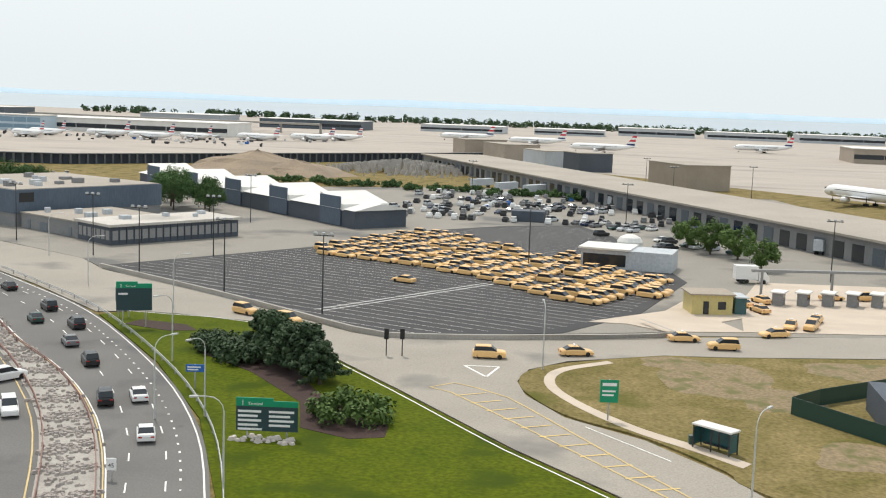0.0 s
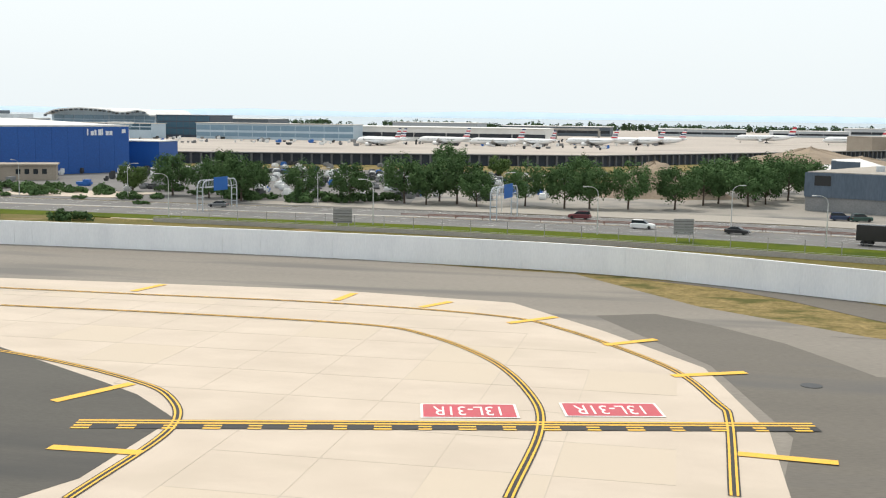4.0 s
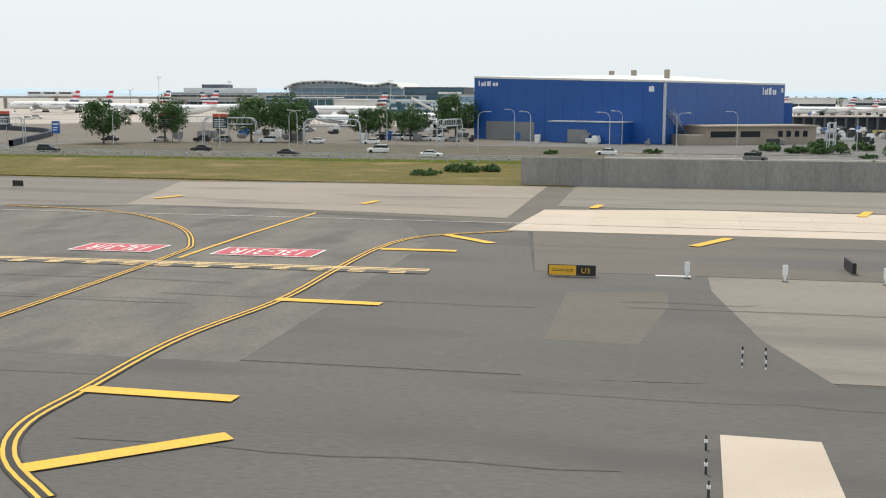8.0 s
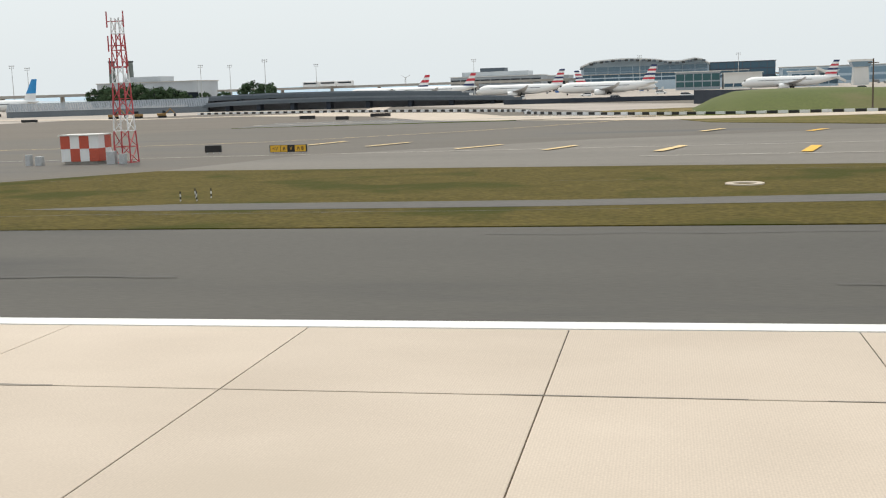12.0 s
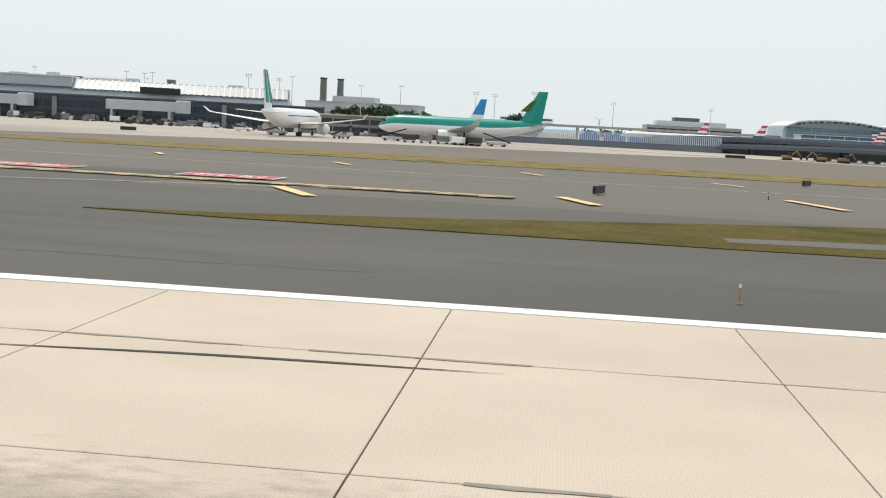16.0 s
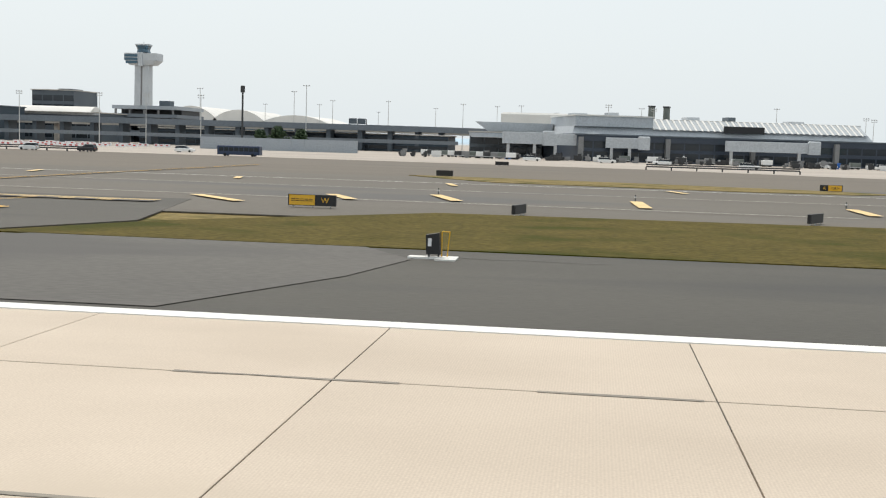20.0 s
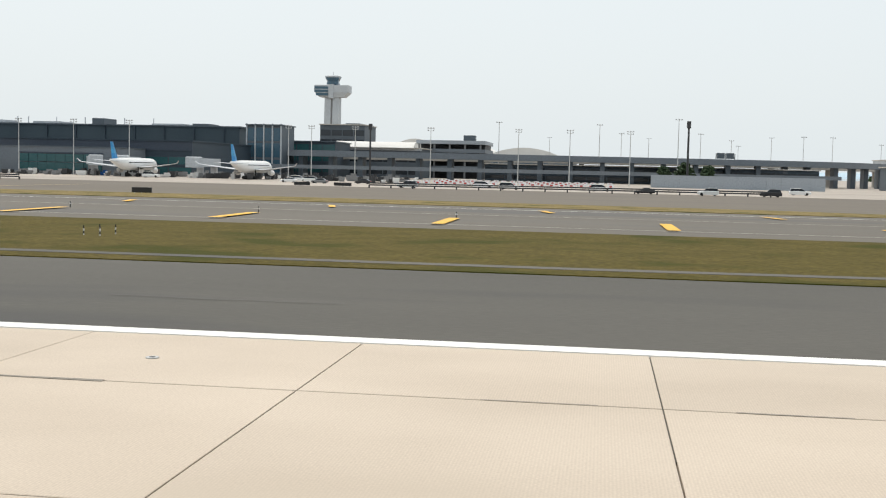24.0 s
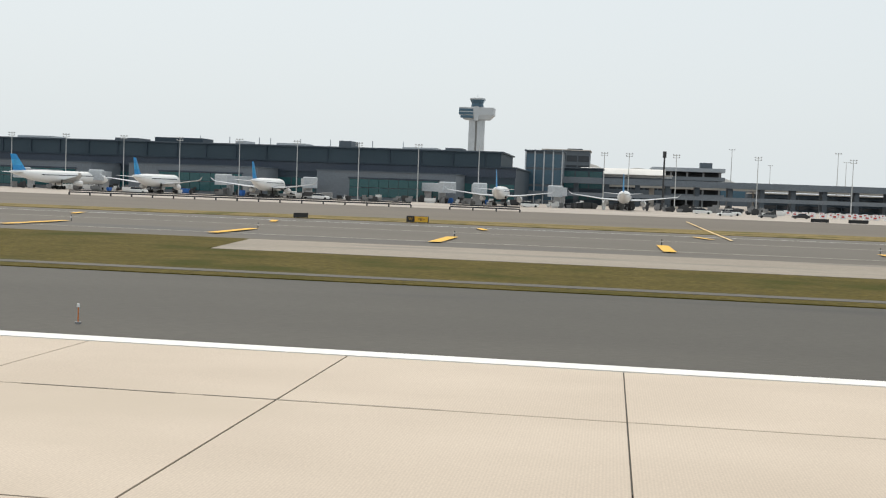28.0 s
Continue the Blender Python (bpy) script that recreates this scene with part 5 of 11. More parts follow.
# taxis: a dense block, and some driving out
TAXI_A = car("taxi", "yellow taxi sedan parked in a dense block", "taxi", TAXI, "sedan", 4.9, lamps=False, group="parked taxis")
TAXI_B = car("taxi", "yellow taxi estate parked in a dense block", "taxi", TAXI, "suv", 4.7, lamps=False, group="parked taxis")
pack = [Vector(p) for p in ((-70.5, 246), (-55, 293), (-44, 294), (-27, 273), (12, 231), (6, 211.5), (-7.5, 198), (-24.9, 216.5), (-45.7, 235.5))]
rnd = random.Random(3)
first, spots = True, []
for k in range(-10, 70):
    for i in range(-40, 60):
        p = Vector((-49.7, 179.8)) + n0 * (2.9 * k + 1.45) + d0 * (5.6 * i + rnd.uniform(-0.5, 0.5))
        if inside(p, pack) and rnd.random() < 0.84:
            spots.append((p, rnd.uniform(-4, 4)))
for p, w in spots:
    again(TAXI_A if rnd.random() < 0.62 else TAXI_B, pose(p.x, p.y, 0.05, 0, 0, -22 + w))
TAXI_A.matrix_basis = put(pose(-41.8, 213, 0.05, 0, 0, 158))
TAXI_B.matrix_basis = put(pose(-11, 262, 0.05, 0, 0, -22))
DRIVE_TAXI = car("taxi", "yellow taxi driving on the pale junction road", "taxi", TAXI, "sedan", 4.9, taxi=True)
DRIVE_TAXI.matrix_basis = put(pose(-5.7, 158, 0.06, 0, 0, 18))
for x, y, a, src in ((-17.5, 152.6, 8, 1), (10, 173.2, 14, 0), (15.6, 168.9, 190, 1), (24.4, 181.2, 205, 0), (31.3, 189.6, 250, 1), (28, 189.5, 255, 0), (21.8, 208.8, 130, 0), (24.6, 203.5, 115, 0), (-50.8, 166.8, -32, 1),
                     (-59.7, 171.8, -30, 1), (26, 214, 120, 0), (40, 222, 20, 0), (47, 224, 20, 1), (33, 196, 250, 0), (60, 214, 200, 0), (-153.4, 235, -25, 1)):
    again(DRIVE_TAXI if src == 0 else TAXI_B, pose(x, y, 0.08, 0, 0, a))

PAINTS = [("white", CAR_WHITE), ("black", CAR_BLACK), ("grey", CAR_GREY), ("dark blue", CAR_BLUE), ("maroon", CAR_RED), ("dark green", CAR_GREEN)]
CARS = {}
for cname, cm in PAINTS:
    CARS[cname] = car("car", f"{cname} saloon car on the grey expressway", "car", cm, "sedan", 4.7)
    CARS[cname + "_suv"] = car("suv", f"{cname} sport utility car on the grey expressway", "car", cm, "suv", 4.8)
road_cars = [("white_suv", -72.5, 122.5, 62), ("black_suv", -79.5, 153.5, 130), ("grey", -74.8, 142.6, 128), ("black_suv", -56.9, 116.5, 118), ("white", -47, 105.3, 115), ("black", -105.5, 179.5, 137),
             ("black_suv", -90, 164.8, 132), ("dark green", -87.2, 155.6, 130), ("dark blue", -91, 141, -48), ("black", -84.5, 138, -50), ("black_suv", -67, 133, 125), ("maroon", -72.5, 116.5, -55),
             ("white_suv", -64.6, 109.6, -57), ("white", -54, 119, 120), ("maroon", -167, 197.5, -25), ("white", -129.5, 190.5, 143), ("dark green", -119.2, 189, 143), ("black", -169.9, 219.5, 150),
             ("white_suv", -232, 226, -12), ("maroon_suv", -246, 243, 170), ("black", -214, 221.5, -17), ("grey", -330, 245, 180), ("white", -505, 229, 3), ("white_suv", -520, 243, 180), ("black", -560, 239, 183),
             ("white", -470, 247, 180), ("grey_suv", -440, 231, 0), ("black_suv", -590, 226, 3), ("white", -640, 238, 184), ("grey", -612, 221, 4), ("black", -535, 226, 2), ("maroon", -395, 247, 180)]
used = set()
for kind, x, y, a in road_cars:
    if kind in used:
        again(CARS[kind], pose(x, y, 0.06, 0, 0, a))
    else:
        CARS[kind].matrix_basis = put(pose(x, y, 0.06, 0, 0, a))
        used.add(kind)
spare = [(-190, 259.5), (-186, 258), (-131.8, 244), (-128.5, 229.5), (-119.4, 224), (-172, 262), (-120, 246), (-112, 231)]
for i, key in enumerate([k for k in CARS if k not in used]):
    CARS[key].matrix_basis = put(pose(*spare[i], 0.0, 0, 0, 20 * i))
# cars in the yards
LOT_CARS = [tagged(car("car", f"{n} car parked in a dusty yard", "car", m, k, 4.7, lamps=False), group="parked cars")
            for n, m, k in (("white", CAR_WHITE, "sedan"), ("black", CAR_BLACK, "suv"), ("grey", CAR_GREY, "sedan"), ("dark blue", CAR_BLUE, "sedan"), ("silver", AIR_GREY, "suv"), ("dark green", CAR_GREEN, "sedan"))]
rnd = random.Random(8)
first = set()
for (x0, y0), (x1, y1), n, face, rows in (((-84, 366), (-40, 352), 15, 70, 3), ((-52, 392), (-8, 372), 15, 70, 3), ((-30, 352), (8, 322), 14, 60, 2), ((-6, 312), (14, 286), 9, 60, 2), ((-80, 412), (-44, 402), 12, 75, 2),
                                       ((-350, 300), (-262, 330), 22, 80, 3), ((-330, 340), (-262, 370), 16, 80, 3), ((-300, 390), (-215, 430), 18, 85, 2), ((15, 300), (30, 285), 6, 60, 1)):
    a, b = Vector((x0, y0)), Vector((x1, y1))
    t = (b - a).normalized()
    for r in range(rows):
        for i in range(n):
            if rnd.random() < 0.6:
                continue
            p = a.lerp(b, i / n) + Vector((-t.y, t.x)) * r * 9
            j = rnd.randrange(6)
            ang = math.degrees(math.atan2(t.y, t.x)) + 90 + rnd.uniform(-4, 4) + 180 * (rnd.random() < 0.4)
            if j not in first:
                LOT_CARS[j].matrix_basis = put(pose(p.x, p.y, -0.04, 0, 0, ang))
                first.add(j)
            else:
                again(LOT_CARS[j], pose(p.x, p.y, -0.04, 0, 0, ang))
BLACK_TRUCK = truck("box_truck", "long black box truck on the expressway", CAR_BLACK, CAR_BLACK, 11)
BLACK_TRUCK.matrix_basis = put(pose(-188.8, 207.5, 0.05, 0, 0, -20))
WHITE_PICKUP = truck("service_truck", "white service truck with a box body", CAR_WHITE, CAR_WHITE, 7)
WHITE_PICKUP.matrix_basis = put(pose(26.7, 239, 0.05, 0, 0, 10))
TRAILER = trailer()
TRAILER.matrix_basis = put(pose(-2, 410, 0, 0, 0, 60))
for x, y in ((6, 402), (13, 396), (19, 388), (27, 366), (33, 361), (39, 355), (-60, 470), (-48, 455), (-36, 448), (52, 300)):
    again(TRAILER, pose(x, y, 0, 0, 0, 60))

# ---- signs and lamps of the roads ----
def board(x, y, w, h, z, face, label, rz, legs=2, top=None, rows=(), text=(), bar_mat=None):
    t = thing("road_sign", label, "road sign", pose(x, y, 0, 0, 0, rz))
    s = Shape()
    s.box(-w / 2, w / 2, -0.06, 0.06, z, z + h)
    p = part("panel", s, face, t)
    if top:
        s = Shape()
        s.box(-w / 2, w / 2, -0.08, 0.08, z + h, z + h + top)
        s.box(-w / 2, w * 0.1, -0.08, 0.08, z + h + top, z + h + top + 0.3)
        part("header", s, SIGN_GREEN, t, "green header")
    for bx, bz, bw, bh in rows:
        s = Shape()
        s.box(bx, bx + bw, -0.09, -0.06, z + bz, z + bz + bh)
        part("text_bar", s, bar_mat or SIGN_WHITE, p)
    for body, size, tx, tz in text:
        letters(body, size, SIGN_WHITE, p, pose(tx, -0.1, z + tz, 90))
    for k in range(legs):
        lx = 0 if legs == 1 else (-w * 0.32 if k == 0 else w * 0.32)
        s = Shape()
        s.tube((lx, 0.1, -0.1), (lx, 0.1, z + h), 0.1, 0.1, 6)
        part("post", s, STEEL, t)
    return t


board(-35.2, 108.5, 6.4, 2.6, 0.8, SIGN_DARK, "green and black terminal sign on a stone bed", 8, top=0.6,
      rows=[(-3.0, 1.95 - 0.48 * i, 2.4 - 0.35 * (i % 2), 0.24) for i in range(4)] + [(0.2, 1.95 - 0.48 * i, 2.6 - 0.4 * (i % 2), 0.24) for i in range(4)] + [(-3.0, 0.08, 2.5, 0.22)],
      text=[("1", 0.75, -2.5, 2.95), ("Terminal", 0.42, -1.2, 2.88)])
s = Shape()
rnd = random.Random(4)
for i in range(34):
    x, y = -35.4 + rnd.uniform(-3.4, 3.4), 108 + rnd.uniform(-1.3, 0.6)
    r = rnd.uniform(0.25, 0.55)
    s.loft([[(x + r * math.cos(a), y + r * math.sin(a), 0.0) for a in (0, 1.2, 2.5, 3.8, 5)], [(x + r * 0.6 * math.cos(a), y + r * 0.6 * math.sin(a), r * 0.8) for a in (0, 1.2, 2.5, 3.8, 5)]])
tagged(part("stone_bed", s, STONE), "pale boulders heaped at a sign's foot", "stones", kind="stuff")
board(-71.6, 156.2, 5.2, 3.4, 2.6, SIGN_DARK, "green and black terminal sign on two posts", 22, top=0.7, rows=[(-2.3, 2.4, 1.4, 0.3)], text=[("2", 0.7, -1.9, 3.75), ("Terminal", 0.4, -0.5, 3.7)])
board(-76.5, 163, 2.4, 2.2, 2.6, SIGN_BACK, "bare grey back of a road sign", 20)
board(-49.5, 124.8, 2.2, 0.9, 2.2, SIGN_BLUE, "small blue direction sign on one post", 10, legs=1, rows=[(-0.9, 0.5, 1.6, 0.16), (-0.9, 0.2, 1.3, 0.16)])
board(-0.6, 125.2, 2.1, 2.6, 2.2, SIGN_GREEN, "green guide sign with a black header", 10, legs=1, rows=[(-0.8, 1.9, 1.6, 0.35), (-0.8, 1.2, 1.5, 0.2), (-0.8, 0.75, 1.3, 0.2)])
board(-88.5, 121.5, 3.4, 2.9, 1.6, SIGN_BACK, "grey slatted back of a large road sign", 40, rows=[(-1.6, 0.4 + 0.5 * i, 3.2, 0.06) for i in range(5)], bar_mat=DARK_METAL)
for x, y in ((-287.4, 204), (-224.2, 204)):
    board(x, y, 3.6, 2.8, 1.4, SIGN_BACK, "white-framed back of a road sign", 14, rows=[(-1.7, 0.3 + 0.5 * i, 3.4, 0.07) for i in range(5)], bar_mat=DARK_METAL)
SPEED_SIGN = board(-44.6, 92.5, 0.9, 1.1, 1.0, SIGN_WHITE, "white speed limit sign in the median", 10, legs=1, text=[])
letters("45", 0.55, SIGN_BLACK, SPEED_SIGN, pose(0, -0.1, 1.45, 90))
for x, y in ((-31.5, 149.5), (-29.4, 150.2)):
    t = thing("traffic_signal", "black traffic signal head on a post", "traffic signal", pose(x, y, 0))
    s = Shape()
    s.tube((0, 0, -0.1), (0, 0, 2.6), 0.09, 0.09, 6)
    part("post", s, DARK_METAL, t)
    s = Shape()
    s.box(-0.3, 0.3, -0.25, 0.25, 2.4, 3.9, 0.05)
    part("signal_head", s, SIGN_BLACK, t)
LAMP = street_lamp()
LAMP.matrix_basis = put(pose(-33.6, 91.5, 0, 0, 0, 200))
for x, y, a in ((-44.2, 114.3, 250), (-57.7, 137.5, 240), (-49, 112, 60), (-75, 111.5, 210), (-65.6, 103.5, 210), (-90.5, 129, 215), (-107, 144, 215), (-134, 169, 220), (-135, 195.3, 30), (-92.5, 136.8, 215), (-9.7, 147.9, 100), (12.5, 99.5, 60),
                (-200, 203, 200), (-240, 212, 200), (-285, 217, 190), (-330, 219, 190), (-375, 221, 190), (-170, 190, 210), (-215, 226, 30), (-265, 256, 10), (-310, 258, 10), (-360, 259, 0), (-410, 260, 0), (-455, 259, 0), (-470, 261, 180),
                (-500, 258, 0), (-545, 256, 0), (-588, 252, 0), (-640, 248, 0), (-150, 246, 20), (-120, 220, 30), (-95, 188, 40), (-72, 172, 40)):
    again(LAMP, pose(x, y, 0, 0, 0, a))
LOTPOLE = mast("slim dark lot light pole with paired heads", 13.0, "lot light poles", plain_top=True, paint=DARK_METAL)
LOTPOLE.matrix_basis = put(pose(-20, 242, 0))
for x, y in ((-92, 203), (-70, 190), (-48, 176), (-88, 232), (44, 247), (0.5, 335), (18.2, 450), (8.7, 520), (51.4, 480), (-58.8, 431), (-112, 224), (-139, 240), (-103, 300)):
    again(LOTPOLE, pose(x, y, 0))


def gantry(x, y, rz, w=14.0, label="white arched overhead sign gantry with a blue sign", sign=True):
    t = thing("sign_gantry", label, "sign gantry", pose(x, y, 0, 0, 0, rz), "sign gantries")
    for sx in (-w / 2, w / 2):
        s = Shape()
        for dy in (-0.7, 0.7):
            s.pipe([(sx, dy, -0.1), (sx, dy, 4.8), (sx * 0.97, dy, 5.9), (sx * 0.88, dy, 6.6), (sx * 0.75, dy, 6.8)], 0.14)
        for z in (1.5, 3.0, 4.5):
            s.tube((sx, -0.7, z), (sx, 0.7, z), 0.08, 0.08, 5)
        part("leg", s, CLAD_PALE, t)
    s = Shape()
    for dy in (-0.7, 0.7):
        for z in (5.2, 6.8):
            s.tube((-w * 0.42, dy, z), (w * 0.42, dy, z), 0.1, 0.1, 6)
    for i in range(10):
        u = -w * 0.42 + w * 0.84 * i / 9
        s.pipe([(u, -0.7, 5.2), (u, -0.7, 6.8), (u, 0.7, 6.8), (u, 0.7, 5.2)], 0.05, 4)
    part("truss", s, CLAD_PALE, t)
    if sign:
        s = Shape()
        s.box(-w * 0.2, w * 0.2, -0.95, -0.85, 4.4, 7.4)
        part("sign_panel", s, SIGN_BLUE, t, "blue guide sign")
    return t


GANTRY = gantry(-153, 218, 65)
again(GANTRY, pose(-262, 240, 0, 0, 0, 80))
again(GANTRY, pose(-328, 240, 0, 0, 0, 80))

# ---- planting on the lawn ----
sheet("mulch_bed", [(-33, 113), (-27, 110.5), (-23.5, 112), (-24, 116.5), (-30, 121), (-36, 129), (-41, 138), (-54, 147), (-57, 144), (-46, 135), (-36, 123)], 0.1, MULCH, "dark reddish mulch bed", "mulch", 0.1)
sheet("mulch_bed", [(-74, 158), (-66, 155.5), (-62, 157), (-65, 160.5), (-73, 162)], 0.1, MULCH, "dark reddish mulch bed", "mulch", 0.1)
PINE_A = pine("pine_tree", "dark green pine tree on a mulch bed", 1, 6.8, 4.6)
PINE_A.matrix_basis = put(pose(-44.5, 141, 0.05))
for x, y, k in ((-38.5, 135, 1.0), (-41.5, 137.5, 0.9), (-36, 131.5, 0.8), (-47.5, 145, 0.9)):
    again(PINE_A, pose(x, y, 0.05, 0, 0, x * 37) @ Matrix.Scale(k, 4))
BUSH_A = bush("shrub", "broad dense green shrub on the lawn", 2, 4.6, 4.0, 3.6, BUSH, 2600)
BUSH_A.matrix_basis = put(pose(-28.5, 117.5, 0.05))
BUSH_B = bush("shrub", "dark green evergreen shrub mass", 3, 4.0, 3.4, 3.6, PINE, 2400)
BUSH_B.matrix_basis = put(pose(-52.5, 144.5, 0.05))
again(BUSH_B, pose(-49, 141, 0.05, 0, 0, 70))
again(BUSH_B, pose(-56.5, 147.5, 0.05, 0, 0, 160) @ Matrix.Scale(0.8, 4))

# ---- bus shelter, fenced compound, booth, toll lanes ----
t = thing("bus_shelter", "glazed bus shelter with a white flat roof", "bus shelter", pose(10.6, 116.8, 0.1, 0, 0, -38))
s = Shape()
s.box(-2.4, 2.4, -0.9, 0.9, 2.45, 2.65, 0.05)
part("roof", s, ROOF_WHITE, t)
for x in (-2.2, 0.0, 2.2):
    for y in (-0.75, 0.75):
        s = Shape()
        s.box(x - 0.06, x + 0.06, y - 0.06, y + 0.06, -0.1, 2.45)
        part("post", s, DARK_METAL, t)
for a, b, c, d in ((-2.1, -0.1, 0.72, 0.76), (0.1, 2.1, 0.72, 0.76), (-2.2, -2.16, -0.7, 0.7), (2.16, 2.2, -0.7, 0.7)):
    s = Shape()
    s.box(a, b, c, d, 0.3, 2.2)
    part("pane", s, GLASS_TEAL, t)
s = Shape()
s.box(-1.6, 1.6, 0.2, 0.6, 0.4, 0.5)
part("bench", s, DARK_METAL, t)
t = thing("litter_bin", "round green litter bin", "bin", pose(8.3, 118.6, 0.1))
s = Shape()
s.tube((0, 0, 0), (0, 0, 0.95), 0.32, 0.36, 12)
part("body", s, CAR_GREEN, t)
t = thing("compound_fence", "dark green windscreen fence round a compound", "fence")
for a, b in (((20.6, 134.1), (29.5, 123.6)), ((20.6, 134.1), (24.6, 139.1)), ((24.6, 139.1), (36, 149))):
    a, b = Vector(a), Vector(b)
    n = int((b - a).length / 2.5)
    for k in range(n):
        p, q = a.lerp(b, k / n), a.lerp(b, (k + 1) / n)
        s = Shape()
        band(s, [p, q], 0, 0.05, 2.2)
        nn = len(s.v)
        s.prism([(p.x, p.y), (q.x, q.y), (q.x + 0.06, q.y + 0.03), (p.x + 0.06, p.y + 0.03)], 0.05, 2.2)
        part("panel", s, CAR_GREEN, t)
block("shed", 30, 44, 128, 139, 3.6, CLAD_DARK, "dark shed with a pale flat roof", "shed")
t = thing("toll_booth_house", "cream-yellow booth building with a flat roof", "booth", pose(15.3, 201, 0.1, 0, 0, 12))
s = Shape()
s.box(-3.6, 3.6, -3, 3, 0, 3.4)
part("wall", s, CLAD_YELLOW, t)
s = Shape()
s.box(-4.0, 4.0, -3.4, 3.4, 3.4, 3.65)
part("roof", s, CLAD_TAN, t)
for a, b in ((-1.6, -0.6), (1.0, 2.4)):
    s = Shape()
    s.box(a, b, -3.06, -2.98, 0.9 if a > 0 else 0.05, 2.3)
    part("window", s, GLASS, t)
s = Shape()
s.box(4.2, 6.6, -2.6, 2.6, 2.9, 3.1)
part("canopy", s, CLAD_PALE, t)
s = Shape()
s.box(4.3, 6.3, -2.2, 2.2, 0, 2.9)
part("glazed_room", s, GLASS_TEAL, t)


def booth(x, y, rz):
    t = thing("toll_booth", "small glazed toll booth with a slanted white roof", "booth", pose(x, y, 0.07, 0, 0, rz), "toll booths")
    s = Shape()
    s.box(-0.9, 0.9, -1.4, 1.4, 0, 2.4)
    part("wall", s, CLAD_GREY, t)
    s = Shape()
    s.box(-0.94, 0.94, -1.1, 1.1, 1.1, 2.1)
    part("window", s, GLASS, t)
    s = Shape()
    s.box(-1.3, 1.3, -1.9, 1.9, 2.4, 2.65, 0.06)
    part("roof", s, ROOF_WHITE, t)
    return t


BOOTH = booth(29, 213, -20)
for k in range(1, 9):
    again(BOOTH, pose(29 + 4.6 * k, 213 + 1.1 * k, 0.07, 0, 0, -20))
t = thing("toll_canopy", "long thin flat canopy over the toll lanes", "canopy", pose(48, 226, 0, 0, 0, 14))
s = Shape()
s.box(-24, 30, -0.5, 0.5, 5.0, 5.5)
part("beam", s, SIGN_BACK, t)
for x in (-22, -8, 6, 20):
    s = Shape()
    s.box(x - 0.2, x + 0.2, -0.2, 0.2, -0.1, 5.0)
    part("post", s, SIGN_BACK, t)
s = Shape()
band(s, smooth_line([(-103, 209), (-68, 185.5), (-40, 164.5), (-34, 161.6), (-16, 165.8), (9, 176.4), (3.5, 186)]), 0, 0.5, 0.8)
line = smooth_line([(-103, 209), (-68, 185.5), (-40, 164.5), (-34, 161.6), (-16, 165.8), (9, 176.4)])
for d in (0.25, -0.25):
    a = offset(line, d)
    n = len(a)
    s.add([(q.x, q.y, -0.1) for q in a] + [(q.x, q.y, 0.8) for q in a], [(i, i + 1, n + i + 1, n + i) for i in range(n - 1)])
tagged(part("lot_barrier", s, CONCRETE_WALL), "low concrete barrier along the lot", "barrier", kind="structure")

# ---- buildings behind the lot ----
def rot_box(s, cx, cy, w, d, z0, z1, ang):
    c, q = math.cos(radians(ang)), math.sin(radians(ang))
    s.prism([(cx + c * x - q * y, cy + q * x + c * y) for x, y in ((-w / 2, -d / 2), (w / 2, -d / 2), (w / 2, d / 2), (-w / 2, d / 2))], z0, z1)


OFFICE = thing("office_building", "low dark office with a ribbon of framed windows", "building", pose(-115.5, 239.6, 0, 0, 0, 55.8))
s = Shape()
s.box(0, 35.5, 0, 15, -0.2, 4.2)
part("wall", s, CLAD_DARK, OFFICE)
s = Shape()
s.box(-0.7, 36.2, -0.7, 15.7, 4.2, 4.8)
part("roof", s, ROOF_GREY, OFFICE, "pale gravel roof")
for i in range(18):
    s = Shape()
    s.box(0.4 + i * 1.95, 1.85 + i * 1.95, -0.08, 0.02, 1.1, 3.3)
    part("window", s, SIGN_BACK, OFFICE)
    s = Shape()
    s.box(0.12 + i * 1.95, 0.3 + i * 1.95, -0.25, 0.02, 0.2, 4.1)
    part("fin", s, CLAD_DARK, OFFICE)
for i in range(7):
    s = Shape()
    s.box(-0.08, 0.02, 0.6 + i * 2.05, 2.1 + i * 2.05, 1.1, 3.3)
    part("window", s, SIGN_BACK, OFFICE)
for x, y, w in ((8, 8, 2.2), (20, 9, 1.4), (26, 5, 1.0), (31, 10, 1.6)):
    s = Shape()
    s.box(x, x + w, y, y + w, 4.8, 5.7, 0.1)
    part("roof_unit", s, CLAD_PALE, OFFICE)
ANNEX = thing("annex_building", "low grey block-walled annex between office and slate hall", "building", pose(-128.2, 248.6, 0, 0, 0, 58.6))
s = Shape()
s.box(0.2, 26, 0.2, 26.4, -0.2, 3.7)
part("wall", s, CLAD_GREY, ANNEX)
s = Shape()
s.box(0, 26.2, 0, 26.6, 3.7, 4.0)
part("roof", s, ROOF_TAN, ANNEX, "tan felt roof")
for y0, y1 in ((3, 4.2), (14, 17.4), (22, 23.2)):
    s = Shape()
    s.box(0.08, 0.22, y0, y1, 0, 2.3)
    part("door", s, CLAD_MIDGREY, ANNEX)
for x, y, w in ((6, 5, 2.6), (9, 15, 1.6), (4, 21, 1.2), (14, 10, 2.0)):
    s = Shape()
    s.box(x, x + w, y, y + w * 0.8, 4.0, 5.3, 0.1)
    part("roof_unit", s, CLAD_PALE, ANNEX)
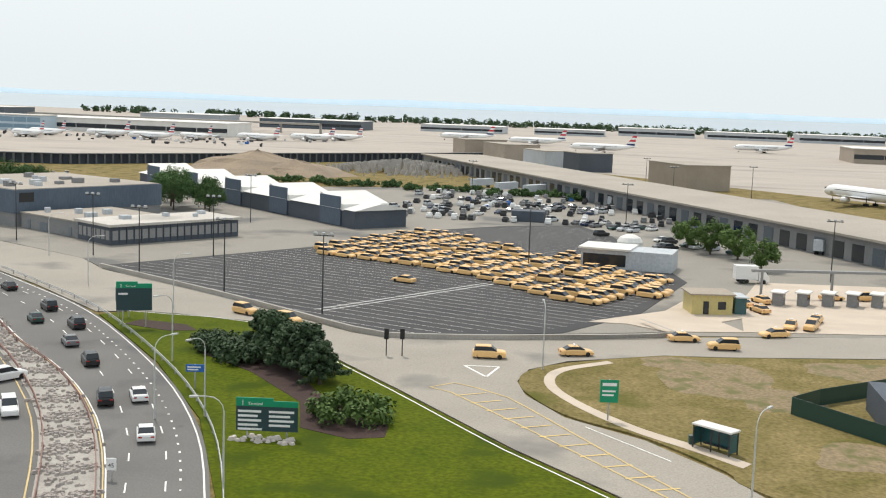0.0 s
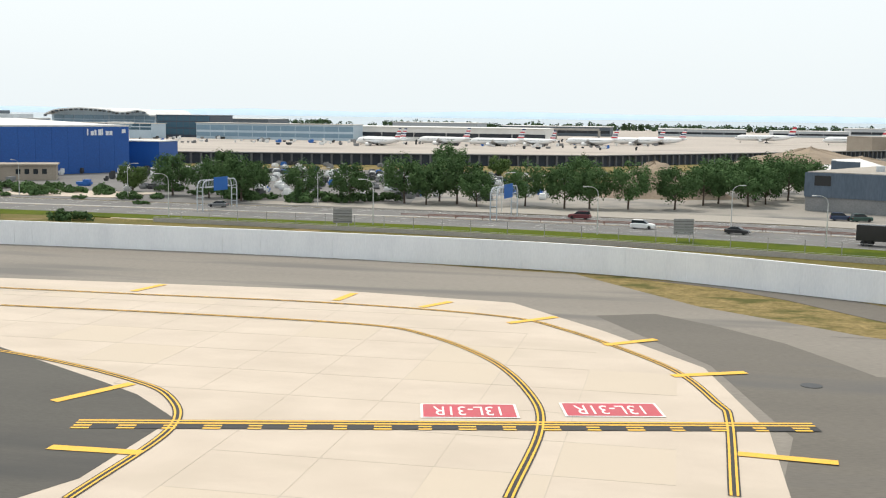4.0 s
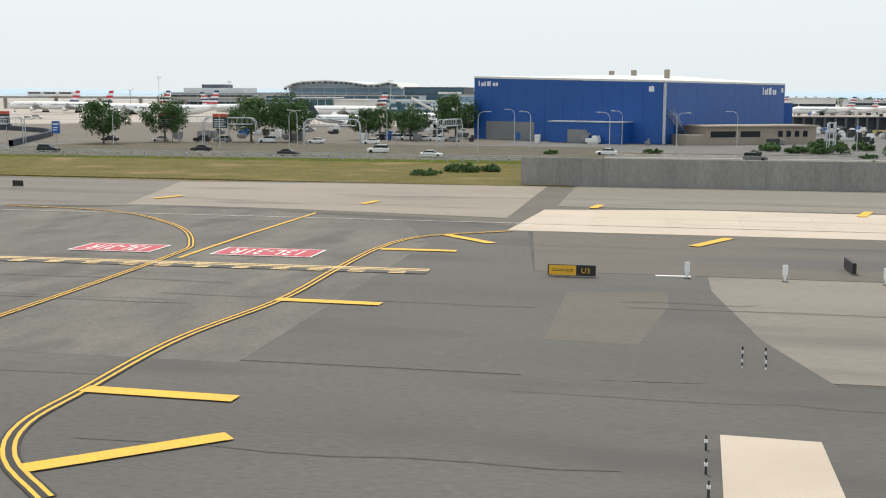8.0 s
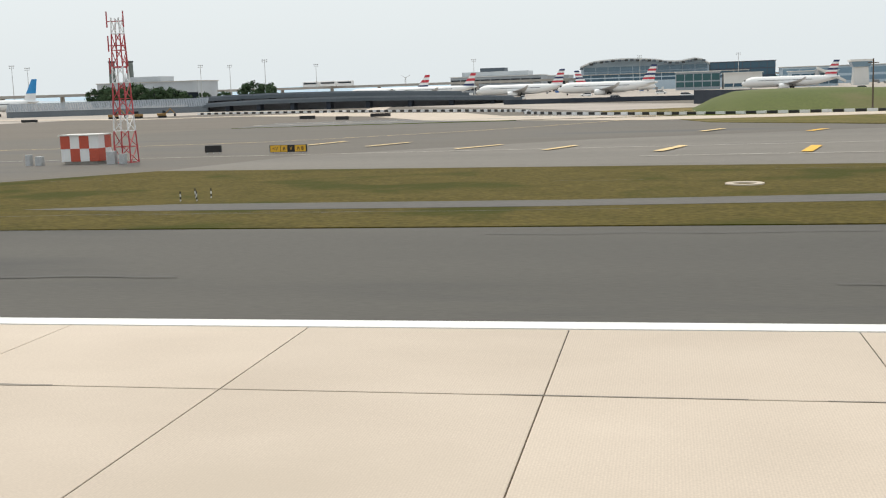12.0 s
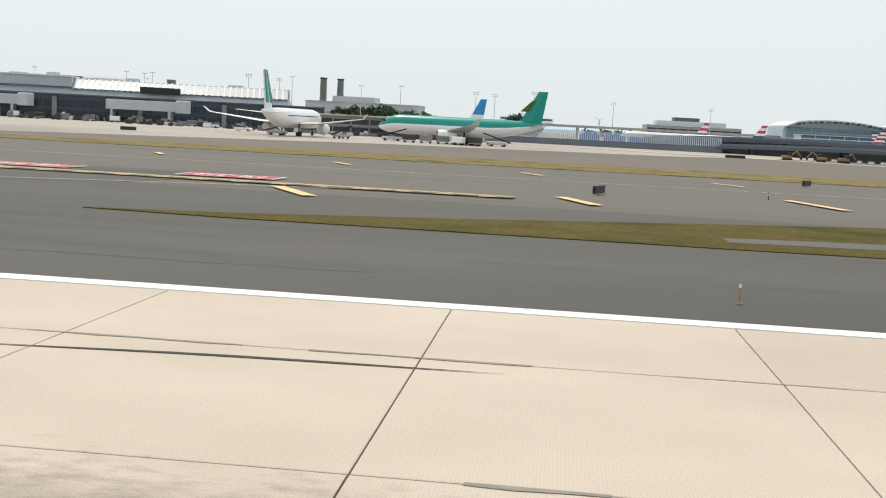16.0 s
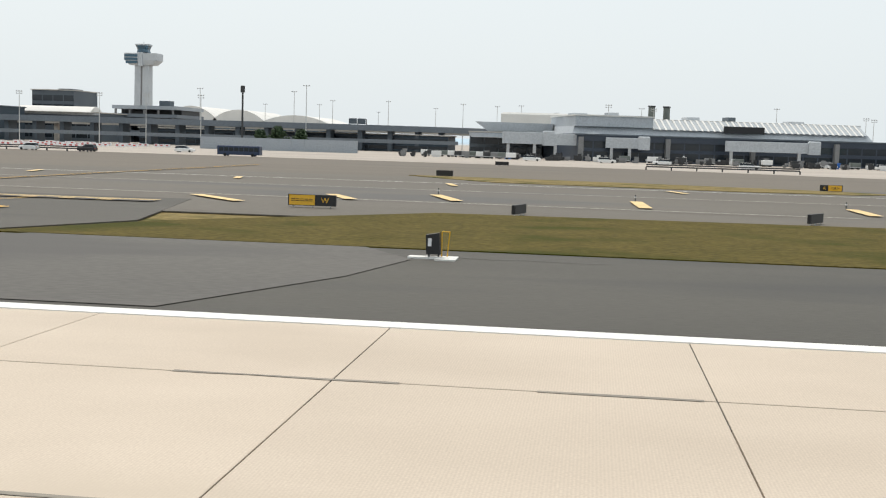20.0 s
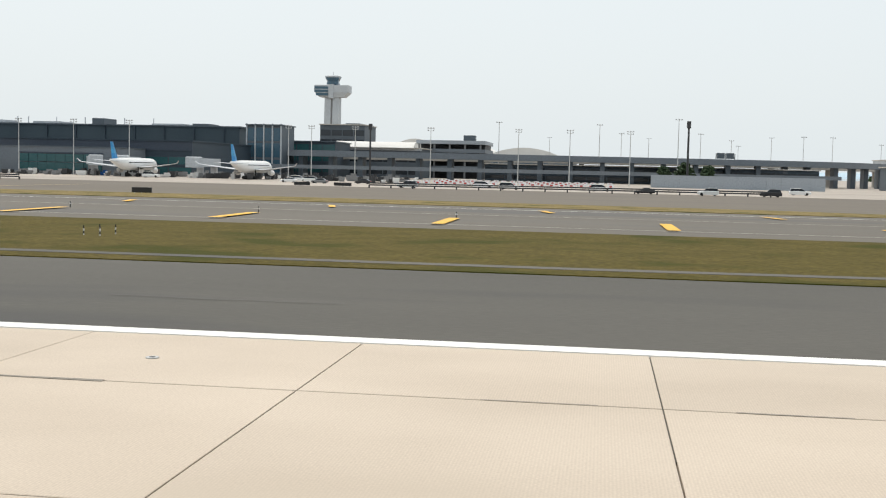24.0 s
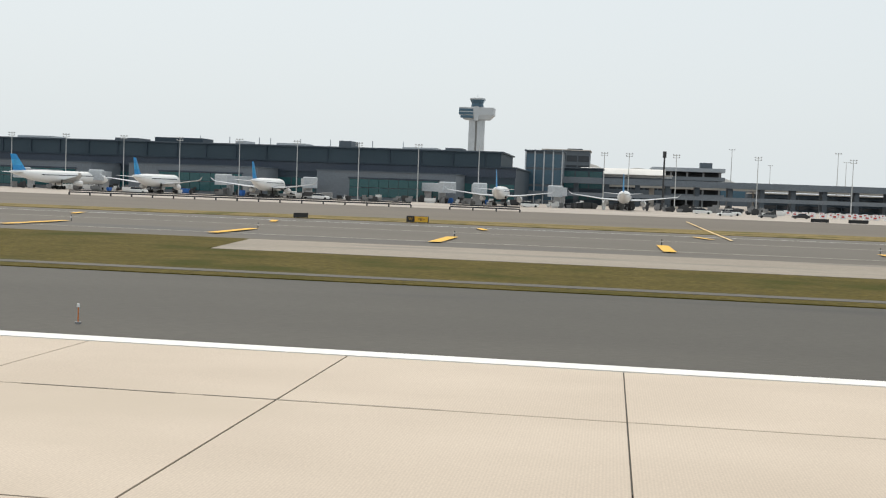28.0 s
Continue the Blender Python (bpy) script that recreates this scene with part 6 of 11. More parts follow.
HALL = thing("grey_hall", "big slate-grey hall with a flat roof and a pale base", "building", pose(-152.3, 262, 0, 0, 0, 61.5))
s = Shape()
s.box(0, 46, 0, 49, 3.4, 9.3)
part("upper_wall", s, CLAD_SLATE, HALL)
s = Shape()
s.box(0.3, 45.7, 0.3, 48.7, -0.2, 3.4)
part("base_wall", s, CLAD_GREY, HALL)
s = Shape()
s.box(0.5, 45.5, 0.5, 48.5, 9.3, 9.5)
part("roof", s, ROOF_TAN, HALL)
s = Shape()
s.box(1.5, 5.6, -0.1, 0.02, 6.2, 8.6)
part("sign_plate", s, SIGN_BLACK, HALL, "plain black sign plate")
s = Shape()
s.box(-0.1, 0.02, 42.5, 46.5, 6.2, 8.6)
part("sign_plate", s, SIGN_BLACK, HALL, "plain black sign plate")
rnd = random.Random(9)
for i in range(14):
    x, y, w = rnd.uniform(3, 40), rnd.uniform(6, 42), rnd.uniform(1.5, 3.5)
    s = Shape()
    s.box(x, x + w, y, y + w * 0.8, 9.5, 9.5 + rnd.uniform(0.7, 1.5), 0.1)
    part("roof_unit", s, CLAD_GREY if i % 2 else CLAD_PALE, HALL)
SAW = thing("sawtooth_hall", "long dark hall with white roofs and five raised boxes", "building", pose(-72.3, 297, 0, 0, 0, 136.5))
s = Shape()
s.box(0, 150, -17, 0, -0.2, 4.9)
part("wall", s, CLAD_DARK, SAW)
s = Shape()
s.loft([[(-0.6, -17.6, 4.9), (150.6, -17.6, 4.9), (150.6, 0.6, 4.9), (-0.6, 0.6, 4.9)], [(-0.6, -9.2, 6.6), (150.6, -9.2, 6.6), (150.6, -7.8, 6.6), (-0.6, -7.8, 6.6)]])
part("roof", s, ROOF_WHITE, SAW, "white low-pitched roof")
for k, x in enumerate((6, 36, 66, 98, 130)):
    s = Shape()
    s.loft([[(x, -15, 4.5), (x + 12, -15, 4.5), (x + 12, 0.3, 4.5), (x, 0.3, 4.5)], [(x + 0.0, -15, 6.2), (x + 12, -15, 8.9), (x + 12, 0.3, 8.9), (x + 0.0, 0.3, 6.2)]])
    part("raised_box", s, ROOF_WHITE, SAW)
    s = Shape()
    s.box(x + 1.0, x + 12.05, 0.2, 0.42, 0.2, 8.3)
    part("dark_front", s, CLAD_SLATE, SAW)
LONG = thing("cargo_building", "very long low cargo building with a tan flat roof", "building", pose(62, 272, 0, 0, 0, 116.8))
s = Shape()
s.box(-160, 385, -34, 0, -0.2, 6.0)
part("wall", s, CLAD_GREY, LONG)
s = Shape()
s.box(-161, 386, -35, 1.6, 6.0, 6.6)
part("roof", s, ROOF_TAN, LONG, "tan felt roof")
for i in range(52):
    s = Shape()
    s.box(-20 + i * 7.6, -15.6 + i * 7.6, -0.02, 0.12, 0.2, 4.4)
    part("dock_door", s, GLASS if i % 3 else TERM_MID, LONG)
for x0, y0, w, d, h, m, nm in ((28, 531, 36, 22, 11, CLAD_TAN, "tan windowless block"), (-100, 764, 26, 30, 11, CLAD_TAN, "tan windowless block"), (-75, 730, 40, 24, 10, CLAD_TAN, "tan windowless block"),
                               (-45, 672, 34, 22, 9, CLAD_PALE, "pale metal-clad block"), (-22, 634, 22, 20, 10, CLAD_DARK, "charcoal metal-clad block")):
    b = thing("storage_block", nm + " beside the cargo roof", "building", pose(x0, y0, 0, 0, 0, 116.8))
    s = Shape()
    s.box(-w / 2, w / 2, -d / 2, d / 2, -0.2, h)
    part("wall", s, m, b)
    s = Shape()
    s.box(-w / 2 - 0.3, w / 2 + 0.3, -d / 2 - 0.3, d / 2 + 0.3, h, h + 0.4)
    part("parapet", s, ROOF_TAN, b)
SHOP = thing("service_building", "small pale flat-roofed service building with a white dome tent", "building", pose(-0.5, 252, 0, 0, 0, -10))
s = Shape()
s.box(-8, 12, -4, 6, -0.2, 4.2)
part("wall", s, CLAD_PALE, SHOP)
s = Shape()
s.box(-8.6, 3, -4.8, 6.4, 4.2, 4.6)
part("roof", s, ROOF_WHITE, SHOP)
s = Shape()
s.box(-7.5, 2, -4.08, -3.98, 0.6, 3.2)
part("window", s, GLASS, SHOP)
s = Shape()
s.loft([[(3 * math.cos(a) + 0, 3 * math.sin(a) + 12, z) for a in np.linspace(0, 6.28, 17)[:-1]] for z in (0, 4.5)] + [[(3 * k * math.cos(a), 3 * k * math.sin(a) + 12, 4.5 + dz) for a in np.linspace(0, 6.28, 17)[:-1]] for k, dz in ((0.8, 1.0), (0.4, 1.6))])
part("dome_tent", s, ROOF_WHITE, SHOP)
block("hut", -34, -24, 340, 347, 3.2, CLAD_DARK, "small dark flat-roofed hut in a yard", "hut")

# heaps, hedge rows, retaining wall and trees behind
def heap(name, x, y, sx, sy, h, m, seed, label):
    rows, n = [], 22
    for k in range(7):
        u = k / 6
        ring = []
        for i in range(n):
            a = 2 * math.pi * i / n
            q = (1 - u) * (1 + 0.28 * noise.noise((math.cos(a) * 1.5 + seed, math.sin(a) * 1.5, u * 2)))
            ring.append((x + sx * q * math.cos(a), y + sy * q * math.sin(a), -0.2 + h * (u ** 0.75) * (1 + 0.2 * noise.noise((a, seed, u * 3)))))
        rows.append(ring)
    s = Shape()
    s.loft(rows)
    return tagged(part(name, s, m), label, "heap")


heap("soil_hill", -170, 505, 42, 26, 10, EARTH, 1, "big bare heap of brown soil")
heap("soil_hill", -232, 322, 20, 14, 9.8, EARTH, 2, "grey-brown heap of soil beside trees")
heap("soil_hill", -150, 500, 26, 18, 7, EARTH, 5, "long bare heap of brown soil")
s = Shape()
rnd = random.Random(21)
for _ in range(700):
    u, v = rnd.gauss(0, 1), rnd.gauss(0, 1)
    x, y = -112 + 22 * u, 560 + 16 * v
    z = max(0, 5.5 - 2.2 * (u * u + v * v) ** 0.5 * 1.2)
    r = rnd.uniform(0.6, 1.6)
    s.loft([[(x + r * math.cos(a + u), y + r * math.sin(a + u), z - 1.5) for a in (0, 1.3, 2.7, 4.2)], [(x + 0.5 * r * math.cos(a + u), y + 0.5 * r * math.sin(a + u), z + r * 0.7) for a in (0, 1.3, 2.7, 4.2)]])
tagged(part("concrete_rubble", s, CONCRETE_WALL), "spread heap of broken pale concrete", "rubble", kind="stuff")
s = Shape()
line = [Vector(p) for p in ((-560, 430), (-430, 450), (-262, 500), (-110, 674), (-90, 700))]
for a, b in zip(line, line[1:]):
    s.prism([(a.x, a.y), (b.x, b.y), (b.x + 0.5, b.y + 0.8), (a.x + 0.5, a.y + 0.8)], -0.2, 4.6)
# panels near-black, ribs paler: the recesses are darkened by colour
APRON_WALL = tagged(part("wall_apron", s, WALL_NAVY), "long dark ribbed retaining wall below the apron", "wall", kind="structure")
for a, b in zip(line, line[1:]):
    n = int((b - a).length / 4.2)
    d = (b - a).normalized()
    o = Vector((d.y, -d.x))
    for k in range(n):
        p = a + (b - a) * (k / n)
        s = Shape()
        s.prism([(p.x, p.y), ((p + o).x, (p + o).y), ((p + o + d * 0.9).x, (p + o + d * 0.9).y), ((p + d * 0.9).x, (p + d * 0.9).y)], -0.2, 4.4)
        part("rib", s, WALL_DARK, APRON_WALL)
    s = Shape()
    s.prism([((a + o * 1.2).x, (a + o * 1.2).y), ((b + o * 1.2).x, (b + o * 1.2).y), (b.x, b.y + 0.9), (a.x, a.y + 0.9)], 4.62, 5.0)
    part("coping", s, CLAD_GREY, APRON_WALL)
TREES = [tree("tree", "broad leafy green street tree", 31, 10.0, 5.8, LEAF, low=0.2, clumps=56, group="roadside trees"), tree("tree", "tall leafy green tree with a ragged crown", 32, 11, 5.9, LEAF, low=0.2, clumps=56, group="roadside trees"),
         tree("tree", "small round-headed green tree", 33, 8, 4.2, BUSH, low=0.2, group="roadside trees")]
spots = [(-226, 276, 0), (-237, 273, 1), (-246, 271, 0), (-286, 270, 0), (-279, 274, 1), (-219, 292, 1), (-254, 345, 1), (-208, 292, 0), (-252, 270, 0), (-262, 274, 1), (-273, 268, 0), (-292, 272, 1), (-305, 268, 0), (-318, 270, 1), (-332, 264, 0), (-215, 300, 1), (-205, 312, 1), (-208, 325, 0), (-200, 338, 1), (-195, 350, 0), (-218, 318, 1), (-135, 322, 1), (-128, 330, 0), (-122, 318, 0), (-140, 332, 1), (-145, 345, 0), (17, 294, 2), (21.5, 284.5, 2), (27.4, 276.6, 2), (31, 259, 2), (-344, 272, 1), (-356, 276, 0), (-285, 281, 1), (-338, 288, 0), (-352, 300, 0), (-372, 285, 2), (-203, 302, 0), (-196, 318, 1), (-190, 330, 0), (-212, 340, 1), (-205, 362, 0), (-305, 392, 1), (-288, 398, 2)]
for i, (x, y, k) in enumerate(spots):
    if k not in used:
        used.add(k)
        TREES[k].matrix_basis = put(pose(x, y, -0.1))
    else:
        again(TREES[k], pose(x, y, -0.1, 0, 0, x * 77) @ Matrix.Scale(0.85 + 0.3 * ((i * 37) % 10) / 10, 4))
SCRUB = bush("scrub", "dark scrubby bushes along the road bank", 7, 5, 2.5, 2.6, LEAF, 1400, 0.32)
SCRUB.matrix_basis = put(pose(-345, 205, 0))
for i in range(34):
    x = -350 - i * 4.4
    again(SCRUB, pose(x, 176 + 6 * math.sin(i * 2.1) + (i % 3) * 8 + (70 if i % 5 == 0 else 0), 0, 0, 0, i * 50) @ Matrix.Scale(0.45 + 0.3 * ((i * 7) % 5) / 5, 4))
for i in range(14):
    again(SCRUB, pose(-150 + i * 11, 452 - i * 2 + (i % 3) * 5, 0, 0, 0, i * 50) @ Matrix.Scale(1.3, 4))

# ---- airfield edge path and patches ----
s = Shape()
pl = smooth_line([(-190.4, 113.0), (-170, 105.4), (-150.5, 98.6), (-137.5, 93.4), (-125.5, 84.4), (-117.2, 72.6), (-111, 57)])
pr = smooth_line([(-192, 108.6), (-176.4, 101.4), (-165, 97), (-154.6, 92.8), (-143.5, 88.1), (-136.9, 84.4), (-129.2, 79), (-122.6, 69.5), (-118.3, 55.6)])
n = min(len(pl), len(pr))
strip(s, [pl[int(i * (len(pl) - 1) / 29)] for i in range(30)], [pr[int(i * (len(pr) - 1) / 29)] for i in range(30)], -0.08, 0.06)
tagged(part("perimeter_path", s, SERVICE), "pale curving perimeter service path", "path", kind="structure")
sheet("gravel_patch", [(-231.8, 157.1), (-226.5, 154.8), (-217.8, 156.4), (-209.5, 152.3), (-202.4, 143.2), (-192.3, 129.9), (-195.7, 126.3), (-199, 126), (-204, 132), (-211.6, 142.6), (-218.9, 150.2)], -0.1, ASPHALT_LIGHT, "dark gravel patch in dry grass", "gravel", 0.03)

# ---- painted markings of the airfield ----
TW = bpy.data.objects["taxiway"]
RW = bpy.data.objects["runway"]
Z0 = 0.072


def double_line(pts, name="taxi_line", wide=1.0, border=True):
    """Two yellow stripes on a black ground along a smooth line."""
    line = smooth_line(pts, 1.0)
    wide = 0.27 + 0.23 * wide
    # lines of this stretch take the glare-pale cream and lose their black border
    glare_pale = -1075 < pts[0][0] < -560
    if border and not glare_pale:
        s = Shape()
        band(s, line, 0, 1.55 * wide, Z0)
        part("line_border", s, BLACK_PAINT, TW)
    s = Shape()
    band(s, line, 0.4 * wide, 0.32 * wide, Z0 + 0.012)
    band(s, line, -0.4 * wide, 0.32 * wide, Z0 + 0.012)
    part(name, s, CREAM_PAINT if glare_pale else YELLOW_PAINT, TW)


def single_line(pts, width=0.35, material=None, name="taxi_line"):
    s = Shape()
    band(s, smooth_line(pts, 5), 0, width, Z0 + 0.012)
    part(name, s, material or YELLOW_PAINT, TW)


def hold_line(a, b):
    a, b = Vector(a), Vector(b)
    line = [a.lerp(b, k / 12) for k in range(13)]
    s = Shape()
    band(s, line, 0, 2.3, Z0 + 0.006)
    part("hold_border", s, EXIT_GREY if a.x < -450 else BLACK_PAINT, TW)
    s = Shape()
    band(s, line, 0.9, 0.34, Z0 + 0.016)
    band(s, line, 0.25, 0.34, Z0 + 0.016)
    dashes(s, line, -0.4, 0.34, Z0 + 0.016, 1.5, 1.5)
    dashes(s, line, -1.05, 0.34, Z0 + 0.016, 1.5, 1.5)
    part("hold_line", s, CREAM_PAINT if a.x < -450 else YELLOW_PAINT, TW, "yellow runway holding position stripes")


def hold_box(x0, x1, y0, y1, text="13L-31R", tilt=0.0):
    """Red painted surface with white runway figures that face the taxiway."""
    w, d = x1 - x0, y1 - y0
    p = part("red_surface", Shape().add([(-w / 2 - 0.2, -d / 2 - 0.2, 0), (w / 2 + 0.2, -d / 2 - 0.2, 0), (w / 2 + 0.2, d / 2 + 0.2, 0), (-w / 2 - 0.2, d / 2 + 0.2, 0)], [(0, 1, 2, 3)]), WHITE_PAINT, TW,
             "red painted panel with white runway figures", at=pose((x0 + x1) / 2, (y0 + y1) / 2, Z0 + 0.014, 0, 0, tilt))
    part("red_field", Shape().add([(-w / 2, -d / 2, 0.01), (w / 2, -d / 2, 0.01), (w / 2, d / 2, 0.01), (-w / 2, d / 2, 0.01)], [(0, 1, 2, 3)]), RED_PAINT, p)
    letters(text, d, WHITE_PAINT, p, pose(0, 0, 0.022, 0, 0, 180) @ Matrix.Diagonal((w / (4.35 * d), 0.98, 1, 1)))


def shoulder_bars(pairs, width=1.0):
    for a, b in pairs:
        s = Shape()
        bar(s, a, b, width, Z0 + 0.02)
        part("shoulder_bar", s, CREAM_PAINT if -1260 < a[0] < -690 and a[1] > 75 else YELLOW_PAINT, TW)


# first exit
double_line([(-221.6, 66.3), (-221.2, 83.5), (-221.9, 88.4), (-225.9, 100.5), (-236.4, 115.4), (-244.6, 121.6), (-264.8, 124.7), (-290.1, 124.3), (-331.2, 123.9)])
double_line([(-234.5, 62.8), (-234.5, 77.8), (-236.4, 87.3), (-241.4, 98.8), (-249.4, 108.6), (-257.5, 112.7), (-279.7, 113.5), (-300.1, 113)])
double_line([(-259.1, 56.7), (-259.7, 71.3), (-263.5, 79.3), (-269.4, 84.1), (-282.3, 90), (-305.8, 97)])
hold_line((-266.7, 70.8), (-215.1, 83.1))
hold_box(*(-243.7, 79.3)[:1], *(-236.8, 81.1)[:1], 79.4, 83.0, tilt=13.4)
hold_box(*(-233.4, 81.4)[:1], *(-226.3, 83.3)[:1], 82.4, 86.0, tilt=13.4)
shoulder_bars((((-221, 75), (-214.7, 74.5)), ((-225.4, 96.9), (-219.1, 99.9)), ((-231.9, 108.6), (-227.1, 112.7)), ((-242.7, 117.5), (-238.1, 122.7)), ((-253.9, 124.6), (-251.4, 129.4)),
               ((-264.7, 126.4), (-264.1, 132.2)), ((-290.6, 126.1), (-289.4, 132.2)), ((-271.5, 76), (-268.4, 82.7)), ((-265.4, 65.3), (-259, 65.6))))
# concrete taxiway
double_line([(-407.1, 104.4), (-379, 100.1), (-369.1, 92.4), (-363.2, 82.5), (-360.7, 71.5), (-360.9, 56.6), (-361.9, 45.2)], wide=0.7)
hold_line((-370.8, 80.4), (-346.4, 81.7))
shoulder_bars((((-368.1, 66.8), (-361.5, 67.3)), ((-368.7, 48.3), (-362, 48.7)), ((-375.2, 87.3), (-370, 92.3)), ((-382.8, 93.5), (-379.5, 99.7)), ((-391.7, 95.7), (-390.9, 103.1)), ((-413.1, 96.9), (-412.4, 104.8)),
               ((-388.4, 124.8), (-388.3, 131.6)), ((-412.6, 124.6), (-412.4, 131.3)), ((-364.1, 125.5), (-363.9, 132.4)), ((-339.7, 126.1), (-340, 133)), ((-436.1, 97.2), (-434, 104.5)), ((-455.2, 98.3), (-451.9, 104.6)), ((-436.9, 126.7), (-435.1, 132.4))))
# second exit
double_line([(-477.2, 31.7), (-480.6, 35.1), (-482.4, 39), (-482.7, 44.3), (-483, 54.8), (-481.5, 67.1), (-481.6, 79.5), (-481.4, 91.6), (-479.3, 99.9), (-472, 105.9)])
double_line([(-532.6, 117.6), (-517.2, 114.2), (-505, 103.2), (-498.2, 91.4), (-496.5, 83.1), (-495.7, 56.9), (-496.1, 41.7), (-498.1, 31.9)], wide=0.7)
single_line([(-495.3, 82.4), (-495.4, 96.3), (-495, 117.5)])
hold_line((-522.6, 78.9), (-474.7, 79.9))
hold_box(*(-506.1, 84.6)[:1], *(-499.2, 84.6)[:1], 85, 89)
hold_box(*(-493.6, 84.5)[:1], *(-485.4, 84.4)[:1], 85, 89)
double_line([(-536.9, 29.9), (-532, 31.6), (-527.8, 35.8), (-523.5, 40.6), (-521.7, 45.6), (-521.1, 54), (-520.9, 67.8), (-521.7, 75.8), (-524.9, 79.1), (-533.8, 86), (-551.3, 96.5)], wide=0.8)
shoulder_bars((((-482.7, 44.3), (-475.6, 44.1)), ((-479.5, 34.1), (-473.9, 39.1)), ((-481.8, 66.8), (-474.9, 66.6)), ((-481, 90.9), (-474.6, 91)), ((-477.5, 101.6), (-472.5, 96.6)), ((-519.6, 129.2), (-517.8, 133.7)),
               ((-492.8, 128.5), (-491.8, 132.4)), ((-465.7, 129.4), (-465, 133.7)), ((-527.7, 48.2), (-521.1, 48.6)), ((-527.3, 66.5), (-520.8, 66.9)), ((-531.6, 40.6), (-526.4, 36.0))))
# straight taxiway beside the grass
single_line([(-400, 112), (-540, 113), (-680, 114), (-800, 111), (-1000, 110), (-1170, 112), (-1400, 116), (-1700, 118), (-2300, 120)], 0.24, LINE_WHITE)
single_line([(-532, 93), (-560, 95), (-590, 97.2), (-640, 98), (-700, 99.5)], 0.24, LINE_WHITE)
single_line([(-1120, 88), (-1200, 91), (-1330, 93.6), (-1430, 95), (-1700, 97), (-2300, 100)], 0.24, LINE_WHITE)
single_line([(-786, 137.4), (-758, 141.9), (-745.7, 146.6), (-721, 168.7), (-700, 200)], 0.35, CREAM_PAINT)
single_line([(-1060, 130), (-1160, 131), (-1400, 133), (-1700, 134)], 0.35, WHITE_PAINT)
shoulder_bars([((-584.1 - 25.2 * k, 92.2 + 0.9 * k), (-583.4 - 25.2 * k, 99.6 + 0.9 * k)) for k in range(4)])
shoulder_bars((((-673, 98.4), (-672, 106.6)), ((-685.9, 100.9), (-684, 109.6)), ((-698.5, 105.8), (-696, 114.2))))
shoulder_bars((((-562.8, 131.6), (-562.1, 126.9)), ((-581, 126.8), (-580.4, 131)), ((-600.7, 126.8), (-599.5, 130.8)), ((-620.8, 126.6), (-619.3, 131)), ((-640.9, 127), (-639.9, 132)), ((-650.5, 126.8), (-649.4, 132)), ((-660.4, 129.6), (-658.7, 133.8)), ((-669.4, 132.9), (-667.6, 137.4)), ((-681.3, 138.3), (-678.9, 142.8)), ((-693.5, 144), (-690.6, 150))))
shoulder_bars((((-741, 132.2), (-738.2, 140)), ((-731.8, 126.2), (-728.2, 133.8)), ((-719.5, 117), (-715.6, 123.4)), ((-709.6, 111.5), (-707, 118.4))), 0.8)
shoulder_bars((((-911.6, 87.2), (-914, 97.6)), ((-899.8, 87.8), (-900.8, 97.8)), ((-888.6, 87), (-888.3, 96.8)), ((-878, 85.6), (-876.5, 95.4)), ((-867, 82), (-864.6, 90.5)), ((-933, 83.4), (-930.6, 76.3)), ((-952.6, 76.6), (-948.6, 69))), 1.0)
shoulder_bars((((-1171.6, 88.5), (-1165.8, 81.7)), ((-1162.3, 96.5), (-1159.1, 89.7)), ((-1154, 102), (-1150.9, 92.7)), ((-1136.1, 102.4), (-1135.7, 91.8)), ((-1117.8, 101.9), (-1118, 92.4)), ((-1100.7, 100), (-1100.9, 91.5)), ((-1085.6, 99), (-1085.8, 91))), 1.1)
shoulder_bars([((-1332.8 - 19.6 * k, 94.2), (-1332.9 - 19.6 * k, 106.2)) for k in range(-4, 14)], 1.1)
shoulder_bars((((-1243.7, 92.8), (-1242.3, 103.2)), ((-1226.9, 82.1), (-1222.2, 88.2))), 0.9)
shoulder_bars([((-1080 - 25 * k, 124 + 0.2 * k), (-1081.5 - 25 * k, 130 + 0.2 * k)) for k in range(22)], 0.8)
shoulder_bars([((-830 - 21 * k, 121), (-832.5 - 21 * k, 126)) for k in range(9)], 0.7)
# third exit
double_line([(-920.3, 30.9), (-894, 31.4), (-880, 33.5), (-864.5, 42.9), (-852.1, 57), (-847, 71.8)], wide=0.6, border=False)
shoulder_bars((((-868.4, 52.3), (-862.2, 46.4)), ((-858.5, 60.7), (-852.1, 56.5)), ((-858.4, 77.4), (-855, 84.7)), ((-888.6, 31.6), (-889.9, 38.8)), ((-876.7, 43.1), (-872.7, 37.2))), 1.2)
hold_line((-853.8, 76.5), (-794.9, 77.2))
hold_box(-834, -826.5, 76, 80)
hold_box(-822, -814.5, 76, 80)
# fourth exit with its fan
hold_line((-1058.9, 83.6), (-936.3, 79.6))
hold_box(-978.5, -971.6, 84.2, 88.2)
hold_box(-962.4, -955, 84.2, 88.2)
hold_box(-1038, -1030.2, 86.6, 91)
hold_box(-1024.9, -1017.4, 86, 90.4)
double_line([(-1058, 128), (-1047, 124.7), (-1036.2, 109.3), (-1029, 91.4), (-1026.3, 81.1), (-1026.4, 66), (-1030.2, 54.4), (-1036.8, 44.2), (-1043, 38.4), (-1050, 34), (-1058, 31.6), (-1070, 31)], wide=0.2)
single_line([(-1070, 35), (-1036.9, 42.9), (-1018.8, 53.5), (-995.9, 67.9), (-975, 84)], 0.22, LINE_WHITE)
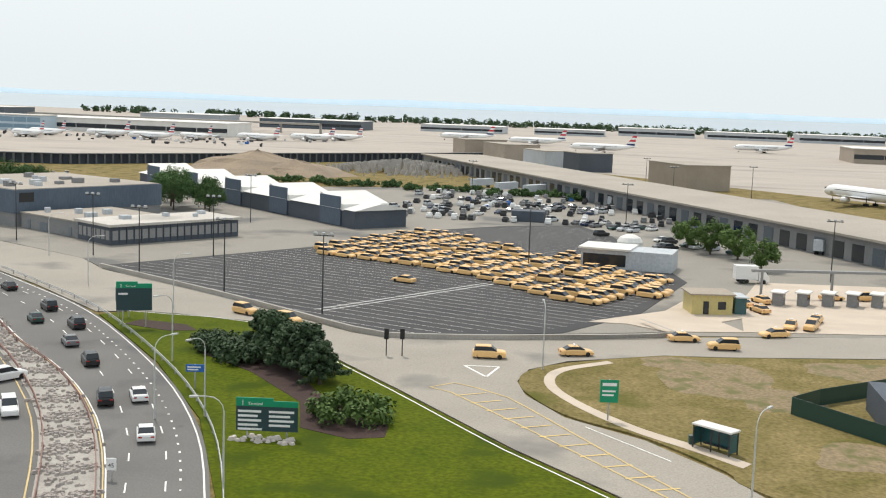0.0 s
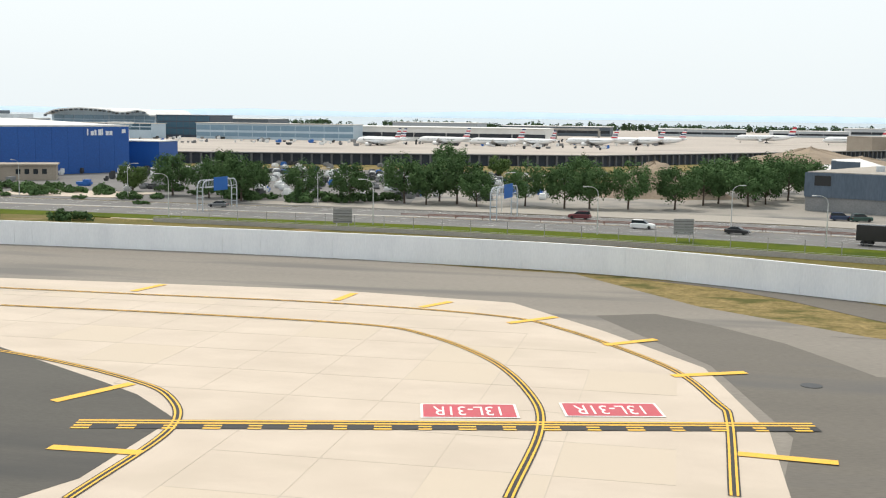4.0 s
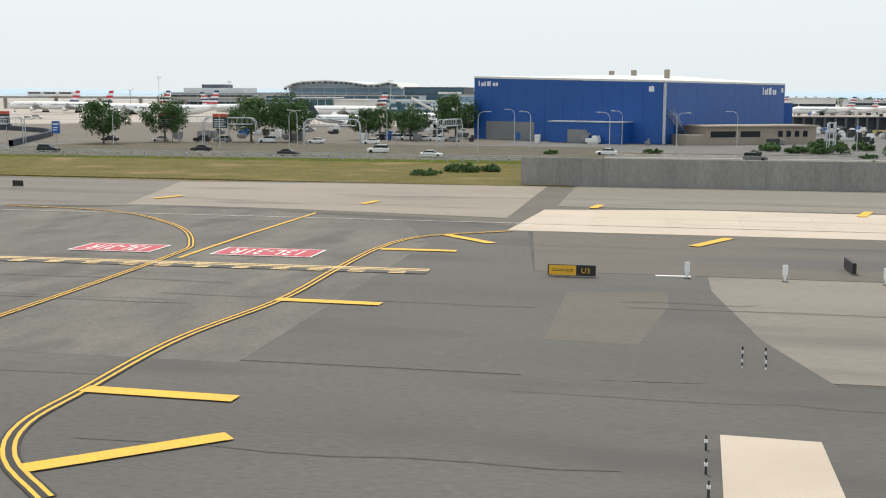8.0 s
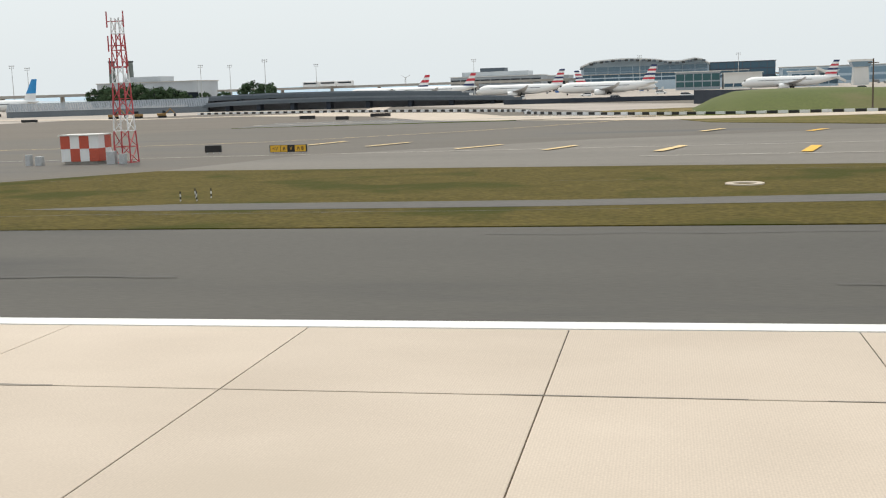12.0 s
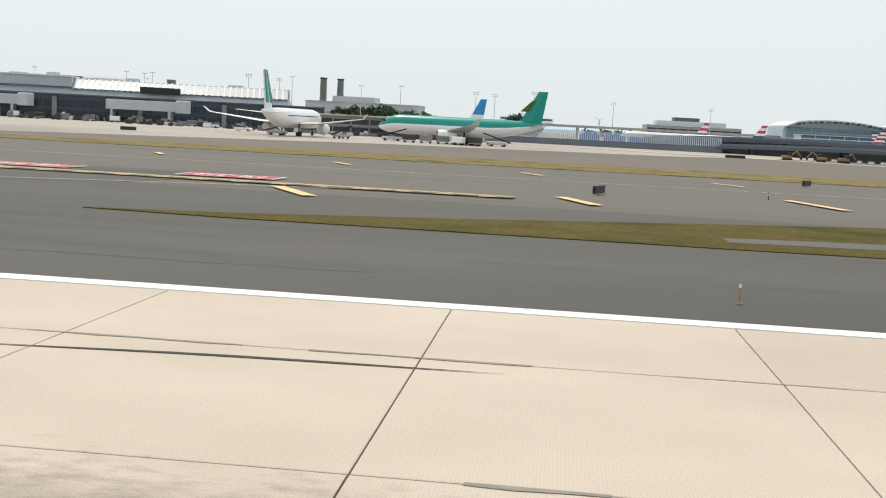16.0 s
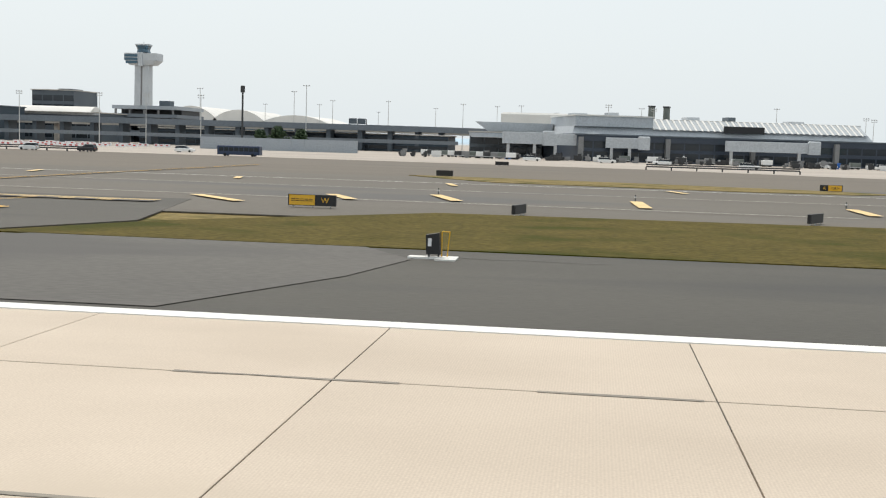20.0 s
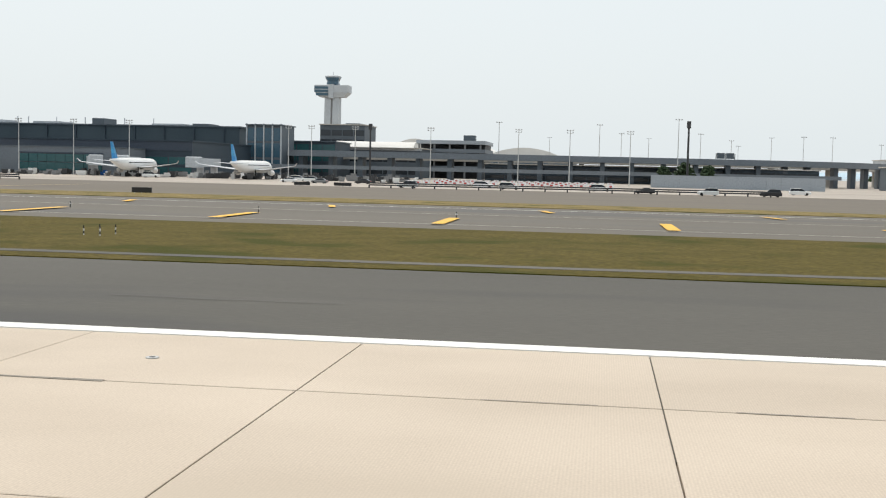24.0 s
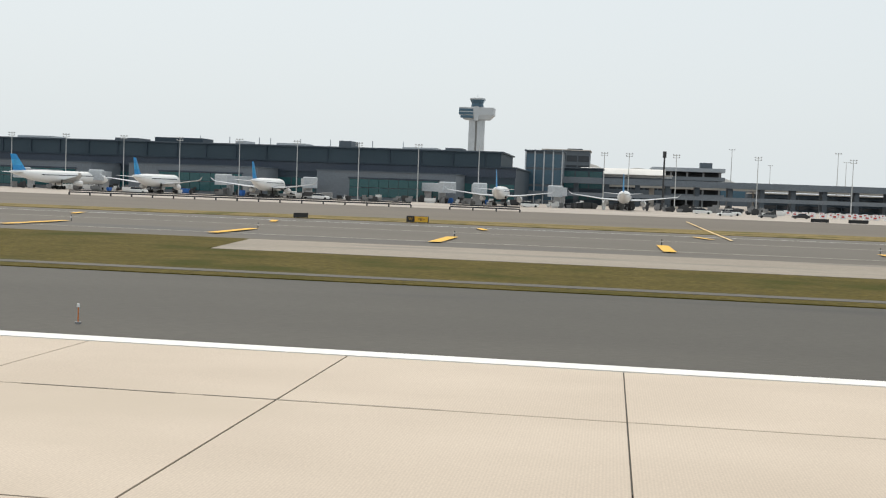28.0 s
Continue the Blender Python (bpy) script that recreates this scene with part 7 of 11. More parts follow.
double_line([(-996, 50.5), (-1001.5, 47.9), (-1005.8, 45.5), (-1008.3, 43.4), (-1009.6, 40.7), (-1010, 38.3), (-1009.6, 35.9), (-1008.2, 33.6), (-1004, 31.2)], wide=0.4)
shoulder_bars((((-1008, 45.6), (-1004.3, 39.6)), ((-988.3, 58.6), (-984.6, 50.2))), 0.9)
shoulder_bars((((-1101.4, 41.2), (-1099.9, 35.1)), ((-1088.4, 46.2), (-1084.4, 41.6)), ((-1076.5, 52.6), (-1072.4, 48.5)), ((-1065.1, 61.9), (-1059.9, 58.7)), ((-1059.3, 68.2), (-1053.9, 65.2))))
single_line([(-1012, 43.5), (-1010.8, 44.3), (-993.3, 56.1), (-968.3, 69.9), (-945, 80)], 0.22, LINE_WHITE)
# fifth exit
hold_line((-1223, 78.1), (-1170.9, 78.4))
hold_box(-1206.5, -1198.6, 81.6, 85.6)
hold_box(-1195.9, -1188.8, 81.6, 85.6)
double_line([(-1199.6, 30.8), (-1197.8, 81), (-1197, 189.2)], wide=0.6)
single_line([(-1208.8, 43.4), (-1198.4, 68.9)])
double_line([(-1176.7, 33.1), (-1180.5, 35.2), (-1184.6, 44.6), (-1184.9, 52.8), (-1182.6, 68), (-1179.5, 75.9)], wide=0.6, border=False)
double_line([(-1281.8, 30.9), (-1263.4, 32), (-1250.3, 34.3), (-1236, 41.4), (-1217.6, 56.3), (-1215.2, 65.9)], wide=0.5, border=False)
shoulder_bars((((-1180.2, 34.9), (-1175.2, 39.2)), ((-1184.6, 55.5), (-1177.6, 54.8)), ((-1182.3, 68.2), (-1175.8, 66.4)), ((-1221.5, 66.1), (-1216.6, 64.9)), ((-1237.2, 49), (-1232.9, 44.2)),
               ((-1225.9, 58.1), (-1220.6, 54.3)), ((-1263.3, 31.9), (-1264.6, 38.7)), ((-1249.5, 42.1), (-1246.2, 36))))
LEADOFF = [(-1229.4, 15.8), (-1220.9, 22.4), (-1211.6, 28), (-1205.4, 35.7)]
single_line(LEADOFF, 0.3)
for side in (0.23, -0.23):
    s = Shape()
    band(s, smooth_line(LEADOFF, 5), side, 0.16, Z0 + 0.011)
    part("line_border", s, GRIME_GREY, RW)
single_line([(-1402, 215), (-1402.6, 170), (-1403, 125.5)], 0.35, CREAM_PAINT)

# white blocks on the runway, with dark borders
for x0, x1, y1 in ((-770, -736, 20.6), (-1030, -1006, 15.8)):
    s = Shape()
    s.box(x0 - 0.5, x1 + 0.5, 8.6, y1 + 0.45, 0.03, 0.036)
    part("block_border", s, BLACK_PAINT, RW)
    s = Shape()
    s.box(x0, x1, 9, y1, 0.03, 0.046)
    part("touchdown_block", s, WORN_WHITE, RW)

s = Shape()
s.box(-894, -866, 14.2, 16.6, 0.03, 0.036)
part("block_border", s, BLACK_PAINT, RW)
s = Shape()
s.box(-893.6, -866.4, 14.5, 16.3, 0.03, 0.046)
part("touchdown_block", s, WORN_WHITE, RW)
# light fittings and a steel hatch set into the slabs
for x, y in ((-1230.1, 16.3), (-1223.5, 21.4), (-1058, 26.5), (-915, 26), (-1310, 26)):
    s = Shape()
    s.tube((x, y, 0.0), (x, y, 0.056), 0.16, 0.16, 14)
    f = part("inset_light", s, STEEL, RW, "round inset runway light")
    s = Shape()
    s.tube((x, y, 0.05), (x, y, 0.06), 0.08, 0.08, 10)
    part("lens", s, DARK_METAL, f)
s = Shape()
s.box(-1224.35, -1222.65, 20.45, 22.05, 0.03, 0.035)
part("hatch_joint", s, JOINT, RW)
s = Shape()
s.box(-1224.31, -1222.69, 20.49, 22.01, 0.03, 0.04)
part("hatch_frame", s, CONCRETE_TINT, RW, "square concrete hatch round a light")
# tyre rubber: long thin streaks where wheels touch, a heavy smear at the turn
rnd = random.Random(40)


def streaks(x0, x1, y0, y1, count, w0, w1, l0, l1, name="rubber_streak", slope=0.0):
    s = Shape()
    for _ in range(count):
        x, y, ln, w = rnd.uniform(x0, x1), rnd.uniform(y0, y1), rnd.uniform(l0, l1), rnd.uniform(w0, w1)
        sl = slope + rnd.uniform(-0.006, 0.006)
        n = 6
        line = [Vector((x - ln / 2 + ln * k / n, y + sl * (ln * k / n) + 0.08 * math.sin(k + x))) for k in range(n + 1)]
        up, dn = [], []
        for k, q in enumerate(line):
            h = w * 0.5 * math.sin(math.pi * (0.04 + 0.92 * k / n)) * rnd.uniform(0.7, 1.2)
            up.append(q + Vector((0, h)))
            dn.append(q - Vector((0, h)))
        strip(s, up, dn, 0.05 + rnd.uniform(0, 0.004))
    return tagged(part(name, s, RUBBER_SOFT, RW), kind="stuff")


streaks(-900, -830, 8, 14, 26, 0.04, 0.12, 12, 40)
streaks(-1420, -640, 8, 14, 40, 0.03, 0.07, 5, 30)


def smear(x0, x1, y0, y1, material):
    """A film of rubber over the slabs."""
    cx, cy, hx, hy = (x0 + x1) / 2, (y0 + y1) / 2, (x1 - x0) * 0.64, (y1 - y0) * 0.64
    x0, x1, y0, y1 = cx - hx, cx + hx, max(cy - hy, 7.9), min(cy + hy, 29.55)
    s = Shape()
    s.add([(x0, y0, 0.0445), (x1, y0, 0.0445), (x1, y1, 0.0445), (x0, y1, 0.0445)], [(0, 1, 2, 3)])
    return part("rubber_film", s, material, RW, "grey rubber film worn into concrete")


smear(-1100.5, -1091.5, 14.8, 23.9, SMEAR_DARK)
for x0, x1, y0, y1 in ((-1097, -1089.5, 26, 29.6), (-1089.5, -1081.5, 24.4, 29.6), (-1110, -1098, 16, 24.5), (-1060, -1044, 24, 29.6), (-1041, -1033, 24, 29.6), (-648, -638.5, 22.8, 29.6), (-640.5, -630.5, 22.5, 29.6),
                       (-1250, -1216, 9, 23), (-1232, -1208, 18, 29.4), (-890, -866, 7.9, 15), (-1018, -1004, 9, 20), (-960, -930, 8, 15), (-1216, -1196, 10, 20), (-1090, -1074, 8, 17), (-1077, -1060, 8, 14), (-1126, -1104, 8, 16)):
    smear(x0, x1, y0, y1, SMEAR_SOFT)
# single hard skid marks
for pts, w in (([(-945.5, 21.3), (-943.5, 21.5), (-939.6, 21.9), (-933.9, 22.1)], 0.17), ([(-1062, 20.2), (-1051.9, 21.0), (-1047.6, 21.4), (-1042.7, 21.9)], 0.16), ([(-1060, 19.1), (-1051.3, 19.9), (-1047.7, 20.1), (-1044.3, 20.5)], 0.16)):
    line = smooth_line(pts, 0.8)
    n = len(line)
    up = [q + Vector((0, w / 2 * math.sin(math.pi * k / (n - 1)))) for k, q in enumerate(line)]
    dn = [q - Vector((0, w / 2 * math.sin(math.pi * k / (n - 1)))) for k, q in enumerate(line)]
    s = Shape()
    strip(s, up, dn, 0.047)
    part("skid_mark", s, RUBBER, RW, "black tapered tyre skid mark")
for pts in ([(-1043.4, 15.0), (-1044.0, 19.8), (-1042.8, 26.4)], [(-1045.0, 15.2), (-1045.4, 19.4), (-1044.6, 23)], [(-1193, 22.9), (-1190.2, 17.9), (-1188.1, 15.6)], [(-1191.5, 22.9), (-1188.7, 18.6), (-1187.0, 15.8)]):
    s = Shape()
    line = smooth_line(pts, 0.7)
    band(s, line, 0, 0.55, 0.0446)
    part("tyre_arc", s, ARC_FILM, RW, "faint curved tyre track")

# grime along the lengthwise joints
s = Shape()
for y, on in ((23.09, 0.6), (15.05, 0.45)):
    x = -640.0
    while x > -1430:
        ln = rnd.uniform(1.5, 6)
        if rnd.random() < on:
            w = rnd.uniform(0.05, 0.2)
            n = max(3, int(ln / 0.7))
            up = [Vector((x - ln * k / n, y + w * rnd.uniform(0.1, 0.35))) for k in range(n + 1)]
            dn = [Vector((x - ln * k / n, y - w * rnd.uniform(0.3, 0.8))) for k in range(n + 1)]
            strip(s, dn, up, 0.042)
        x -= ln + rnd.uniform(0.3, 3)
tagged(part("joint_grime", s, RUBBER_GREY, RW), kind="stuff")

sheet("exit_pavement", [(-478, 50.4), (-478, 96), (-484, 112), (-500, 119), (-517, 121), (-529, 114), (-526.5, 100), (-528.5, 84), (-527, 70), (-527, 50.6)], 0.027, EXIT_DUSTY, "dusty pale-streaked asphalt of the second exit", "taxiway", 0.01)
sheet("exit_pavement", [(-580, 47), (-534, 47), (-534, 57), (-580, 57)], -0.004, EXIT_GREY, "grey asphalt under the edge of the pale patch", "taxiway", 0.02)
sheet("pale_pavement", [(-520, 123), (-500, 121.5), (-474, 117.5), (-474, 160), (-500, 158.5), (-528, 156), (-524, 140)], 0.008, PAVE_PALE, "pale bleached asphalt beyond the second exit", "taxiway", 0.008)
sheet("exit_pavement", [(-865.4, 31), (-865.4, 58), (-864.6, 66), (-863.8, 88), (-840, 90), (-800, 89), (-770, 85), (-769, 53), (-769, 31)], 0.029, EXIT_DUSTY, "dusty pale-streaked asphalt of the third exit", "taxiway", 0.01)
sheet("bleached_taxiway", [(-572.5, 74.4), (-583, 79), (-596, 79), (-653, 83.6), (-694, 88.4), (-742, 93.4), (-735, 112), (-706, 132), (-664, 146), (-597, 146), (-587, 158), (-532, 156), (-500, 156), (-500, 124), (-533, 119), (-531, 106), (-536, 96), (-541, 80)], 0.004, TAXI_MID, "sun-bleached asphalt taxiway with faint streaks", "taxiway", 0.004)
# sealed cracks and tar lines on the asphalt
s = Shape()
for _ in range(150):
    x, y = rnd.uniform(-760, -200), rnd.uniform(34, 128)
    if -322 < x < -215 and y > 60:
        continue
    ln, w = rnd.uniform(6, 30), rnd.uniform(0.04, 0.12)
    line = [Vector((x + ln * k / 8, y + rnd.uniform(-0.25, 0.25))) for k in range(9)]
    band(s, line, 0, w, 0.056)
for _ in range(120):
    x, y = rnd.uniform(-1700, -780), rnd.uniform(34, 128)
    ln, w = rnd.uniform(4, 22), rnd.uniform(0.04, 0.1)
    line = [Vector((x + ln * k / 8, y + rnd.uniform(-0.2, 0.2))) for k in range(9)]
    band(s, line, 0, w, 0.044)
tagged(part("tar_seam", s, TAR, TW), kind="stuff")


def blot(name, cx, cy, rx, ry, z, material, label, category, seed, n=26):
    """A flat puddle-like patch with an uneven outline."""
    pts = []
    for i in range(n):
        a = 2 * math.pi * i / n
        q = 1 + 0.35 * noise.noise((math.cos(a) * 1.4 + seed, math.sin(a) * 1.4, seed * 0.7))
        pts.append((cx + rx * q * math.cos(a), cy + ry * q * math.sin(a)))
    return sheet(name, pts, z, material, label, category, 0.01)


for cx, cy, rx, ry, sd in ((13, 150, 7, 10, 2), (20, 140, 5, 6, 5), (8, 157, 5, 4, 7), (34, 160, 9, 6, 9), (26, 118, 6, 5, 12), (48, 150, 9, 8, 13)):
    blot("soil_patch", cx, cy, rx, ry, 0.104 + 0.002 * sd / 10, EARTH_DRY, "bare trampled soil showing through dry grass", "soil", sd)
blot("puddle", -537.6, 59.6, 3.0, 4.6, 0.07, PUDDLE, "shallow puddle of rainwater on worn asphalt", "puddle", 3)
blot("puddle", -574, 52.2, 1.1, 0.9, 0.07, PUDDLE, "small puddle at the grass edge", "puddle", 5)
blot("puddle", -1226.5, 66.4, 1.6, 1.1, 0.06, PUDDLE, "small puddle of rainwater beside the taxi line", "puddle", 6)
blot("puddle", -1210.6, 73.7, 2.6, 1.5, 0.06, PUDDLE, "shallow puddle of rainwater beside the hold line", "puddle", 9)
blot("old_patch", -566, 53.4, 3.2, 0.7, 0.07, CONCRETE, "pale dried mud on asphalt", "mud", 8)
for cx, cy, rx, ry, sd in ((-1011, 77, 6, 1.6, 1), (-990, 84, 8, 1.5, 2)):
    blot("repair_patch", cx, cy, rx, ry, 0.045, ASPHALT_LIGHT, "pale repaired patch in dark asphalt", "repair patch", sd)
sheet("pale_pavement", [(-538, 52), (-544, 51.9), (-577, 50.8), (-576, 73.5), (-564, 74.5), (-551, 80), (-543, 77.5), (-540, 74.5), (-537.4, 69.5), (-537.8, 62)], 0.045, PAVE_PALE, "bleached old asphalt between exit and grass", "taxiway", 0.05)
sheet("dark_patch", [(-538, 66), (-534, 67.6), (-530.5, 68.7), (-527.4, 64.5), (-527.6, 59.7), (-533, 57.4), (-536, 58.5)], 0.055, ASPHALT, "dark mended asphalt round a puddle", "repair patch", 0.01)
sheet("exit_pavement", [(-362.4, 31), (-362.4, 50.2), (-459.9, 50.7), (-459.9, 31)], 0.014, PAVE_BROWN, "bleached brownish asphalt beside the runway", "taxiway", 0.02)
sheet("exit_pavement", [(-345.7, 30.5), (-222, 46.2), (-206, 58), (-201.3, 65.2), (-201.4, 71.4), (-199.5, 74.9), (-196.8, 78.2), (-196.1, 85.6), (-195, 91.4), (-193.5, 101.5), (-191.6, 109.6), (-190.4, 113.2), (-199.8, 116.7), (-206.1, 120.3), (-217.1, 129.8), (-222.6, 134.4), (-239.2, 157.6), (-250.2, 159.1), (-271.6, 164), (-335.1, 166.9), (-470, 161.5), (-470, 131.5), (-362, 130), (-361.8, 31)], 0.006, PAVE_BROWN, "pale weathered asphalt round the first exit", "taxiway", 0.02)
sheet("exit_pavement", [(-222, 46.4), (-206.2, 58), (-201.5, 65.2), (-201.6, 71.4), (-199.7, 75), (-197, 78.2), (-196.3, 85.6), (-195.2, 91.4), (-193.8, 100.6), (-205, 101), (-208, 101.4), (-211, 107.5), (-214.6, 114.4), (-221.4, 122.6), (-227.5, 128), (-234, 125), (-222, 102), (-217, 80)], 0.012, ASPHALT_LIGHT, "darker grey asphalt beside the first exit", "taxiway", 0.01)
sheet("concrete_pad", [(-455.6, 43.1), (-451.9, 42.9), (-451.95, 33.5), (-455.9, 33.5)], 0.06, CONCRETE, "cream concrete pad set in asphalt", "pad", 0.03)
sheet("concrete_pad", [(-205.8, 98.4), (-203.1, 98.7), (-202.2, 97.1), (-205.1, 96.3)], 0.05, CONCRETE, "small white concrete pad set in asphalt", "pad", 0.03)
sheet("concrete_pad", [(-173.3, 99), (-172.5, 98.9), (-171.0, 102.8), (-171.7, 103)], -0.05, CONCRETE, "short white mark across the service path", "mark", 0.02)
sheet("concrete_pad", [(-458.3, 81.5), (-455.8, 81.6), (-455.8, 82.0), (-458.3, 81.9)], 0.06, WHITE_PAINT, "short white bar on asphalt", "mark", 0.02)
sheet("exit_pavement", [(-457, 31), (-457, 50.6), (-498, 50.9), (-502, 40), (-500, 31)], 0.022, EXIT_GREY, "mid-grey weathered asphalt beside the runway", "taxiway", 0.02)
sheet("exit_pavement", [(-494, 31), (-494, 50.8), (-534.5, 51.5), (-534.9, 31)], 0.018, EXIT_DUSTY, "mid-grey weathered asphalt beside the runway", "taxiway", 0.02)
sheet("exit_pavement", [(-768, 52), (-775, 38), (-781, 30.9), (-878, 30.9), (-883, 36), (-876, 44), (-872, 50), (-873, 57), (-866, 66), (-866, 78), (-864.8, 90.4), (-768, 86.4)], 0.02, EXIT_GREY, "mid-grey exit taxiway asphalt beside the runway", "taxiway", 0.02)
sheet("exit_pavement", [(-460.2, 31), (-460.2, 50.4), (-452, 51.4), (-433, 51.8), (-412, 52.1), (-395, 53.0), (-391.5, 52), (-385, 49), (-374, 40), (-370, 31)], 0.033, EXIT_GREY, "dark asphalt strip along the runway edge", "taxiway", 0.02)
sheet("dark_patch", [(-393.4, 82), (-390.2, 82), (-391.6, 56), (-392.6, 52.8), (-394.6, 53.4)], 0.035, ASPHALT_LIGHT, "long dark repair strip in brown asphalt", "repair patch", 0.01)
sheet("pale_pavement", [(-1444.5, 86.8), (-1361.8, 88), (-1361.4, 71.2), (-1442.6, 72.6)], 0.06, PAVE_PALE, "cracked pale concrete pad beside the taxiway", "taxiway", 0.06)
sheet("exit_pavement", [(-470.5, 106.8), (-482, 115), (-533, 118), (-536.4, 79), (-531, 70), (-536.4, 52.4), (-500, 51.2), (-463, 51)], 0.02, EXIT_GREY, "dark grey exit taxiway asphalt with faint seams", "taxiway", 0.03)
sheet("pale_pavement", [(-361.5, 53.4), (-364, 82), (-455, 82), (-455, 76), (-453, 61), (-450.4, 52.2)], 0.02, PAVE_BROWN, "wide weathered brownish asphalt with faint seams", "taxiway", 0.03)
sheet("exit_pavement", [(-364, 82.2), (-375, 97), (-436, 102.5), (-470, 106.6), (-467.1, 82.2)], 0.02, ASPHALT_LIGHT, "grey asphalt between the posts and the concrete taxiway", "taxiway", 0.03)
sheet("exit_pavement", [(-454.6, 82), (-467.6, 82), (-464.2, 50.4), (-450, 51.4), (-452.6, 61), (-454.6, 76)], 0.024, EXIT_GREY, "dark smeared asphalt at the exit mouth", "taxiway", 0.03)
sheet("repair_patch", [(-464, 73.4), (-457.5, 75.3), (-457.4, 70), (-459, 58.4), (-464, 58.8)], 0.03, ASPHALT_LIGHT, "paler worn patch in dark asphalt", "repair patch", 0.01)
sheet("repair_patch", [(-1152, 31.2), (-1148.5, 40), (-1147.2, 46.5), (-1150, 51), (-1166, 51.3), (-1170, 44), (-1168, 36), (-1162, 31.2)], 0.03, EXIT_GREY, "paler grey wedge of asphalt beside the runway", "repair patch", 0.01)
for pts in ([(-575.6, 60.9), (-595, 60.2), (-626, 58.8), (-648, 60), (-666, 61.4), (-678, 61.2), (-703, 60), (-727, 60), (-736, 61.6), (-727, 63.6), (-703, 63.2), (-678, 65), (-666, 65.2), (-648, 63.2), (-626, 61.9), (-595, 62.3), (-575.6, 63)],
            [(-873, 60.2), (-880, 59.6), (-892, 57.6), (-909, 56), (-925, 54.3), (-925, 56.6), (-909, 60), (-892, 61.5), (-880, 64.4), (-873, 63.8)],
            [(-1104, 53.4), (-1094, 53.8), (-1086, 57.2), (-1076, 65), (-1080, 66.2), (-1090, 59.6), (-1098, 57), (-1106, 55.4)],
            [(-1243, 56.2), (-1300, 53.9), (-1420, 54.2), (-2370, 54.4), (-2370, 55.7), (-1420, 55.5), (-1300, 55.1), (-1242, 57.3)]):
    sheet("cable_path", pts, 0.065, EXIT_GREY, "narrow grey paved strip through the grass", "path", 0.1)

# ---- airfield signs, lights and markers ----
Y, K, W0 = SIGN_YELLOW, SIGN_BLACK, SIGN_WHITE
field_sign(-381.2, 81.2, [("<U3", 2.1, Y, K), ("U", 1.1, K, Y)], label="yellow and black guidance sign reading U3 and U")
field_sign(-444.2, 86.6, [("<U3", 2.1, Y, K), ("U", 1.0, K, Y)], label="yellow and black guidance sign reading U3 and U", rz=92)
field_sign(-464.2, 80.0, [("=====", 2.0, Y, K), ("U3", 1.3, K, Y)], label="guidance sign with yellow hatching and U3")
field_sign(-548.3, 79.6, [("U3", 1.2, K, Y), ("<U>", 1.9, Y, K)], label="guidance sign reading U3 beside yellow U arrows")
field_sign(-866.1, 77.2, [("<B", 1.25, Y, K), ("V", 0.8, K, Y), ("B/", 1.15, Y, K)], label="guidance sign with yellow B arrows and black V")
field_sign(-1070.2, 79.4, [("WW", 1.35, K, Y), ("<B>", 1.95, Y, K)], label="guidance sign reading WW beside yellow B arrows")
field_sign(-1159.4, 78.3, [("=====", 1.9, Y, K), ("W", 1.4, K, Y)], label="guidance sign with yellow hatching and W")
field_sign(-1233, 76.6, [("W", 1.15, K, Y), ("<B>", 1.95, Y, K)], label="guidance sign reading W beside yellow B arrows")
field_sign(-1110.4, 147.2, [("A", 0.9, K, Y), ("<A>", 1.7, Y, K)], label="yellow guidance sign reading A seen across the taxiway")
field_sign(-1234.2, 144.9, [("A", 0.9, K, Y), ("<A>", 1.4, Y, K)], label="yellow guidance sign reading A seen across the taxiway")
field_sign(-738.2, 117.5, [("<V", 1.2, Y, K), ("B", 0.8, Y, K), ("V", 0.8, K, Y), ("A B", 1.3, Y, K)], label="long yellow guidance sign with arrows")
field_sign(-1441, 145.2, [("W", 1.0, K, Y), ("<B>", 1.8, Y, K)], label="yellow guidance sign seen across the taxiway")
BACKS = [(-748, 120.1, 1.8), (-781.3, 257.5, 3.6), (-764.4, 261.4, 4.6), (-886.5, 311.4, 5.0), (-768.4, 242.6, 2.8), (-1368.3, 162.4, 2.9), (-1370, 260, 3.6), (-1361, 263.6, 4.0), (*(-384.5, 145.1), 2.0), (-545.7, 141.8, 1.4),
         (-1030, 245, 3.4), (-1036.6, 159.4, 2.8), (-1160.5, 157.6, 2.2), (-1160, 251, 2.8)]
SIGN_B = field_sign(BACKS[0][0], BACKS[0][1], [("", 1.8, K, K)], label="black back of a low guidance sign", back=False)
for x, y, w in BACKS[1:]:
    again(SIGN_B, pose(x, y, 0) @ Matrix.Diagonal((w / 1.8, 1, 1, 1)))
EDGE_ON = [(*(-205, 85.1), 2), (-1144.9, 78.4, 75), (-1124.9, 80.2, 60), (-1351.3, 83, 70), (-930, 91, 70), (-1456.8, 145.5, 60), (-905, 133, 60), (-870, 128, 60)]
SIGN_E = field_sign(EDGE_ON[0][0], EDGE_ON[0][1], [("", 3.0, K, Y)], label="black-faced guidance sign on a pale base", rz=2)
for x, y, a in EDGE_ON[1:]:
    again(SIGN_E, pose(x, y, 0, 0, 0, a) @ Matrix.Scale(0.8, 4))


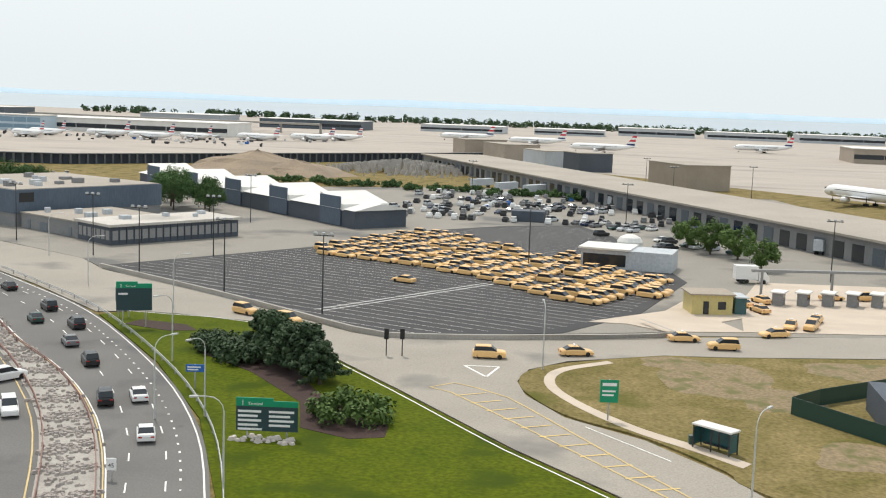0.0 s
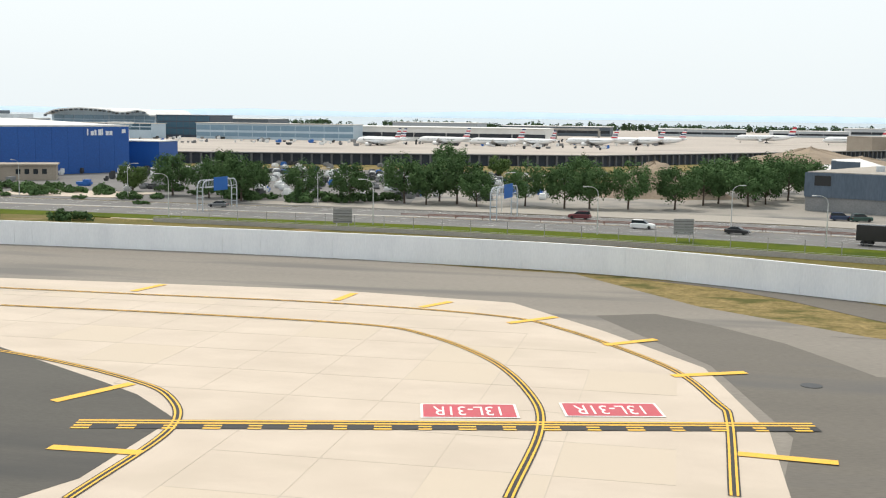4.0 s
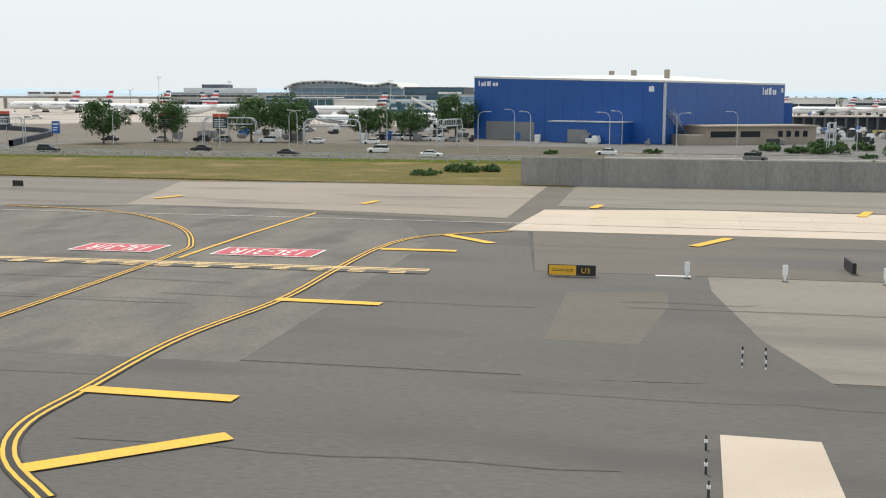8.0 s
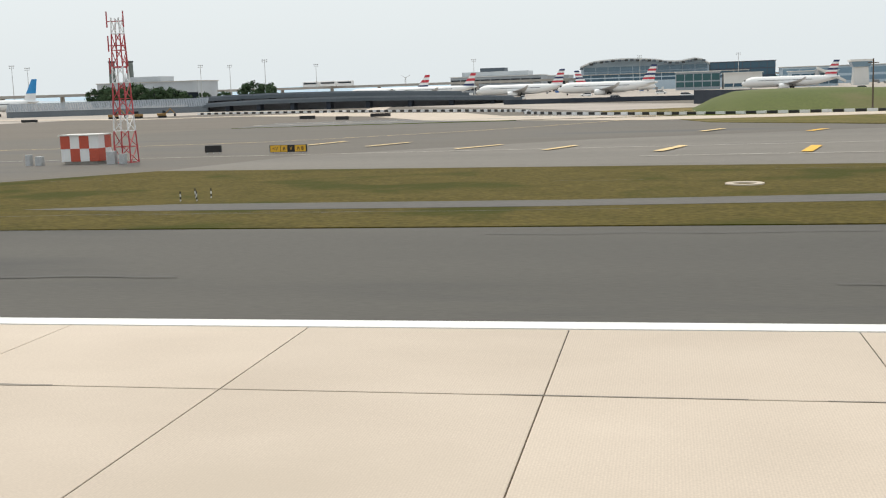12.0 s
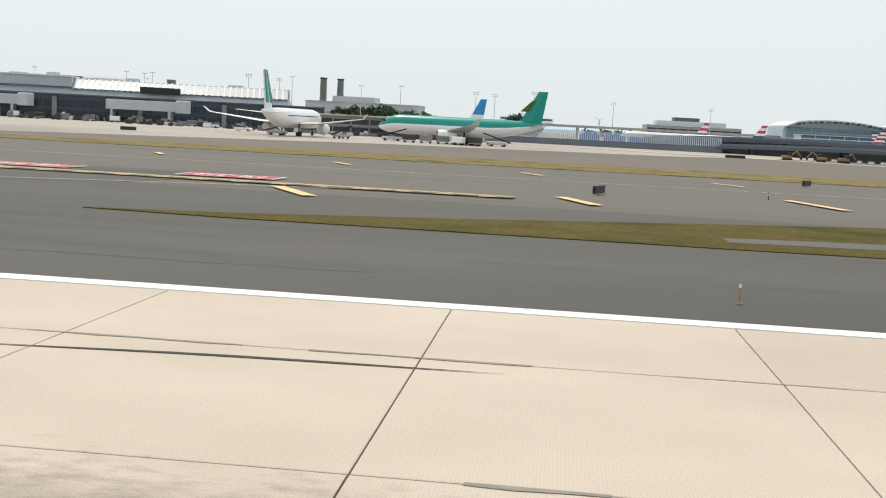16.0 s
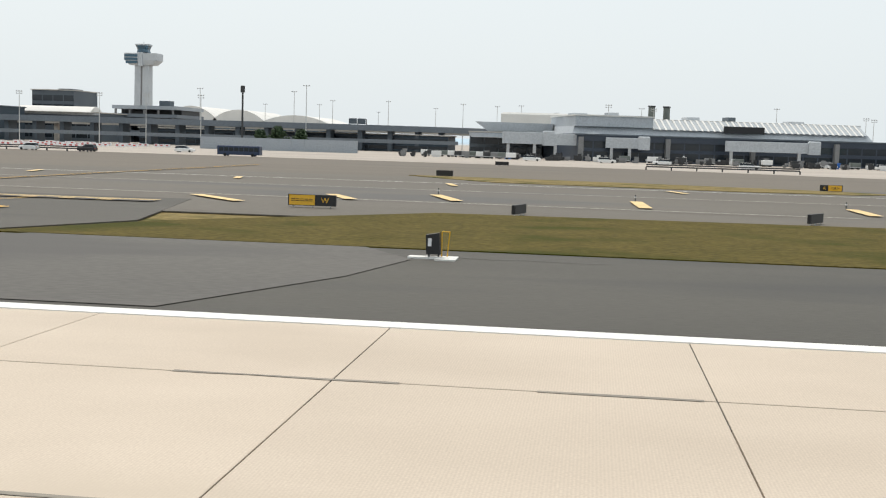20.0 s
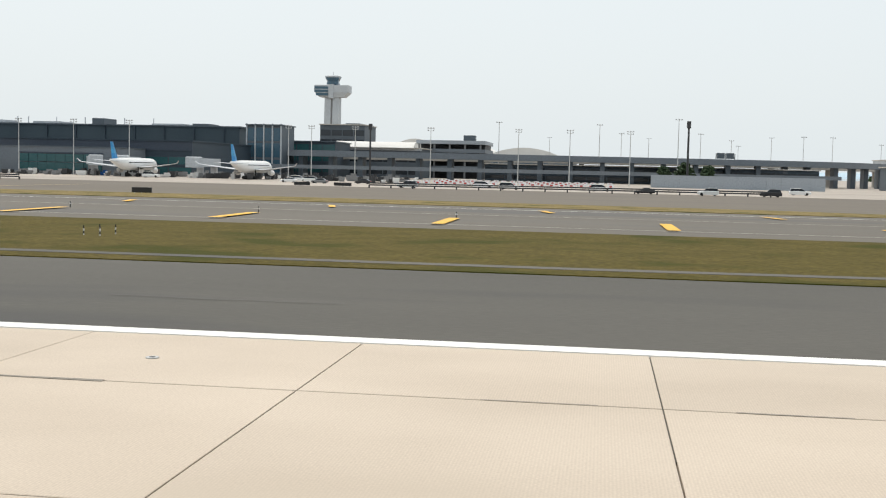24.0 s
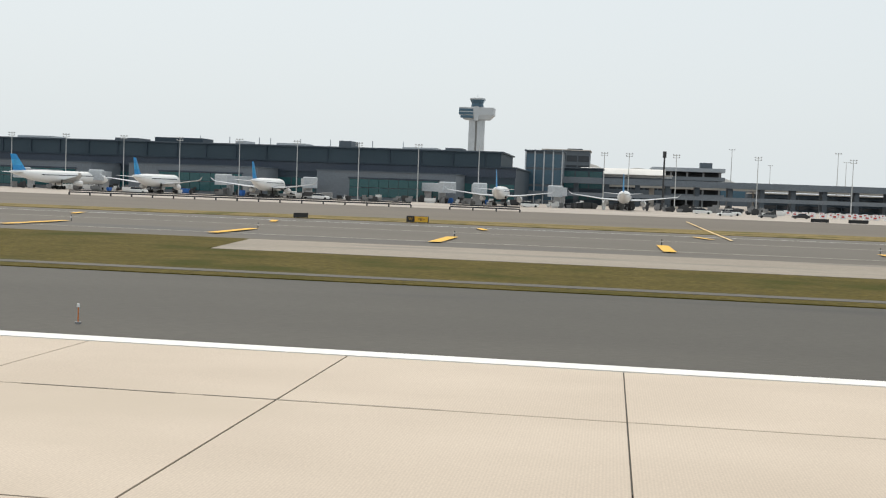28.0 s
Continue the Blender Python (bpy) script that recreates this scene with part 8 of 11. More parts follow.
def light_box(x, y, framed=False):
    """Black landing light unit on a white concrete base."""
    t = thing("approach_light_unit", "black light unit standing on a white concrete base", "airfield light", pose(x, y, 0), "light units")
    s = Shape()
    s.box(-1.6, 1.0, -0.45, 0.45, -0.05, 0.12)
    s.box(0.2, 1.5, -1.2, 0.9, -0.05, 0.1)
    part("base", s, WHITE_PAINT, t)
    s = Shape()
    s.loft([[(-0.45, -0.28, 0.3), (0.45, -0.28, 0.3), (0.45, 0.28, 0.3), (-0.45, 0.28, 0.3)], [(-0.5, -0.3, 1.5), (0.35, -0.3, 1.65), (0.35, 0.3, 1.65), (-0.5, 0.3, 1.5)]])
    part("housing", s, SIGN_BLACK, t)
    s = Shape()
    s.box(-0.34, -0.12, -0.33, -0.28, 0.8, 1.3)
    part("label_plate", s, SIGN_WHITE, t)
    for lx in (-0.3, 0.3):
        s = Shape()
        s.tube((lx, 0, 0.05), (lx, 0, 0.32), 0.06, 0.06, 6)
        part("leg", s, DARK_METAL, t)
    if framed:
        s = Shape()
        s.pipe([(0.45, 0.35, 0.1), (0.45, 0.35, 1.7), (0.95, 0.35, 1.7), (0.8, 0.35, 0.1)], 0.04)
        part("bracket", s, SIGN_YELLOW, t, "yellow tube bracket")
    return t


LIGHT_BOX = light_box(-390.4, 46.6)
for x, y in ((-549.4, 46.9), (-895.1, 48.4), (-875.7, 69.6)):
    again(LIGHT_BOX, pose(x, y, 0) @ Matrix.Scale(0.72, 4))
light_box(*(-1146.4, 47.4), True).scale = (0.66, 0.66, 0.66)
EDGE = edge_light()
EDGE_K = Matrix.Scale(0.8, 4)
EDGE.matrix_basis = put(pose(-541, 33.3, 0.02))
for x, y in ((-581.4, 33.3), (-634.2, 33.2), (-720, 33.3), (-927.6, 34.2), (-981, 34.2), (-1129, 33.4), (-1379, 32.9), (-1405.7, 32.9), (-1432.4, 33.1), (-1458, 33)):
    again(EDGE, pose(x, y, 0.02) @ EDGE_K)
POST = thing("delineator", "white plastic delineator post on the taxiway", "delineator", group="white delineators")
s = Shape()
s.loft([[(r * math.cos(a), r * math.sin(a) * 0.5, z) for a in np.linspace(0, 6.283, 9)[:-1]] for r, z in ((0.08, -0.05), (0.09, 0.25), (0.19, 0.55), (0.19, 1.2))])
part("body", s, SIGN_WHITE, POST)
s = Shape()
s.tube((0, 0, -0.05), (0, 0, 0.06), 0.2, 0.2, 10)
part("foot", s, TYRE, POST)
POST_A, POST_B = (-389.0, 81.0), (-422.55, 81.0)
POST.matrix_basis = put(pose(*POST_A, 0))
for k in range(1, 11):
    again(POST, pose(POST_A[0] + (POST_B[0] - POST_A[0]) * k / 5, POST_A[1], 0))
HPOST = thing("striped_post", "short black and white striped marker post", "marker", group="striped posts")
for k in range(4):
    s = Shape()
    s.tube((0, 0, -0.05 + 0.25 * k), (0, 0, 0.2 + 0.25 * k), 0.06, 0.06, 8)
    part("post_band", s, SIGN_BLACK if k % 2 else SIGN_WHITE, HPOST)
HSPOTS = []
for cx, cy in ((-411.3, 56.1), (-453.5, 55.3), (-531.2, 59.7), (-592, 60.2), (-727, 66.5), (-882, 69.4), (-909.6, 71.8), (-1240, 57.8), (-1248.7, 70.6), (-1331, 68)):
    HSPOTS += [(cx - 0.55, cy - 0.95), (cx + 0.55, cy - 1.0), (cx - 0.4, cy + 1.0), (cx + 0.7, cy + 0.95)]
HPOST.matrix_basis = put(pose(*HSPOTS[0], 0))
for x, y in HSPOTS[1:]:
    again(HPOST, pose(x, y, 0) @ Matrix.Scale(0.7, 4))
MARK = marker()
MARK.matrix_basis = put(pose(*(-412.2, 106.3), 0))
for x, y in ([(-1332.9 - 19.6 * k, 107.5) for k in range(-1, 10)] + [(-915.4, 98.4), (-902.4, 98.6), (-890, 97.8), (-878, 96.4), (-866, 91.4)] + [(x, 104) for x in (-1154, -1136.1, -1117.8, -1100.7)] + [(-581.6 - 25.2 * k, 100.4 + 0.9 * k) for k in range(4)] + [(-186.3, 104.2), (-180.2, 102.1), (-173.4, 99.4), (-165.1, 96.2), (-155.4, 92.4), (-456.2, 41.1), (-456.3, 38.4), (-456.3, 36.1)]
             + [(-390.7, 104.3), (-379.5, 100.7), (-389.2, 133), (-413.3, 132.7), (-364.8, 133.8)]):
    again(MARK, pose(x, y, 0))
for x, y, r in ((-214.0, 96.4, 0.9), (-197.2, 96.8, 0.8), (-207.9, 81.8, 0.5), (-552.5, 62.6, 0.4), (-534.7, 51.5, 0.4), (-1114, 45, 0.35), (-1106, 44.6, 0.35)):
    s = Shape()
    s.tube((x, y, 0.0), (x, y, 0.056), r, r, 20)
    tagged(part("manhole_cover", s, DARK_METAL), "round dark iron cover flush in the pavement", "manhole cover")
t = thing("drain_ring", "pale ring-shaped concrete collar in the grass", "drain", pose(-693, 71.4, 0))
s = Shape()
s.loft([[(r * math.cos(a), r * math.sin(a), z) for a in np.linspace(0, 6.283, 25)[:-1]] for r, z in ((1.2, 0.0), (1.2, 0.12), (0.75, 0.12), (0.7, 0.0))], caps=False)
part("collar", s, CONCRETE, t)

# panels and joints of the concrete taxiway
CT = bpy.data.objects["concrete_taxiway"]
poly = [Vector((v.co.x / U, v.co.y / U)) for v in list(CT.data.vertices)[:len(CT.data.polygons[0].vertices)]]
hole = [Vector((v.co.x / U, v.co.y / U)) for v in list(bpy.data.objects["asphalt_island"].data.vertices)[:11]]
s, j = Shape(), Shape()
rnd = random.Random(91)
for ix in range(-64, -28):
    for iy in range(4, 18):
        x, y = ix * 7.5, iy * 7.5
        cs = [Vector((x + a, y + b)) for a, b in ((0, 0), (7.5, 0), (7.5, 7.5), (0, 7.5))]
        if all(inside(c, poly) and not inside(c, hole) for c in cs):
            if rnd.random() < 0.22:
                s.add([(c.x, c.y, 0.036) for c in cs], [(0, 1, 2, 3)])
            j.box(x - 0.03, x + 0.03, y, y + 7.5, 0.03, 0.042)
            j.box(x, x + 7.5, y - 0.03, y + 0.03, 0.03, 0.042)
tagged(part("panel_tint", s, CONCRETE_TINT, CT), kind="stuff")
tagged(part("panel_joint", j, CONCRETE_OLD, CT), kind="stuff")
# ---- blue hangar and its surroundings ----
def face_panels(parent, a, b, z0, za, zb, n, material, name="panel", proud=0.08, gap=0.06):
    """Upright cladding panels along the line a-b; the top edge runs from za to zb."""
    a, b = Vector(a), Vector(b)
    t = (b - a).normalized()
    nrm = Vector((t.y, -t.x))
    ln = (b - a).length
    for i in range(n):
        u0, u1 = i / n + gap / ln / 2, (i + 1) / n - gap / ln / 2
        p, q = a.lerp(b, u0), a.lerp(b, u1)
        h0, h1 = za + (zb - za) * u0, za + (zb - za) * u1
        o = nrm * proud
        s = Shape()
        s.loft([[(p.x, p.y, z0), (p.x + o.x, p.y + o.y, z0), (q.x + o.x, q.y + o.y, z0), (q.x, q.y, z0)],
                [(p.x, p.y, h0), (p.x + o.x, p.y + o.y, h0), (q.x + o.x, q.y + o.y, h1), (q.x, q.y, h1)]])
        part(name, s, material, parent)


HA, HB, HC, HD = (-513.2, 332.0), (-458.0, 306.0), (-420.3, 376.7), (-475.5, 402.0)
HANGAR = thing("hangar", "huge royal blue metal-clad aircraft hangar with a pale roof", "hangar")
s = Shape()
ha, hb, hc, hd = 18.0, 16.6, 16.5, 17.6
s.loft([[(*p, -0.2) for p in (HA, HB, HC, HD)], [(*HA, ha), (*HB, hb), (*HC, hc), (*HD, hd)]])
part("wall", s, BLUE_HANGAR, HANGAR)
face_panels(HANGAR, HA, HB, 0.0, ha - 0.3, hb - 0.3, 10, BLUE_HANGAR)
face_panels(HANGAR, HB, HC, 0.0, hb - 0.3, hc - 0.3, 13, BLUE_HANGAR)
s = Shape()
for (p, zp), (q, zq) in zip(((HA, ha), (HB, hb), (HC, hc), (HD, hd)), ((HB, hb), (HC, hc), (HD, hd), (HA, ha))):
    d = (Vector(q) - Vector(p)).normalized()
    o = Vector((d.y, -d.x)) * 0.18
    i = -o * 3
    s.loft([[(p[0] + o.x, p[1] + o.y, zp - 0.28), (q[0] + o.x, q[1] + o.y, zq - 0.28), (q[0] + i.x, q[1] + i.y, zq - 0.28), (p[0] + i.x, p[1] + i.y, zp - 0.28)],
            [(p[0] + o.x, p[1] + o.y, zp + 0.25), (q[0] + o.x, q[1] + o.y, zq + 0.25), (q[0] + i.x, q[1] + i.y, zq + 0.25), (p[0] + i.x, p[1] + i.y, zp + 0.25)]])
part("roof_edge", s, ROOF_WHITE, HANGAR, "white metal roof edge")
s = Shape()
mid = Vector(((HA[0] + HC[0]) / 2, (HA[1] + HC[1]) / 2))
s.loft([[(*HA, ha + 0.1), (*HB, hb + 0.1), (*HC, hc + 0.1), (*HD, hd + 0.1)], [(*(Vector(p).lerp(mid, 0.75)), 18.9) for p in (HA, HB, HC, HD)]])
part("roof", s, ROOF_WHITE, HANGAR)
for u, v in ((0.44, 0.4), (0.62, 0.32), (0.82, 0.28)):
    p = Vector(HA).lerp(Vector(HB), u) + (Vector(HC) - Vector(HB)) * v
    s = Shape()
    s.box(p.x - 0.8, p.x + 0.8, p.y - 0.8, p.y + 0.8, 17.2, 20.2, 0.1)
    part("roof_unit", s, CLAD_TAN, HANGAR)
s = Shape()
s.tube((HB[0] + 0.2, HB[1] - 0.5, 0), (HB[0] + 0.2, HB[1] - 0.5, 16.2), 0.4, 0.4, 10)
part("duct", s, CLAD_PALE, HANGAR, "pale round duct up the corner")
dAB = (Vector(HB) - Vector(HA)).normalized()
nAB = Vector((dAB.y, -dAB.x))
dBC = (Vector(HC) - Vector(HB)).normalized()
nBC = Vector((dBC.y, -dBC.x))


def on_face(shape, base, d, nrm, u0, u1, z0, z1, depth, back=0.0):
    p, q = Vector(base) + d * u0 + nrm * back, Vector(base) + d * u1 + nrm * back
    o = nrm * depth
    shape.prism([(p.x, p.y), (q.x, q.y), (q.x + o.x, q.y + o.y), (p.x + o.x, p.y + o.y)], z0, z1)


# brand signs stand as plain white strokes
for base, d, nrm, us, z, k in ((HA, dAB, nAB, 1.6, 15.4, 1.0), (HB, dBC, nBC, 63.0, 13.2, 1.5)):
    for i, (w, h) in enumerate(((0.35, 1.5), (0.8, 1.0), (0.5, 1.3), (0.9, 1.4), (0.25, 1.5), (0.8, 1.0), (0.8, 1.0))):
        s = Shape()
        on_face(s, base, d, nrm, us + i * 1.0 * k, us + (i * 1.0 + w) * k, z, z + h * k, 0.16)
        part("sign_stroke", s, SIGN_WHITE, HANGAR)
for base, d, nrm, us in ((HA, dAB, nAB, 56.6), (HB, dBC, nBC, 77.2)):
    s = Shape()
    on_face(s, base, d, nrm, us, us + 1.5, 13.9, 15.3, 0.16)
    part("number_plate", s, SIGN_WHITE, HANGAR)
s = Shape()
on_face(s, HA, dAB, nAB, 4.5, 21, 0.0, 5.2, 0.22)
part("grey_door", s, CLAD_GREY, HANGAR, "grey sliding door")
s = Shape()
on_face(s, HA, dAB, nAB, 30, 52, 0.0, 5.6, 7.0)
part("annex", s, BLUE_HANGAR, HANGAR)
s = Shape()
on_face(s, HA, dAB, nAB, 29.7, 52.3, 5.6, 5.85, 7.3)
part("annex_roof", s, CLAD_PALE, HANGAR)
s = Shape()
on_face(s, HA, dAB, nAB, 36, 42, 0.0, 3.6, 0.2, 7.0)
part("annex_door", s, CLAD_GREY, HANGAR)
for i in range(12):
    s = Shape()
    p = Vector(HB) + dBC * (2 + i * 0.9) + nBC * 0.2
    q = p + nBC * 1.6
    e = dBC * 0.9
    s.prism([(p.x, p.y), (p.x + e.x, p.y + e.y), (q.x + e.x, q.y + e.y), (q.x, q.y)], 8.4 - i * 0.7, 8.55 - i * 0.7)
    part("stair_tread", s, STEEL, HANGAR)
for side in (0.15, 1.75):
    p = Vector(HB) + dBC * 2 + nBC * side
    q = Vector(HB) + dBC * 13 + nBC * side
    s = Shape()
    s.tube((p.x, p.y, 9.4), (q.x, q.y, 1.2), 0.06, 0.06, 5)
    s.tube((p.x, p.y, 8.3), (q.x, q.y, 0.1), 0.14, 0.14, 5)
    part("stair_rail", s, STEEL, HANGAR)
t = thing("hangar_annex", "small blue metal annex beside the hangar", "building")
s = Shape()
s.box(-436, -416, 392, 408, -0.2, 10.5)
part("wall", s, BLUE_HANGAR, t)
s = Shape()
s.box(-436.4, -415.6, 391.6, 408.4, 10.5, 10.9)
part("roof", s, ROOF_WHITE, t)
TANHUT = thing("tan_annex", "low tan block building with dark windows", "building", pose(-447, 306, 0, 0, 0, 28))
s = Shape()
s.box(0, 34, 0, 12, -0.2, 4.6)
part("wall", s, CLAD_TAN, TANHUT)
s = Shape()
s.box(-0.5, 34.5, -0.6, 12.5, 4.6, 5.0)
part("roof", s, CLAD_TAN, TANHUT)
for i, (a, b) in enumerate(((1.5, 9), (10.5, 16.5), (22, 23.4), (24.6, 26), (27.2, 28.6), (29.8, 31.2))):
    s = Shape()
    s.box(a, b, -0.08, 0.02, 1.9, 3.5)
    part("window", s, GLASS, TANHUT)
s = Shape()
s.box(-6, -0.5, -1, 8, -0.2, 2.6)
part("low_wall", s, CLAD_TAN, TANHUT)

# vehicles, trees, lamps and gantries along the road below the hangar
for i, (x, y, key) in enumerate(((-537, 316, "white"), (-533, 314.5, "white_suv"), (-529, 313, "white_suv"), (-524, 311.5, "white"), (-520, 309, "white_suv"), (-515, 306, "grey"), (-548, 287, "white"), (-562, 288, "white_suv"), (-533, 287, "white"),
                                 (-606, 285, "black"), (-592, 287, "white"), (-574, 286, "grey_suv"), (-581, 289, "black_suv"), (-641, 222, "white"))):
    again(CARS[key], pose(x, y, 0.0, 0, 0, 152 if y > 300 else 180))
for i, (x, y, k) in enumerate(((-599, 268, 1.08), (-589.5, 284, 1.05), (-568, 292, 1.18), (-557, 293, 1.14), (-541, 310, 0.86), (-528, 311, 0.86), (-518.5, 330, 1.25), (-547, 352, 0.85), (-571, 330, 1.0))):
    again(TREES[i % 2], pose(x, y, 0, 0, 0, i * 63) @ Matrix.Scale(k, 4))
GANTRY_W = gantry(-580, 288, 4, label="white arched overhead sign gantry seen from behind", sign=False)
for x, y, a in ((-567, 274, 4), (-538, 268, 6), (-625, 262, 6), (-510, 276, 80), (-420, 272, 80)):
    again(GANTRY_W, pose(x, y, 0, 0, 0, a))
for x, y, w, h, z in ((-590, 286.5, 4.6, 3.0, 3.8), (-569, 272.4, 3.8, 2.8, 4.2), (-627, 266.2, 5.6, 3.0, 4.4)):
    t = board(x, y, w, h, z, SIGN_DARK, "dark overhead guide sign with a red header", 3, rows=[(-w * 0.42, 0.4 + 0.55 * i, w * (0.8 - 0.1 * (i % 2)), 0.16) for i in range(4)])
    s = Shape()
    s.box(-w / 2, w / 2, -0.1, 0.1, z + h, z + h + 0.8)
    part("header", s, SIGN_RED, t, "red header panel")
board(-614.5, 272, 2.2, 3.2, 2.4, SIGN_BLUE, "small blue guide sign on a post", 3, legs=1, rows=[(-0.8, 2.2, 1.6, 0.4), (-0.8, 1.4, 1.4, 0.25), (-0.8, 0.8, 1.2, 0.25)])
for x, y in ((-545, 262), (-531, 296), (-497, 300), (-489, 268), (-468, 284), (-440, 288), (-415, 268), (-392, 262), (-560, 250)):
    again(LAMP, pose(x, y, 0, 0, 0, 160))
s = Shape()
for y, z in ((214.5, 0.55), (214.5, 0.9), (226.5, 0.6)):
    s.box(-640, -478, y, y + 0.12, z, z + 0.16)
for i in range(54):
    s.box(-640 + i * 3, -639.8 + i * 3, 214.5, 214.65, -0.1, 0.95)
tagged(part("road_guard_rail", s, STEEL), "long galvanised guard rail along the verge", "guard rail", kind="structure")
sheet("road_bank", [(-478, 165), (-330, 168), (-262, 178), (-262, 205), (-340, 212), (-420, 221), (-478, 217)], 0.05, GRASS_MID, "scrubby grass bank above the wall", "grass", 0.2)
sheet("yard_pale", [(-400, 262), (-366, 262), (-362, 282), (-404, 282)], 0.1, CONCRETE, "pale concrete loading yard", "yard", 0.2)
sheet("dirt_patch", [(-462, 232), (-436, 233), (-440, 226), (-458, 225.5)], 0.1, EARTH, "bare orange soil patch by the road", "soil", 0.1)

# ---- grass mound, curved barriers and tunnel mouth ----
def mound(name, pts, h, material, label, inset=0.35, category="mound"):
    """A low flat-topped hill over an outline."""
    c = sum((Vector(p) for p in pts), Vector((0, 0))) / len(pts)
    s = Shape()
    s.loft([[(*(Vector(p).lerp(c, u)), z) for p in pts] for u, z in ((0, -0.1), (inset * 0.5, h * 0.55), (inset, h * 0.92), (0.7, h))], smooth=True)
    return tagged(part(name, s, material), label, category, kind="structure")


mound("mound", [(-640, 224), (-650, 212), (-670, 207), (-684, 212), (-692, 232), (-692, 262), (-684, 296), (-668, 300), (-654, 286), (-643, 254)], 3.8, GRASS_MOUND, "smooth green grass mound over a road tunnel")
TUNNEL = thing("road_underpass", "dark curved underpass walls beside the grass mound", "underpass")
for pts, h in ((smooth_line([(-612, 238), (-628, 242), (-645, 250), (-666, 272), (-690, 312)], 6), 3.5), (smooth_line([(-614, 250), (-650, 330), (-700, 368), (-752, 384)], 8), 1.5)):
    s = Shape()
    lf, rt = offset(pts, 0.5), offset(pts, -0.5)
    strip(s, lf, rt, h)
    for a in (lf, rt):
        n = len(a)
        s.add([(q.x, q.y, -0.2) for q in a] + [(q.x, q.y, h) for q in a], [(i, i + 1, n + i + 1, n + i) for i in range(n - 1)])
    # the recess's shade is in this wall colour
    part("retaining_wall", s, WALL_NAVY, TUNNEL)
s = Shape()
# dark road sheet, also carries the recess's dark onto the ground
sheet("underpass_road", [(-650, 226), (-612, 222), (-606, 236), (-645, 249)], 0.085, ASPHALT, "dark road running into the underpass", "road", 0.1)
sheet("roadside_scrub", [(-612, 214), (-470, 219.5), (-470, 281), (-552, 283), (-606, 281), (-610, 240)], 0.09, SCRUB_BROWN, "dark brown scrubby roadside between rail and road", "verge", 0.1)
sheet("service_lot", [(-690, 318), (-640, 252), (-606, 283), (-500, 292), (-500, 420), (-610, 470), (-690, 470), (-745, 392)], -0.02, TAXI_FAR, "grey-brown service lot before the gates", "lot", 0.03)
sheet("service_road", [(-960, 392), (-905, 356), (-850, 318), (-808, 322), (-790, 340), (-797, 372), (-806, 420), (-800, 420), (-790, 372), (-783, 338), (-806, 314), (-850, 309), (-912, 346), (-960, 380)], 0.02, CONCRETE, "pale narrow airside service road", "road", 0.05)
line = smooth_line([(-655, 203), (-694, 214), (-727, 250), (-734, 276), (-790, 330), (-856, 366)], 1.8)
BARRIER = thing("striped_barrier", "long low barrier of black and white blocks", "barrier")
for i, (p, q) in enumerate(zip(line, line[1:])):
    for k in range(1):
        a, b = p, p.lerp(q, 0.94)
        s = Shape()
        d = (b - a).normalized()
        o = Vector((-d.y, d.x)) * 0.2
        s.prism([((a - o).x, (a - o).y), ((b - o).x, (b - o).y), ((b + o).x, (b + o).y), ((a + o).x, (a + o).y)], -0.1, 0.55)
        part("barrier_block", s, SIGN_BLACK if (i + k) % 2 else SIGN_WHITE, BARRIER)
sheet("access_road", [(-640, 203), (-690, 205), (-732, 240), (-748, 280), (-800, 326), (-820, 312), (-770, 270), (-744, 220), (-700, 190), (-640, 190)], 0.06, CONCRETE, "pale curving airside access road", "road", 0.1)
again(CARS["white_suv"], pose(-649, 221, 0.1, 0, 0, 178))
t = thing("wooden_pole", "slim dark pole standing on the grass", "pole", pose(-663, 205, 0))
s = Shape()
s.tube((0, 0, -0.1), (0, 0, 9), 0.16, 0.11, 8)
part("shaft", s, BARK, t)
s = Shape()
s.box(-0.9, 0.9, -0.08, 0.08, 8.2, 8.36)
part("crossarm", s, BARK, t)

# ---- localiser hut, lattice mast and cabinets ----
HUT = thing("checkered_hut", "small equipment hut painted in red and white checks", "hut", pose(-756.6, 106, 0) @ Matrix.Diagonal((0.7, 0.9, 0.82, 1)))
s = Shape()
s.box(-3, 3, 0, 3, 0.3, 3.5)
part("wall", s, AIR_WHITE, HUT)
for i in range(4):
    for j in range(2):
        if (i + j) % 2:
            s = Shape()
            s.box(-3 + i * 1.5, -1.5 + i * 1.5, -0.05, 0.0, 0.3 + j * 1.6, 1.9 + j * 1.6)
            part("red_check", s, SIGN_RED, HUT)
for j in range(2):
    s = Shape()
    s.box(3.0, 3.05, 0 + 1.5 * j, 1.5 + 1.5 * j, 0.3 + j * 1.6, 1.9 + j * 1.6)
    part("red_check", s, SIGN_RED, HUT)
s = Shape()
s.box(-3.2, 3.2, -0.2, 3.2, 3.5, 3.65)
part("roof", s, ROOF_WHITE, HUT)
s = Shape()
s.box(-2.6, 2.6, 0.2, 2.8, -0.1, 0.3)
part("plinth", s, CONCRETE_WALL, HUT)
for dx, w, h in ((3.8, 0.9, 1.3), (5.0, 0.6, 1.0), (-4.2, 0.7, 0.9), (-5.4, 0.5, 1.1)):
    t = thing("equipment_cabinet", "small grey equipment cabinet on the paving", "cabinet", pose(-756.4 + dx, 105, 0))
    s = Shape()
    s.box(-w / 2, w / 2, -0.3, 0.3, -0.05, h, 0.03)
    part("body", s, STEEL, t)
MASTL = thing("lattice_mast", "red and white lattice antenna mast", "antenna mast", pose(-752, 107, 0))
